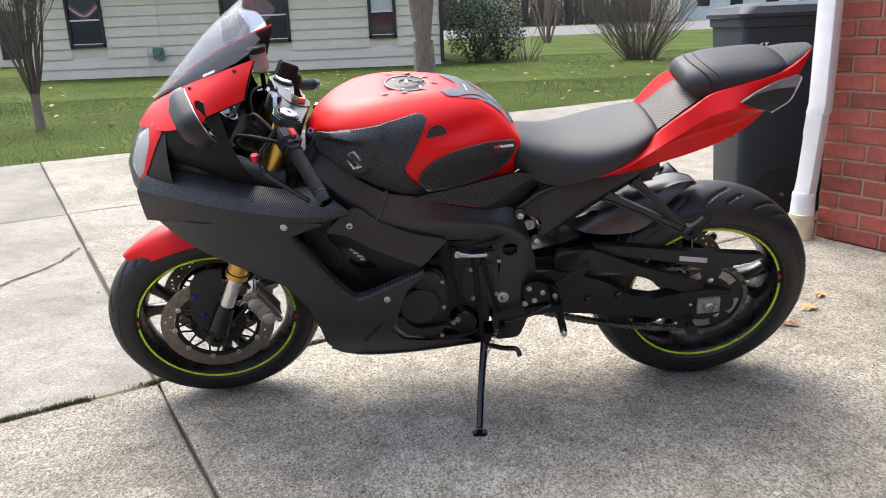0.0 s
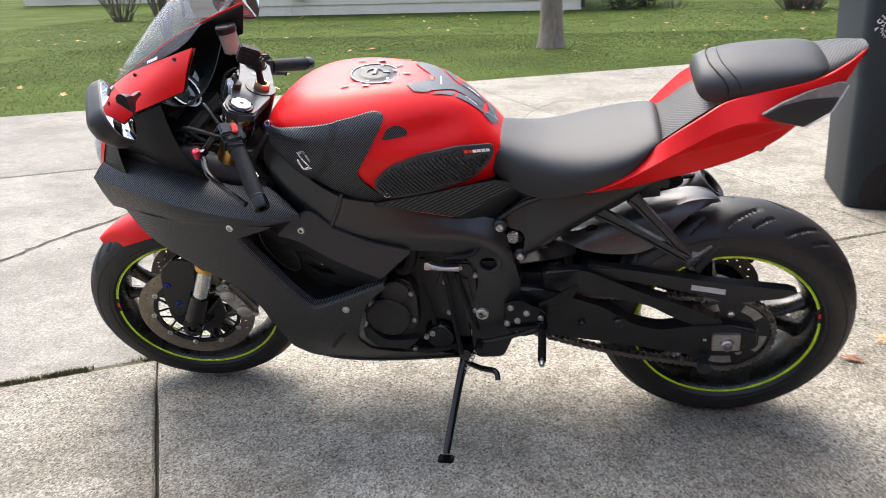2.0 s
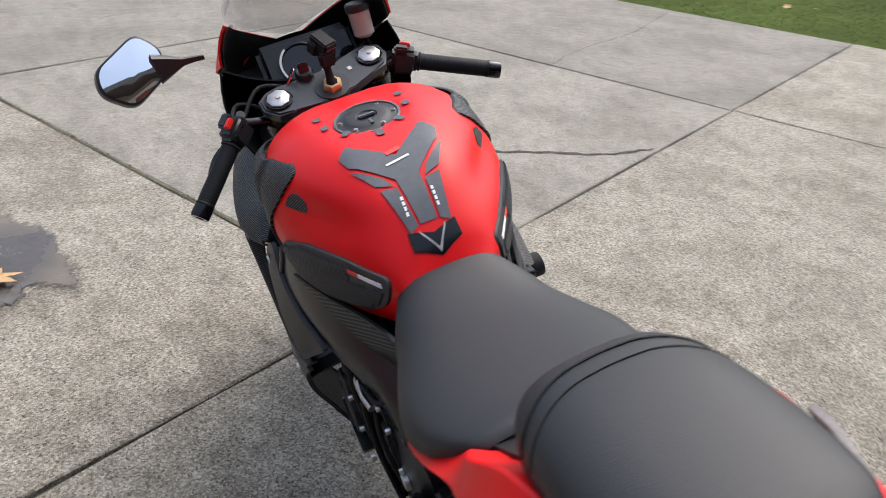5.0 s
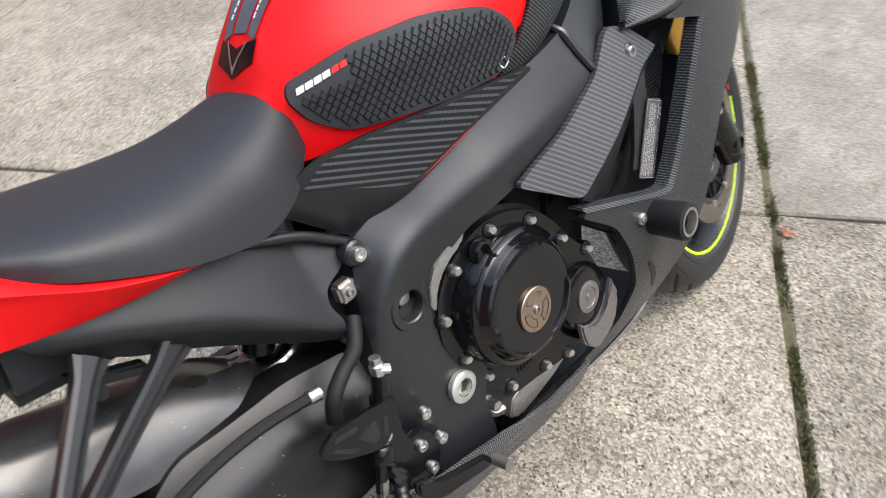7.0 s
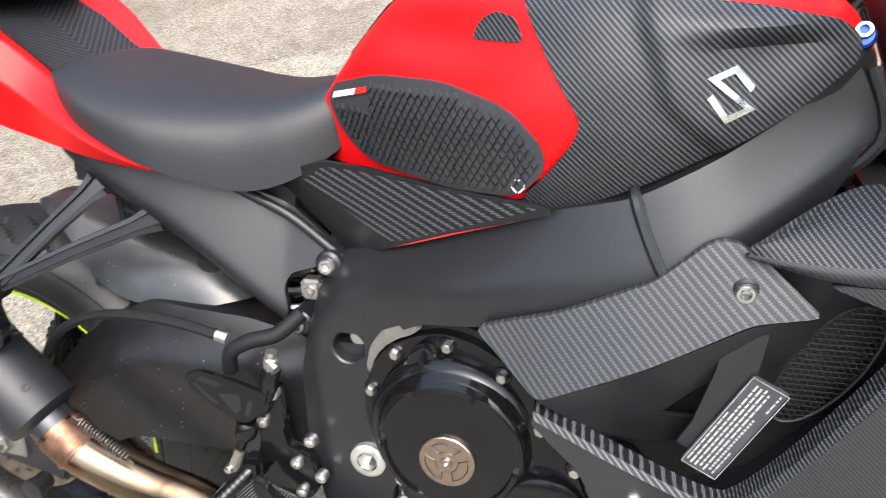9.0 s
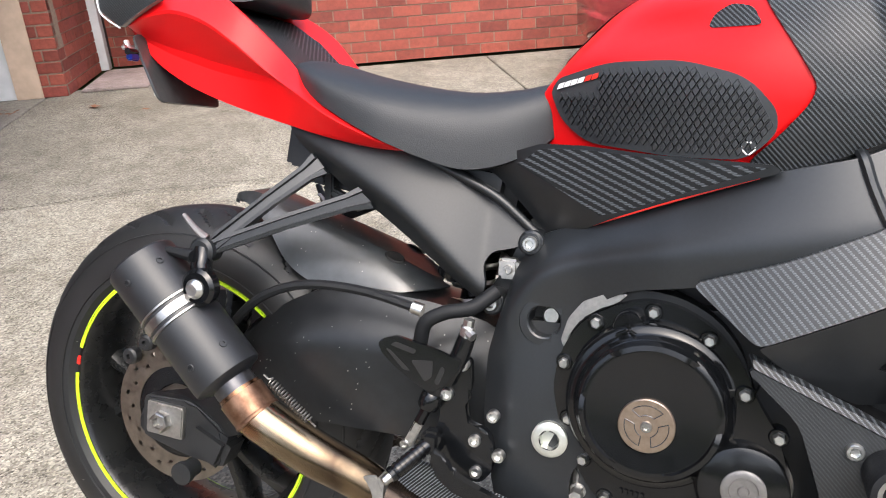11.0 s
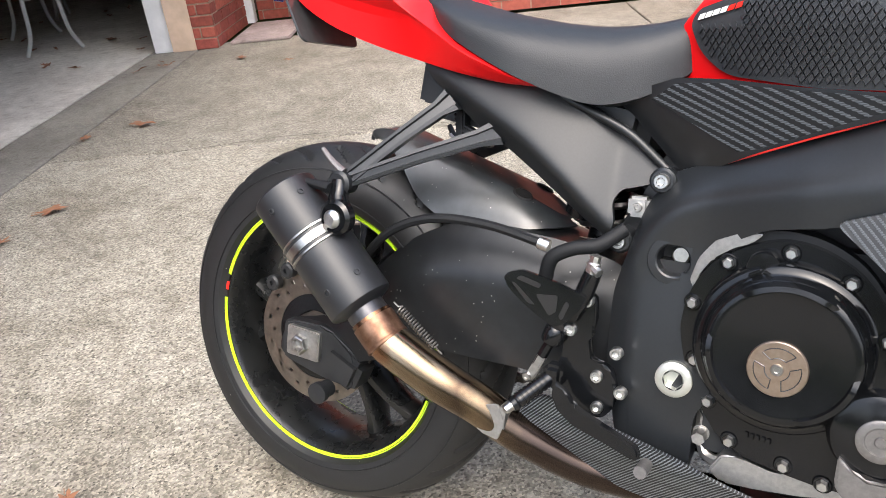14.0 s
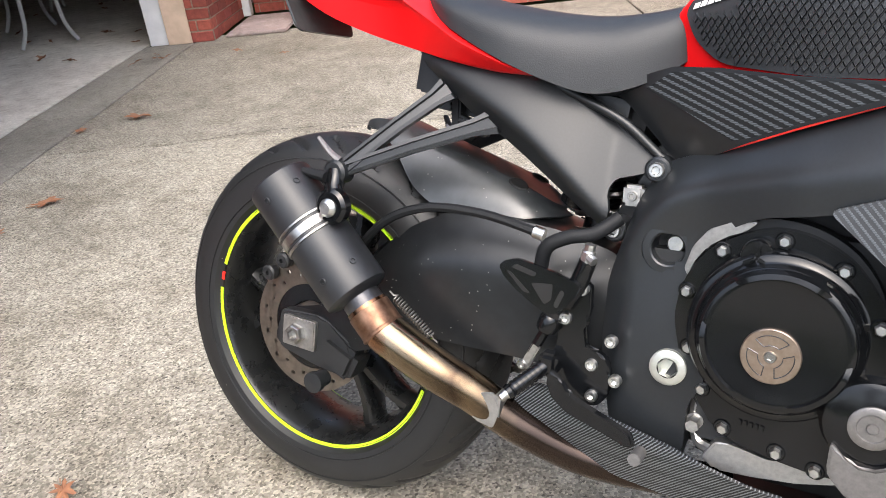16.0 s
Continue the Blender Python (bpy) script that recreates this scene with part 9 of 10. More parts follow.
lean_face = math.atan2(0.025, 0.36)
mark = Matrix.Translation((0.175, 0.3345, 0.835)) @ Matrix.Rotation(math.pi, 4, "Z") @ Matrix.Rotation(math.pi / 2 + lean_face, 4, "X")
for i, ch in enumerate("CITY OF"):
    if ch == " ":
        continue
    a = radians(90 - (i - 3) * 20)
    me, bm = text_mesh(ch, 0.028, 0.001), B()
    me.transform(mark @ Matrix.Translation((0.062 * math.cos(a), 0.062 * math.sin(a), 0.003)) @ Matrix.Rotation(a - math.pi / 2, 4, "Z"))
    bm.from_mesh(me)
    bpy.data.meshes.remove(me)
    part("letter", bm, WHITE, bin_)
bm = B()
for r0, r1, a0, a1 in ((0.049, 0.053, 0, 360), (0.012, 0.030, 20, 150), (0.020, 0.036, 190, 300), (0.006, 0.014, 200, 350)):
    n = 40
    for q in range(n):
        b0, b1 = radians(a0 + (a1 - a0) * q / n), radians(a0 + (a1 - a0) * (q + 1) / n)
        bm.faces.new([bm.verts.new(mark @ Vector((0.78 * r * math.cos(b), 0.78 * r * math.sin(b), 0.003))) for r, b in ((r0, b0), (r1, b0), (r1, b1), (r0, b1))])
for q in range(20):
    if q % 10 in (4,):
        continue
    a = radians(q * 18)
    bm.faces.new([bm.verts.new(mark @ Matrix.Rotation(a, 4, "Z") @ Vector(p)) for p in ((0.0425, -0.002, 0.003), (0.0475, -0.002, 0.003), (0.0475, 0.002, 0.003), (0.0425, 0.002, 0.003))])
for a in (0, 180):
    bm.faces.new([bm.verts.new(mark @ Matrix.Rotation(radians(a), 4, "Z") @ Vector(p)) for p in ((0.056, -0.008, 0.003), (0.070, -0.003, 0.003), (0.067, 0.010, 0.003))])
tagged(part("round_emblem", bm, WHITE, bin_, "white round emblem"), kind="stuff")

# ---- clapboard house across the lawn ----
HY = -21.3
house = thing("neighbour_house", "low grey clapboard house with dark framed windows", "house")
bm = B()
box(bm, (6.0, HY - 3.5, 1.5), (12.1, 6.9, 3.2), 0)
part("wall", bm, SIDING, house)
bm = B()
z, h = -0.02, 0.288
WIN = ((9.70, 10.74, 0.86, 2.30), (4.33, 6.32, 0.80, 2.25), (1.22, 2.04, 0.80, 2.20))
first_board = {}
while z < 3.0:
    cuts = sorted((a, b) for a, b, c, d in WIN if z + h > c - 0.05 and z < d + 0.05)
    x = -0.06
    for a, b in cuts + [(12.05, None)]:
        if a - x > 0.05:
            key = round(a - x, 2)
            if key not in first_board:
                k = B()
                vs = [k.verts.new(p) for p in ((0, 0, 0), (0, 0.050, 0), (0, 0.010, h), (0, 0, h), (key, 0, 0), (key, 0.050, 0), (key, 0.010, h), (key, 0, h))]
                for f in ((0, 1, 2, 3), (7, 6, 5, 4), (0, 4, 5, 1), (1, 5, 6, 2), (2, 6, 7, 3)):
                    k.faces.new([vs[i] for i in f])
                first_board[key] = part("clapboard", k, SIDING, house, at=Matrix.Translation((x, HY - 0.045, z)), smooth=5)
            else:
                again(first_board[key], Matrix.Translation((x, HY - 0.045, z)), "clapboard")
        x = b
    z += h
for x, w in ((-0.10, 0.11), (12.05, 0.11)):
    bm = B()
    box(bm, (x, HY, 1.55), (w, 0.10, 3.0), 0)
    part("corner_board", bm, DARKWOOD, house)
bm = B()
box(bm, (6.0, HY - 0.03, -0.02), (12.2, 0.05, 0.10), 0)
part("foundation", bm, ASPHALT, house)
bm = B()
loft(bm, [[(x, HY + 0.7, 3.05), (x, HY - 3.5, 4.9), (x, HY - 7.6, 3.05), (x, HY - 7.6, 2.95), (x, HY + 0.7, 2.95)] for x in (-0.6, 12.7)])
part("roof", bm, ROOF, house)
CURTAIN = mat_grain("white_window_blind", (0.50, 0.50, 0.50), (0.60, 0.60, 0.60), 6, (0.6, 0.8))
CLOTH_RED = mat_grain("faded_red_cloth", (0.40, 0.10, 0.10), (0.46, 0.13, 0.12), 30, (0.8, 0.9))
CLOTH_BLUE = mat_grain("faded_blue_cloth", (0.07, 0.09, 0.22), (0.09, 0.12, 0.27), 30, (0.8, 0.9))
for i, (a, b, c, d) in enumerate(WIN):
    bm = B()
    for q in ((a, a + 0.09, c, d), (b - 0.09, b, c, d), (a, b, c, c + 0.09), (a, b, d - 0.09, d)):
        box(bm, ((q[0] + q[1]) / 2, HY, (q[2] + q[3]) / 2), (q[1] - q[0], 0.10, q[3] - q[2]), 0.01)
    if b - a > 1.5:
        box(bm, ((a + b) / 2, HY, (c + d) / 2), (0.12, 0.10, d - c), 0.01)
    win = part("window", bm, DARKWOOD, house, "dark framed window")
    parts_x = ((a + 0.09, (a + b) / 2 - 0.06), ((a + b) / 2 + 0.06, b - 0.09)) if b - a > 1.5 else ((a + 0.09, b - 0.09),)
    for x0, x1 in parts_x:
        bm = B()
        box(bm, ((x0 + x1) / 2, HY - 0.025, (c + d) / 2), (x1 - x0, 0.01, d - c - 0.18), 0)
        part("pane", bm, PANE, win)
        bm = B()
        box(bm, ((x0 + x1) / 2, HY - 0.012, (c + d) / 2 + 0.05), (x1 - x0, 0.03, 0.045), 0)
        box(bm, ((x0 + x1) / 2, HY - 0.012, c + 0.10), (x1 - x0, 0.03, 0.03), 0)
        part("sash_rail", bm, WHITEPAINT, win)
    if i == 0:
        for q in range(4):
            bm = B()
            tube(bm, [(a + 0.12, HY - 0.016, 2.10 - 0.05 * q), ((a + b) / 2, HY - 0.016, 1.84 - 0.05 * q), (b - 0.12, HY - 0.016, 2.10 - 0.05 * q)], 0.022, 6)
            part("striped_bunting", bm, (CLOTH_BLUE, CLOTH_RED, CURTAIN, CLOTH_RED)[q], win)
    if i == 2:
        bm = B()
        box(bm, ((a + b) / 2, HY - 0.018, 1.78), (b - a - 0.20, 0.006, 0.5), 0)
        part("window_blind", bm, CURTAIN, win)
meter = thing("gas_meter", "grey-green gas meter with a bent pipe on the house wall", "gas meter", m=pose(8.35, HY + 0.12, 0))
GREENISH = mat_grain("grey_green_meter_paint", (0.10, 0.17, 0.15), (0.14, 0.22, 0.19), 20, (0.5, 0.6))
bm = B()
box(bm, (-0.15, 0, 0.62), (0.30, 0.18, 0.34), 0.03)
lathe(bm, [(0.10, 0.0), (0.10, 0.05)], (-0.15, 0.09, 0.66), (0, 1, 0), 16)
part("meter_body", bm, GREENISH, meter)
bm = B()
tube(bm, [(0.18, 0, 0.0), (0.18, 0, 0.78), (0.05, 0, 0.82), (-0.15, 0, 0.82)], 0.025, 8, smooth=False)
tube(bm, [(-0.22, 0, 0.80), (-0.24, 0, 1.15), (-0.24, -0.03, 2.6)], 0.02, 8, smooth=False)
part("meter_pipe", bm, SIDING, meter)

# ---- trees and bushes ----
BARK = mat_grain("grey_brown_bark", (0.13, 0.105, 0.085), (0.24, 0.20, 0.165), 22, (0.85, 0.95), bump=0.8, dist=0.01, mapping=(1, 1, 0.25))
TWIG = mat_grain("brown_twig_bark", (0.075, 0.060, 0.045), (0.14, 0.112, 0.085), 40, (0.8, 0.95))
REDTWIG = mat_grain("grey_red_twig_bark", (0.16, 0.115, 0.095), (0.23, 0.17, 0.14), 40, (0.8, 0.95))
LEAFGREEN = mat_grain("dark_evergreen_leaf", (0.025, 0.055, 0.018), (0.06, 0.11, 0.035), 30, (0.4, 0.6))


def grow(bm, r, p, d, length, rad, depth, n=6, twist=0.45, kids=3):
    """A limb that bends as it goes and bears smaller ones."""
    pts, rr, q = [p], [rad], p
    for i in range(3):
        d = (d + Vector((r.uniform(-1, 1), r.uniform(-1, 1), r.uniform(-0.2, 0.6))) * 0.16).normalized()
        q = q + d * length / 3
        pts.append(q)
        rr.append(rad * (1 - 0.22 * (i + 1)))
    tube(bm, pts, rr, n, steps=2)
    if depth:
        for i in range(kids):
            t = r.uniform(0.35, 1.0)
            k = min(2, int(t * 3))
            at = pts[k].lerp(pts[k + 1], t * 3 - k)
            side = Vector((r.uniform(-1, 1), r.uniform(-1, 1), r.uniform(-0.1, 0.5))).normalized()
            grow(bm, r, at, (d * (1 - twist) + side * twist).normalized(), length * r.uniform(0.5, 0.75), rad * (1 - 0.6 * t) * 0.62, depth - 1, max(3, n - 2), twist, kids)


tree = thing("tree", "bare grey-barked tree with a forked trunk on the lawn", "tree", m=pose(0.60, -10.35, -0.05))
r = random.Random(11)
bm = B()
tube(bm, [(0, 0, 0), (0.0, 0.0, 0.35), (0.02, 0, 0.9)], [0.24, 0.175, 0.165], 14)
tube(bm, [(0.03, 0, 0.75), (-0.06, 0, 1.5), (-0.22, 0.05, 2.6), (-0.35, 0.1, 4.2)], [0.13, 0.12, 0.11, 0.08], 12)
tube(bm, [(-0.01, 0, 0.75), (0.10, 0, 1.5), (0.22, -0.05, 2.6), (0.42, -0.1, 4.2)], [0.13, 0.12, 0.11, 0.08], 12)
part("trunk", bm, BARK, tree)
bm = B()
for sx, x0 in ((-1, -0.35), (1, 0.42)):
    for i in range(7):
        grow(bm, r, Vector((x0 * (0.5 + 0.5 * i / 6), 0.0, 2.4 + 0.28 * i)), Vector((r.uniform(-1, 1), r.uniform(-1, 1), 0.9)).normalized(), 1.9, 0.05, 3)
part("crown", bm, TWIG, tree)


def stem_bush(name, label, at, stems, height, spread, rad, mt, seed, depth=2, kids=3, trunk=0.0, group=""):
    b_ = thing(name, label, "bush" if name == "bush" else "tree", group, m=pose(*at))
    r = random.Random(seed)
    bm = B()
    if trunk:
        tube(bm, [(0, 0, -0.05), (0.01, 0, trunk * 0.5), (0.0, 0.01, trunk)], [rad * 3.9, rad * 3.0, rad * 2.8], 12)
        part("trunk", bm, BARK, b_)
        bm = B()
    for i in range(stems):
        a = 2 * math.pi * i / stems + r.uniform(-0.3, 0.3)
        out = spread * r.uniform(0.15, 1.0)
        d = Vector((math.cos(a) * out, math.sin(a) * out, 1)).normalized()
        p = Vector((math.cos(a), math.sin(a), 0)) * r.uniform(0.03, 0.04 + 0.36 * spread * (0 if trunk else 1)) + Vector((0, 0, trunk * 0.9))
        grow(bm, r, p, d, height * r.uniform(0.6, 1.0), rad * r.uniform(0.6, 1.0), depth, 5, 0.3, kids)
    part("crown", bm, mt, b_)
    return b_


stem_bush("small_tree", "small bare tree with many thin upright stems", (5.66, -8.0, -0.03), 24, 1.9, 0.36, 0.020, TWIG, 5, 2, 4, 0.46)
stem_bush("bush", "large bare fan-shaped bush on the lawn", (-5.5, -19.4, -0.03), 170, 1.9, 1.15, 0.013, TWIG, 6, 2, 4)
stem_bush("bush", "bare reddish bush by the road", (-5.3, -33.0, 0.2), 14, 3.4, 0.42, 0.05, REDTWIG, 7, 2, 3)
stem_bush("bush", "low bare twiggy bush by the house corner", (-2.6, -21.2, -0.03), 16, 1.1, 0.8, 0.012, TWIG, 8, 2, 3)
stem_bush("bush", "bare bush beside the far end of the house", (13.4, -20.0, -0.03), 30, 1.8, 0.7, 0.02, TWIG, 12, 2, 3)


def leaf_bush(at, rx, ry, rz, count, seed):
    b_ = thing("shrub", "dense dark evergreen shrub at the house corner", "shrub", "shrubs by the house", m=pose(*at))
    r = random.Random(seed)
    bm = B()
    for i in range(9):
        grow(bm, r, Vector((r.uniform(-0.2, 0.2), r.uniform(-0.2, 0.2), 0)), Vector((r.uniform(-0.6, 0.6), r.uniform(-0.6, 0.6), 1)).normalized(), rz * 1.2, 0.03, 1)
    part("stem", bm, TWIG, b_)
    verts, faces = [], []
    for i in range(count):
        while True:
            p = Vector((r.uniform(-1, 1), r.uniform(-1, 1), r.uniform(-1, 1)))
            if 0.35 < p.length < 1.0 + 0.12 * noise.noise(p * 3):
                break
        c = Vector((p.x * rx, p.y * ry, rz * 0.95 + p.z * rz))
        if c.z < 0.02:
            continue
        t = Vector((r.uniform(-1, 1), r.uniform(-1, 1), r.uniform(-0.6, 0.9))).normalized()
        s = t.cross(Vector((r.uniform(-1, 1), r.uniform(-1, 1), 1))).normalized()
        l_, w_ = r.uniform(0.06, 0.11), r.uniform(0.018, 0.03)
        k = len(verts)
        verts += [c - t * l_ / 2, c + s * w_, c + t * l_ / 2, c - s * w_]
        faces.append((k, k + 1, k + 2, k + 3))
    me = bpy.data.meshes.new("crown")
    me.from_pydata(verts, [], faces)
    me.materials.append(LEAFGREEN)
    o = new("crown", me)
    o.parent = b_


leaf_bush((-1.15, -21.4, -0.03), 0.95, 0.8, 1.15, 5200, 1)
leaf_bush((-2.0, -22.6, -0.03), 0.8, 0.8, 0.95, 3200, 2)

# far woods and a pale house, seen between the trees
WOOD = mat_grain("far_bare_wood", (0.055, 0.045, 0.038), (0.12, 0.10, 0.085), 0.6, (0.9, 0.98))
r = random.Random(21)
bm = B()
for i in range(760):
    x, y = r.uniform(-75, 60), r.uniform(-105, -60)
    h, w_ = r.uniform(7, 15), r.uniform(0.08, 0.28)
    lean_ = r.uniform(-0.6, 0.6)
    tube(bm, [(x, y, 0.5), (x + lean_ * 0.4, y, h * 0.5), (x + lean_, y, h)], [w_, w_ * 0.7, 0.03], 4, smooth=False)
    for j in range(7):
        z0 = r.uniform(0.3, 2.2) if j > 3 else h * r.uniform(0.3, 0.9)
        tube(bm, [(x, y, z0), (x + r.uniform(-2.2, 2.2), y + r.uniform(-1, 1), z0 + r.uniform(0.6, 2.2))], [w_ * 0.35, 0.02], 3, smooth=False)
for i in range(2600):
    x, y = r.uniform(-70, 50), r.uniform(-74, -58)
    h, w_ = r.uniform(2.0, 5.5), r.uniform(0.03, 0.08)
    tube(bm, [(x, y, 0.5), (x + r.uniform(-1.2, 1.2), y + r.uniform(-1, 1), 0.5 + h)], [w_, w_ * 0.5], 3, smooth=False)
tagged(part("woods", bm, WOOD), "far bare woods beyond the road", "woods", kind="stuff")
far = thing("far_house", "far white house beyond the road", "house", m=pose(-24, -58, 0.8))
bm = B()
box(bm, (0, 0, 1.7), (11, 7, 3.4), 0)
part("wall", bm, WHITEPAINT, far)
bm = B()
loft(bm, [[(x, 4.2, 3.3), (x, 0, 5.4), (x, -4.2, 3.3)] for x in (-6, 6)])
part("roof", bm, ROOF, far)
for x in (-3.6, -1.2, 1.4, 3.8):
    bm = B()
    box(bm, (x, 3.52, 1.7), (0.9, 0.06, 1.5), 0)
    part("window", bm, PANE, far)
shed = thing("far_porch", "grey far building beyond the clapboard house", "house", m=pose(20, -34, 0.2))
bm = B()
box(bm, (0, 0, 1.6), (9, 6, 3.6), 0)
part("wall", bm, SIDING, shed)
for x in (-3.0, 0.2, 2.6):
    bm = B()
    box(bm, (x, 3.02, 1.2), (1.3, 0.06, 1.9), 0)
    part("opening", bm, DARKWOOD, shed)

# ---- lawn grass and leaf litter ----
GRASS = mat_grain("lawn_grass_blade", (0.054, 0.084, 0.014), (0.092, 0.124, 0.030), 1.3, (0.5, 0.7), detail=6)
GRASS.node_tree.nodes["Principled BSDF"].inputs["Specular IOR Level"].default_value = 0.12
rng = np.random.default_rng(3)
inv = np.array(SITE.inverted().to_3x3())


def blades(count, xr, yr, h0, h1, w0):
    x, y = rng.uniform(*xr, count), rng.uniform(*yr, count)
    v = inv[1, 0] * x + inv[1, 1] * y
    keep = (v < -6.34 - 0.03 * rng.random(count)) & ~((x > -0.2) & (x < 12.2) & (y < HY + 0.2))
    x, y = x[keep], y[keep]
    n = len(x)
    a, h = rng.uniform(0, 2 * np.pi, n), rng.uniform(h0, h1, n)
    dx, dy = np.cos(a) * w0, np.sin(a) * w0
    lx, ly = rng.normal(0, 0.45, n) * h, rng.normal(0, 0.45, n) * h
    z = np.where(-y - 22 > 0, -0.03 + 0.02 * (-y - 22), -0.035)
    vs = np.stack([np.stack([x - dx, y - dy, z], 1), np.stack([x + dx, y + dy, z], 1), np.stack([x + lx, y + ly, z + h], 1)], 1).reshape(-1, 3)
    return vs


vs = np.concatenate([blades(150000, (-4, 9), (-13, -3), 0.010, 0.030, 0.0035), blades(90000, (-12, 15), (-24, -10), 0.012, 0.036, 0.006), blades(20000, (5, 16), (-7, 3), 0.012, 0.034, 0.004)])
me = bpy.data.meshes.new("grass")
me.from_pydata(vs.tolist(), [], np.arange(len(vs)).reshape(-1, 3).tolist())
me.materials.append(GRASS)
tagged(new("grass", me), "short green lawn grass", "grass", kind="stuff")

DRY = mat_grain("dry_tan_leaf", (0.38, 0.22, 0.09), (0.52, 0.33, 0.16), 40, (0.6, 0.8))
RUST = mat_grain("rusty_brown_leaf", (0.17, 0.07, 0.034), (0.28, 0.125, 0.06), 40, (0.6, 0.8))


def leaf_shape(bm, m, size, lobes=7, seed=0):
    """A curled oak leaf."""
    r = random.Random(seed)
    n = lobes * 4
    pts = []
    for k in range(n):
        t = 2 * math.pi * k / n
        rad = size * (0.5 + 0.22 * math.cos(t * lobes) + 0.06 * r.uniform(-1, 1))
        pts.append(Vector((rad * math.cos(t) * 1.25, rad * math.sin(t) * 0.8, 0.0)))
    c = bm.verts.new(m @ Vector((0, 0, size * 0.10)))
    vs = [bm.verts.new(m @ (p + Vector((0, 0, size * (0.05 + 0.13 * math.sin(p.x / size * 3 + seed) ** 2))))) for p in pts]
    for k in range(n):
        bm.faces.new((c, vs[k], vs[(k + 1) % n]))
    stem = [m @ Vector((-size * 0.6, 0, size * 0.05)), m @ Vector((-size * 0.95, size * 0.05, size * 0.03))]
    tube(bm, stem, size * 0.02, 4, smooth=False)


for i, (x, y, s_, mt) in enumerate(((-2.386, 1.624, 0.085, RUST), (-1.84, 0.714, 0.075, RUST), (-1.772, 0.455, 0.055, RUST), (-2.511, 1.385, 0.05, RUST), (-2.908, 2.913, 0.06, RUST), (-0.616, -0.392, 0.055, DRY), (1.601, -0.119, 0.03, RUST), (2.092, 1.086, 0.11, DRY), (-0.468, -0.251, 0.045, RUST), (-2.5, 2.9, 0.04, RUST), (-0.72, -0.52, 0.05, DRY))):
    o = thing("fallen_leaf", "curled %s oak leaf lying on the concrete" % ("tan" if mt is DRY else "rust-brown"), "leaf", "fallen leaves", m=pose(x, y, 0.006 if i != 7 else 0.010, 0, 0, 40 * i + 15))
    bm = B()
    leaf_shape(bm, EYE, s_, 5 + i % 3, i)
    part("blade", bm, mt, o)
bm = B()
r = random.Random(31)
for i in range(240):
    x, y = r.uniform(-9, 12), r.uniform(-20.5, -5)
    if (inv[1, 0] * x + inv[1, 1] * y) > -6.5:
        continue
    leaf_shape(bm, pose(x, y, 0.02, r.uniform(-25, 25), r.uniform(-25, 25), r.uniform(0, 360)), r.uniform(0.035, 0.075), 5, i)
tagged(part("leaf_litter", bm, DRY), "pale dry leaves scattered over the lawn", "leaves", kind="stuff")
bm = B()
for i in range(60):
    leaf_shape(bm, pose(r.uniform(-6.5, -3.0), r.uniform(2.0, 6.0), 0.01, r.uniform(-25, 25), r.uniform(-25, 25), r.uniform(0, 360)), r.uniform(0.03, 0.07), 5, i)
tagged(part("garage_leaf_litter", bm, RUST), "brown dry leaves on the garage floor", "leaves", kind="stuff")
PEBBLE = mat_grain("grey_grit", (0.10, 0.095, 0.085), (0.26, 0.24, 0.21), 60, (0.8, 0.95))
bm = B()
for i in range(420):
    u, v = r.uniform(-1.6, 7), r.uniform(-6, 4.2)
    p = site(u, v, 0.001)
    q = r.uniform(0.002, 0.007)
    k = bmesh.ops.create_icosphere(bm, subdivisions=1, radius=q)
    bmesh.ops.scale(bm, vec=(1, r.uniform(0.6, 1.2), 0.55), verts=k["verts"])
    bmesh.ops.translate(bm, vec=p, verts=k["verts"])
tagged(part("grit", bm, PEBBLE), "dark grit and small stones on the concrete", "grit", kind="stuff")

# dirt filling the wide joint beside the front wheel
bm, prev = B(), None
for i in range(150):
    u = -1.6 + 6.2 * i / 149
    w_ = 0.016 + 0.003 * noise.noise(Vector((u * 3, 4.0, 0))) + 0.006 * noise.noise(Vector((u * 17, 1.0, 0)))
    k_ = (1.0 if u > 0.9 else 0.75) if u < 1.7 else 0.45
    mid = -0.836
    row = [bm.verts.new(site(u, mid - w_ * k_ * f + 0.003 * noise.noise(Vector((u * 30, f * 9, 2))), -0.0040 + 0.002 * (1 - abs(f)))) for f in (-1, -0.4, 0.4, 1)]
    if prev:
        for q in range(3):
            bm.faces.new((prev[q], prev[q + 1], row[q + 1], row[q]))
    prev = row
JOINT_FILL = mat_grain("mossy_joint_dirt", (0.06, 0.052, 0.03), (0.13, 0.125, 0.055), 70, (0.85, 0.95), bump=0.6, dist=0.004, big=(9, 0.5))
tagged(part("joint_dirt", bm, JOINT_FILL, driveway), kind="stuff")
# moss and weeds in the joint by the front wheel
verts, faces = [], []
for i in range(7000):
    u = r.uniform(0.2, 2.2) if r.random() < 0.85 else r.uniform(-1.6, 4.6)
    if noise.noise(Vector((u * 9, 0.3, 1.7))) < r.uniform(-0.35, 0.15):
        continue
    p = site(u, -0.838 + r.gauss(0, 0.006), -0.006)
    a, h = r.uniform(0, 6.28), r.uniform(0.0, 0.008)
    d = Vector((math.cos(a), math.sin(a), 0)) * 0.0022
    k = len(verts)
    verts += [p - d, p + d, p + Vector((r.gauss(0, 0.006), r.gauss(0, 0.006), h + 0.012))]
    faces.append((k, k + 1, k + 2))
me = bpy.data.meshes.new("moss")
me.from_pydata(verts, [], faces)
me.materials.append(MOSS)
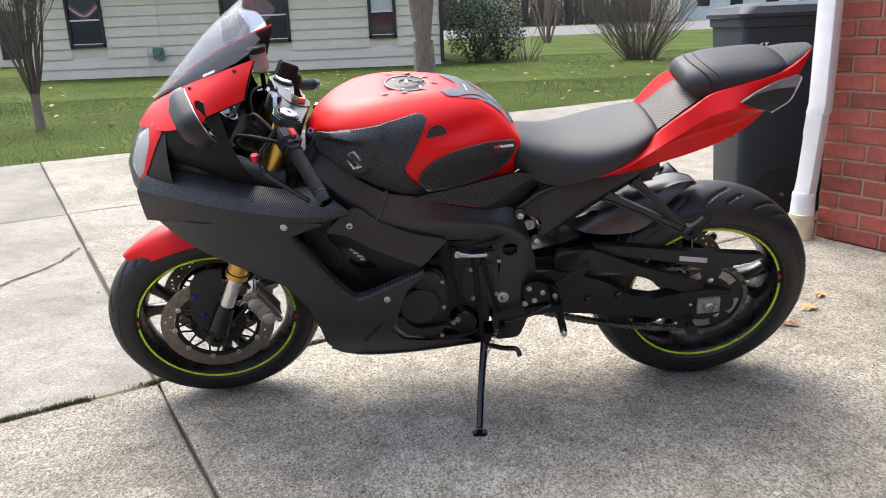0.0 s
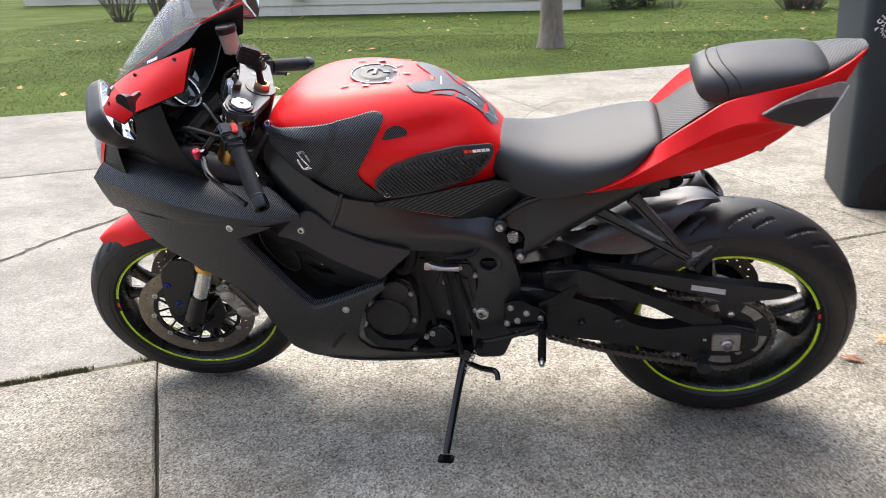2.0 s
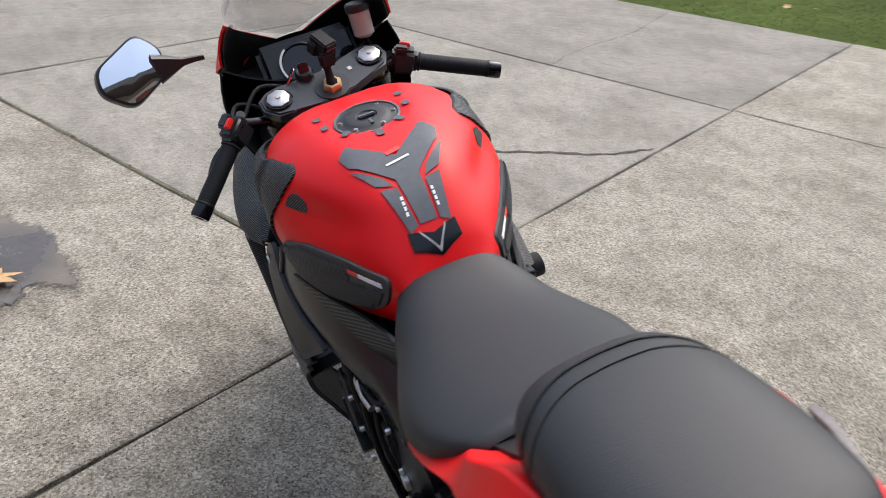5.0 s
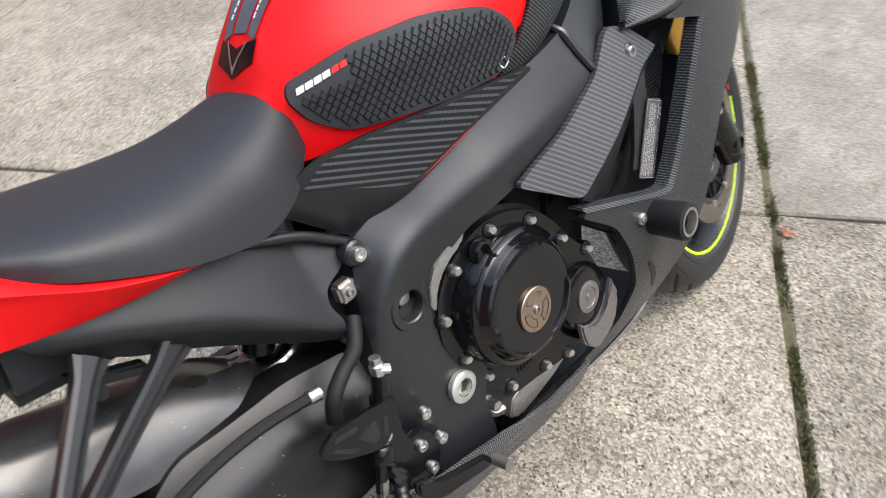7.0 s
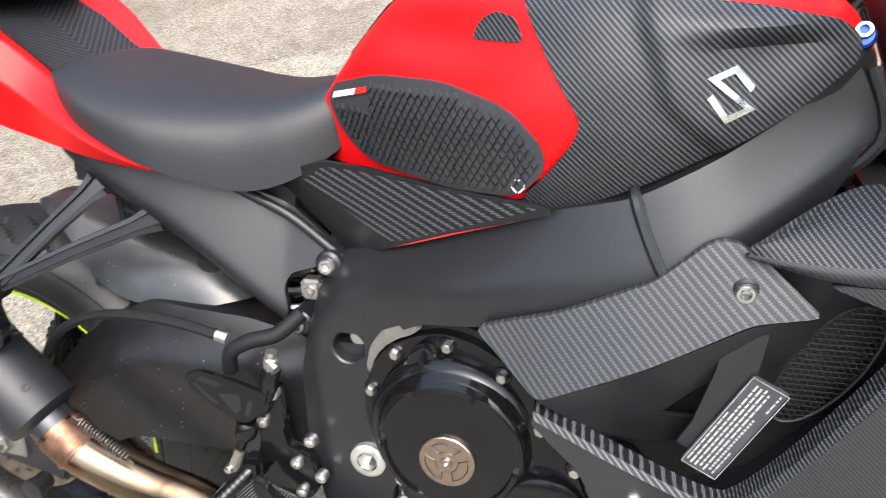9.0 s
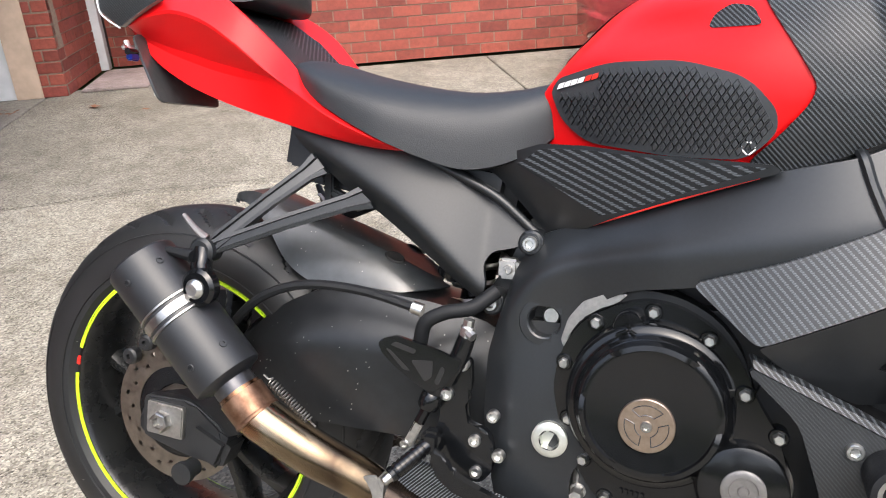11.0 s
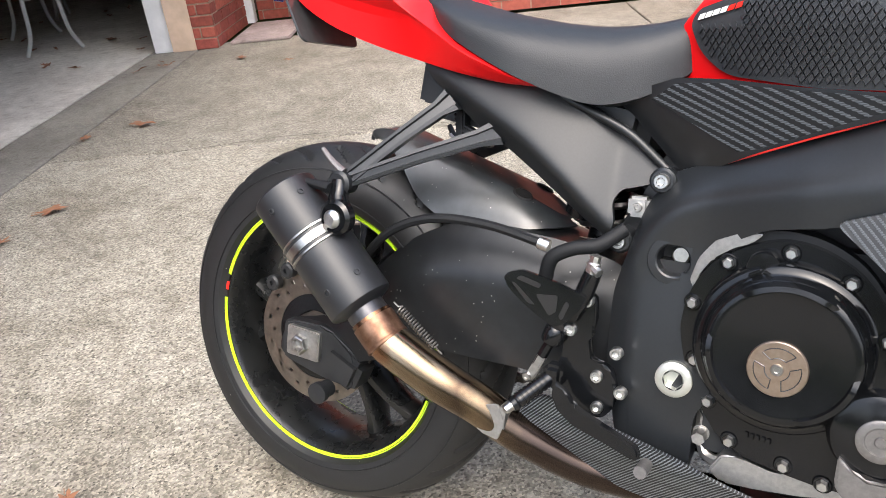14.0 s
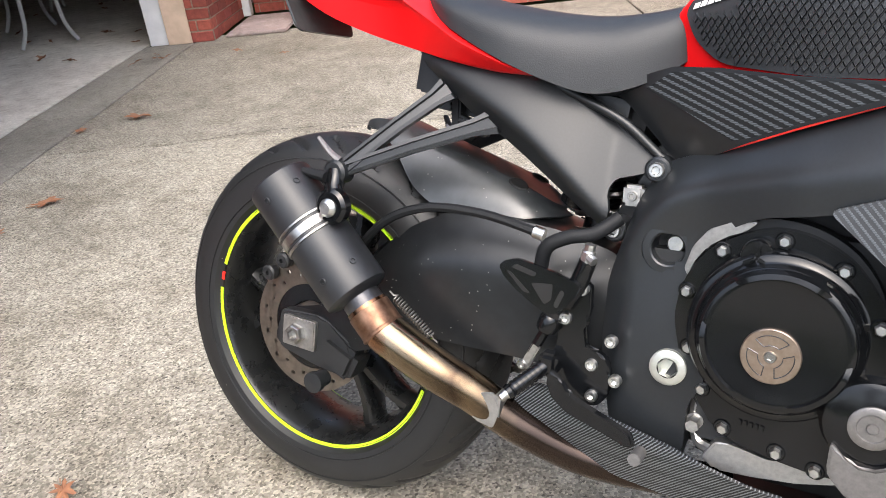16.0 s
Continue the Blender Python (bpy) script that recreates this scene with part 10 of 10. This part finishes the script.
tagged(new("moss", me), "green moss growing along a driveway joint", "moss", kind="stuff")


def crack(points, width, seed):
    """A thin wandering crack across a slab."""
    r = random.Random(seed)
    pts = spline([(*p, 0.0) for p in points], 9)
    bm = B()
    prev = None
    for i, p in enumerate(pts):
        q = Vector((p.x + r.gauss(0, 0.006), p.y + r.gauss(0, 0.006), 0.0026))
        t = (pts[min(i + 1, len(pts) - 1)] - pts[max(i - 1, 0)]).normalized()
        n = Vector((-t.y, t.x, 0)) * width * r.uniform(0.35, 1.2) * (0.3 if i in (0, len(pts) - 1) else 1)
        row = [bm.verts.new(q - n), bm.verts.new(q + n)]
        if prev:
            bm.faces.new((prev[0], prev[1], row[1], row[0]))
        prev = row
    return tagged(part("crack", bm, SOIL, driveway), kind="stuff")


crack([(2.60, -1.78), (2.61, -1.45), (2.72, -1.15), (2.78, -0.90), (2.86, -0.62), (2.88, -0.40), (2.95, -0.10), (2.93, 0.30)], 0.011, 1)
crack([(4.09, -1.97), (4.5, -2.5), (4.9, -3.2), (5.6, -4.06)], 0.004, 2)
crack([(0.35, -5.2), (0.62, -4.6), (0.75, -4.1), (0.95, -3.8)], 0.004, 3)
crack([(-1.95, 1.30), (-1.55, 1.62), (-1.1, 1.85), (-0.6, 2.1)], 0.003, 4)


# damp patches: a dark wet stain with shallow water standing in its hollows
def fray_out(n, l, b, lo, hi):
    """The patch frays out towards its edge."""
    edge = n.new("ShaderNodeVertexColor")
    edge.layer_name = "fray"
    e = noise_node(n, l, 6, 9, 0.7)
    add = n.new("ShaderNodeMath")
    add.operation = "ADD"
    l.new(edge.outputs["Color"], add.inputs[0])
    l.new(e.outputs["Fac"], add.inputs[1])
    a = ramp(n, [(lo, (0, 0, 0)), (hi, (1, 1, 1))])
    l.new(add.outputs[0], a.inputs[0])
    l.new(a.outputs[0], b.inputs["Alpha"])


def mat_damp():
    m, n, l, b = mat_base("damp_concrete", (0.10, 0.095, 0.09), 0.5)
    t = noise_node(n, l, 3.2, 8, 0.62)
    f = noise_node(n, l, 90, 4, 0.6)
    c = ramp(n, [(0.36, (0.046, 0.038, 0.031)), (0.52, (0.078, 0.066, 0.054)), (0.64, (0.130, 0.112, 0.090))])
    l.new(t.outputs["Fac"], c.inputs[0])
    l.new(c.outputs[0], b.inputs["Base Color"])
    q = ramp(n, [(0.42, (0.22,) * 3), (0.60, (0.62,) * 3)])
    l.new(t.outputs["Fac"], q.inputs[0])
    l.new(q.outputs[0], b.inputs["Roughness"])
    add_bump(n, l, b, f.outputs["Fac"], 0.5, 0.002)
    fray_out(n, l, b, 0.74, 0.86)
    return m


def mat_water():
    m, n, l, b = mat_base("shallow_muddy_water", (0.085, 0.08, 0.072), 0.05)
    t = noise_node(n, l, 12, 5, 0.6)
    c = ramp(n, [(0.35, (0.050, 0.043, 0.037)), (0.65, (0.105, 0.093, 0.080))])
    l.new(t.outputs["Fac"], c.inputs[0])
    l.new(c.outputs[0], b.inputs["Base Color"])
    q = ramp(n, [(0.45, (0.06,) * 3), (0.62, (0.22,) * 3)])
    l.new(t.outputs["Fac"], q.inputs[0])
    l.new(q.outputs[0], b.inputs["Roughness"])
    b.inputs["Specular IOR Level"].default_value = 0.4
    fray_out(n, l, b, 0.76, 0.84)
    return m


DAMP, WATER = mat_damp(), mat_water()


def patch(bm, ring, z, fray):
    """A flat patch within a closed ring, as rings shrinking to its middle; the outermost carry the fray value 0."""
    c = sum((Vector((*p, 0)) for p in ring), Vector()) / len(ring)
    layer = bm.loops.layers.color.new("fray") if fray else None
    rows, vals = [], (0.0, 0.26, 0.52, 0.75, 0.8)
    for f in (1.12, 0.98, 0.84, 0.5, 0.06):
        rows.append([bm.verts.new((c.x + (p[0] - c.x) * f, c.y + (p[1] - c.y) * f, z)) for p in ring])
    level = {v: val for row, val in zip(rows, vals) for v in row}
    for a, b in zip(rows, rows[1:]):
        for k in range(len(ring)):
            j = (k + 1) % len(ring)
            bm.faces.new((a[k], a[j], b[j], b[k]))
    bm.faces.new(rows[-1])
    if fray:
        for f in bm.faces:
            for lp in f.loops:
                lp[layer] = (level[lp.vert],) * 3 + (1.0,)


bm = B()
patch(bm, [(p.x, p.y) for p in spline([(*p, 0) for p in ((2.28, 3.06), (2.27, 3.24), (2.43, 3.42), (2.54, 3.46), (2.60, 3.21), (2.46, 3.03), (2.28, 3.06))], 6)[:-1]], 0.0034, True)
tagged(part("puddle", bm, DAMP), "small dark damp patch on the concrete", "puddle", kind="structure")
WET = [(1.75, 1.46), (1.80, 1.31), (1.90, 1.08), (1.97, 0.96), (1.91, 0.81), (2.06, 0.76), (2.36, 0.85), (2.64, 1.00), (2.70, 1.14), (2.74, 1.33), (3.00, 1.45), (3.12, 1.40), (3.19, 1.48), (3.23, 1.61), (3.14, 1.72), (2.94, 1.80), (2.94, 2.03), (3.25, 2.10), (3.29, 2.26), (3.06, 2.46), (2.80, 2.55), (2.57, 2.40), (2.40, 2.31), (2.20, 2.27), (2.12, 2.15), (2.15, 1.83), (2.03, 1.73), (1.85, 1.89), (1.72, 1.84), (1.66, 1.71)]


def stain(bm, outline, z, cell=0.03):
    """A flat patch of small squares within an outline of any shape; its fray value falls to 0 across the edge."""
    ring = [Vector((p.x, p.y)) for p in spline([(*p, 0) for p in outline + outline[:1]], 3)[:-1]]
    x0, x1 = min(p.x for p in ring) - 0.12, max(p.x for p in ring) + 0.12
    y0, y1 = min(p.y for p in ring) - 0.12, max(p.y for p in ring) + 0.12
    nx, ny = int((x1 - x0) / cell) + 1, int((y1 - y0) / cell) + 1
    layer, vs, val = bm.loops.layers.color.new("fray"), {}, {}
    for i in range(nx + 1):
        for j in range(ny + 1):
            q = Vector((x0 + i * cell, y0 + j * cell))
            d = 9.0
            for k in range(len(ring)):
                a, b = ring[k - 1], ring[k]
                f = max(0.0, min(1.0, (q - a).dot(b - a) / max(1e-9, (b - a).length_squared)))
                d = min(d, (q - a - (b - a) * f).length)
            if not inside(q, ring):
                d = -d
            if d > -0.10:
                vs[i, j] = bm.verts.new((q.x, q.y, z))
                val[vs[i, j]] = max(0.0, min(0.8, 0.28 + d / 0.06 * 0.25))
    for i in range(nx):
        for j in range(ny):
            c = [vs.get(k) for k in ((i, j), (i + 1, j), (i + 1, j + 1), (i, j + 1))]
            if all(c):
                f = bm.faces.new(c)
                for lp in f.loops:
                    lp[layer] = (val[lp.vert],) * 3 + (1.0,)


for outline in (WET, [(3.02, 2.10), (3.20, 2.02), (3.42, 2.20), (3.50, 2.34), (3.32, 2.34), (3.12, 2.22)], [(3.58, 2.20), (3.72, 2.14), (3.86, 2.34), (3.80, 2.52), (3.64, 2.42)]):
    bm = B()
    stain(bm, outline, 0.0034)
    tagged(part("puddle", bm, DAMP), "dark damp stain drying on the concrete", "puddle", kind="structure")
for i, (cx, cy, rx, ry, turn) in enumerate(((2.10, 1.10, 0.17, 0.08, 35), (2.93, 1.55, 0.17, 0.11, -30), (2.27, 1.58, 0.22, 0.075, -50), (2.60, 1.86, 0.36, 0.085, -34), (2.58, 1.42, 0.15, 0.06, -40), (1.90, 1.42, 0.14, 0.07, -60), (2.76, 2.32, 0.16, 0.06, -40))):
    bm = B()
    ring = []
    for k in range(90):
        a = 2 * math.pi * k / 90
        w_ = 1 + 0.42 * noise.noise(Vector((math.cos(a) * 1.6 + i * 7, math.sin(a) * 1.6, 0.5))) + 0.16 * noise.noise(Vector((math.cos(a) * 6 + i, math.sin(a) * 6, 3))) + 0.06 * noise.noise(Vector((math.cos(a) * 18 + i, math.sin(a) * 18, 3)))
        p = pose(cx, cy, 0, 0, 0, turn) @ Vector((rx * w_ * math.cos(a), ry * w_ * math.sin(a), 0))
        ring.append((p.x, p.y))
    patch(bm, ring, 0.0046, True)
    tagged(part("puddle", bm, WATER), "shallow puddle of muddy water on the concrete", "puddle", kind="structure")

# ---- folding table in the garage ----
def table_thing(name, label, at, turn):
    t = thing(name, label, "table", m=pose(*at, 0, 0, turn))
    bm = B()
    box(bm, (0, 0, 0.72), (1.5, 0.75, 0.045), 0.012)
    part("tabletop", bm, TABLETOP, t)
    for sx in (-0.55, 0.55):
        for sy in (-1, 1):
            bm = B()
            tube(bm, [(sx, sy * 0.10, 0.70), (sx, sy * 0.12, 0.40), (sx, sy * 0.14, 0.16), (sx, sy * 0.20, 0.015)], 0.016, 8)
            part("leg", bm, TABLELEG, t)
        bm = B()
        tube(bm, [(sx, -0.11, 0.42), (sx, 0.11, 0.42)], 0.012, 8, smooth=False)
        tube(bm, [(sx, 0.0, 0.42), (sx * 0.2, 0.0, 0.69)], 0.010, 8, smooth=False)
        part("brace", bm, TABLELEG, t)
    return t


TABLETOP = mat_grain("pale_plastic_tabletop", (0.48, 0.47, 0.44), (0.55, 0.54, 0.50), 90, (0.5, 0.65))
TABLELEG = mat_grain("grey_steel_leg_paint", (0.34, 0.34, 0.33), (0.42, 0.42, 0.41), 40, (0.4, 0.5))
table_thing("folding_table", "pale folding table with grey bent steel legs", (-5.26, 3.15, 0), -28)
table_thing("folding_table", "pale folding table further back in the garage", (-6.1, 4.6, 0), 36)
crate = thing("crate", "white and red carton standing on the folding table", "box", m=pose(-5.32, 3.05, 0.743, 0, 0, 20))
bm = B()
box(bm, (0, 0, 0.10), (0.30, 0.22, 0.20), 0.006)
part("carton", bm, CURTAIN, crate)
bm = B()
box(bm, (0, 0, 0.10), (0.304, 0.224, 0.06), 0.003)
part("red_band", bm, CLOTH_RED, crate)

# ---- parked red car ----
CARRED = mat_grain("dark_red_car_paint", (0.22, 0.012, 0.022), (0.26, 0.016, 0.028), 2, (0.12, 0.2), coat=0.6)
CARBLACK = mat_grain("black_car_trim", (0.012, 0.012, 0.013), (0.02, 0.02, 0.02), 40, (0.5, 0.6))
ORANGE = mat_glass("amber_lamp_lens", (0.85, 0.30, 0.02), 0.12, 0.9)
ALUWHEEL = mat_grain("silver_wheel_paint", (0.50, 0.50, 0.50), (0.58, 0.58, 0.58), 30, (0.3, 0.4), metal=0.7)
# x runs from the nose (0) to the tail, y from the near side (0) to the far side
car = thing("parked_car", "dark red car parked on the driveway by the brick wall", "car", m=SITE @ pose(1.76, 2.48, 0.0, 0, 0, -5))
bm = B()
SECT = [(0.0, 0.30, 0.36, 0.50, 0.42), (0.08, 0.12, 0.24, 0.60, 0.56), (0.30, 0.03, 0.20, 0.68, 0.64), (0.75, 0.0, 0.20, 0.76, 0.74), (1.35, 0.0, 0.20, 0.86, 0.88), (2.0, 0.0, 0.20, 0.90, 0.92), (3.3, 0.0, 0.20, 0.92, 0.95), (4.1, 0.02, 0.24, 0.90, 0.95), (4.45, 0.12, 0.32, 0.82, 0.86), (4.55, 0.25, 0.40, 0.70, 0.72)]
W_ = 1.72
rings = []
for x, inset, zb, zs, zc in SECT:
    half = [(inset + 0.10, zb), (inset + 0.02, zb + 0.06), (inset, (zb + zs) / 2), (inset + 0.03, zs - 0.03), (inset + 0.10, zs), (W_ / 2, zc)]
    ring = [(x - 0.0, p[0], p[1]) for p in half] + [(x, W_ - p[0], p[1]) for p in reversed(half[:-1])]
    rings.append(ring)
loft(bm, rings)
body = part("car_body", bm, CARRED, car)
bm = B()
loft(bm, [[(x, 0.12 + i_, z0), (x + dx, 0.28 + i_, z1), (x + dx, W_ - 0.28 - i_, z1), (x, W_ - 0.12 - i_, z0)] for x, dx, z0, z1, i_ in ((1.30, 0.0, 0.87, 0.88, 0.05), (1.55, 0.35, 0.90, 1.30, 0.0), (2.4, 0.0, 0.91, 1.42, 0.0), (3.1, -0.1, 0.92, 1.38, 0.0), (3.9, -0.2, 0.93, 1.0, 0.05))])
part("car_cabin", bm, PANE, car)
bm = B()
loft(bm, [[(x, 0.30, z), (x, 0.40, z + 0.02), (x, W_ - 0.40, z + 0.02), (x, W_ - 0.30, z)] for x, z in ((1.92, 1.33), (2.4, 1.425), (3.0, 1.39))])
part("car_roof", bm, CARRED, car)
for x in (1.14, 3.70):
    for y, s in ((0.0, -1), (W_, 1)):
        bm = B()
        lathe(bm, [(0.36, 0.10), (0.36, -0.006), (0.335, -0.008), (0.335, 0.10)], (x, y, 0.33), (0, s, 0), 36, caps=False)
        lathe(bm, [(0.35, -0.10), (0.0, -0.10)], (x, y, 0.33), (0, s, 0), 36, caps=False)
        part("wheel_arch", bm, CARBLACK, car)
        bm = B()
        lathe(bm, [(0.20, -0.18), (0.30, -0.18), (0.315, -0.15), (0.315, -0.02), (0.30, 0.008), (0.21, 0.012), (0.205, -0.01)], (x, y, 0.315), (0, s, 0), 40)
        tyre_ = part("car_tyre", bm, TYRE, car)
        bm = B()
        lathe(bm, [(0.20, -0.02), (0.205, 0.010), (0.185, 0.014), (0.178, -0.01), (0.05, -0.012), (0.045, 0.012), (0, 0.014)], (x, y, 0.315), (0, s, 0), 36, caps=False)
        for q in range(7):
            a = 2 * math.pi * q / 7
            box(bm, (x + 0.11 * math.cos(a), y + s * 0.006, 0.315 + 0.11 * math.sin(a)), (0.15, 0.014, 0.032), 0.005, Matrix.Rotation(-a, 4, "Y"))
        part("car_wheel", bm, ALUWHEEL, tyre_, "silver spoked wheel")
HEADLENS = mat_glass("clear_headlight_lens", (0.30, 0.30, 0.30), 0.06, 0.45)
NOSE = [(-0.02, 0.30), (0.04, 0.20), (0.10, 0.112), (0.20, 0.060), (0.30, 0.028), (0.45, 0.013), (0.62, 0.004)]
for s, yy in ((1, 0.0), (-1, W_)):
    lens = lambda t, q, out: (0.03 + 0.52 * t, yy + s * (table(NOSE, 0.03 + 0.52 * t) - out + 0.03 * q * q), 0.43 + 0.05 * t + (0.10 + 0.05 * t) * q)
    bm = B()
    strip(bm, [[lens(t, q, 0.016) for q in (0.0, 0.35, 0.7, 1.0)] for t in (0, 0.15, 0.3, 0.45, 0.6, 0.76)], 0.006)
    part("headlight", bm, HEADLENS, car, "clear car headlight")
    bm = B()
    strip(bm, [[lens(t, q, 0.017) for q in (0.0, 0.35, 0.7, 0.95)] for t in (0.77, 0.85, 0.92, 0.98)], 0.006)
    part("turn_lamp", bm, ORANGE, car, "amber turn lamp")
    bm = B()
    strip(bm, [[lens(t, q, 0.006) for q in (0.05, 0.5, 0.95)] for t in (0.04, 0.2, 0.4, 0.6, 0.74)], 0.003)
    part("lamp_reflector", bm, GREY_CAP, car)
bm = B()
loft(bm, [[(x, y, 0.22), (x - 0.03, y, 0.28), (x - 0.03, y, 0.40), (x, y, 0.42), (x + 0.12, y, 0.42), (x + 0.12, y, 0.22)] for x, y in ((0.42, -0.01), (0.20, 0.08), (0.04, 0.30), (-0.02, W_ / 2), (0.04, W_ - 0.30), (0.20, W_ - 0.08), (0.42, W_ + 0.01))])
part("bumper", bm, CARRED, car, "dark red bumper")
for y in (-0.004, W_ + 0.004):
    for x in (1.75, 2.62):
        bm = B()
        box(bm, (x + 0.40, y, 0.72), (0.16, 0.02, 0.03), 0.008)
        part("door_handle", bm, CARRED, car)
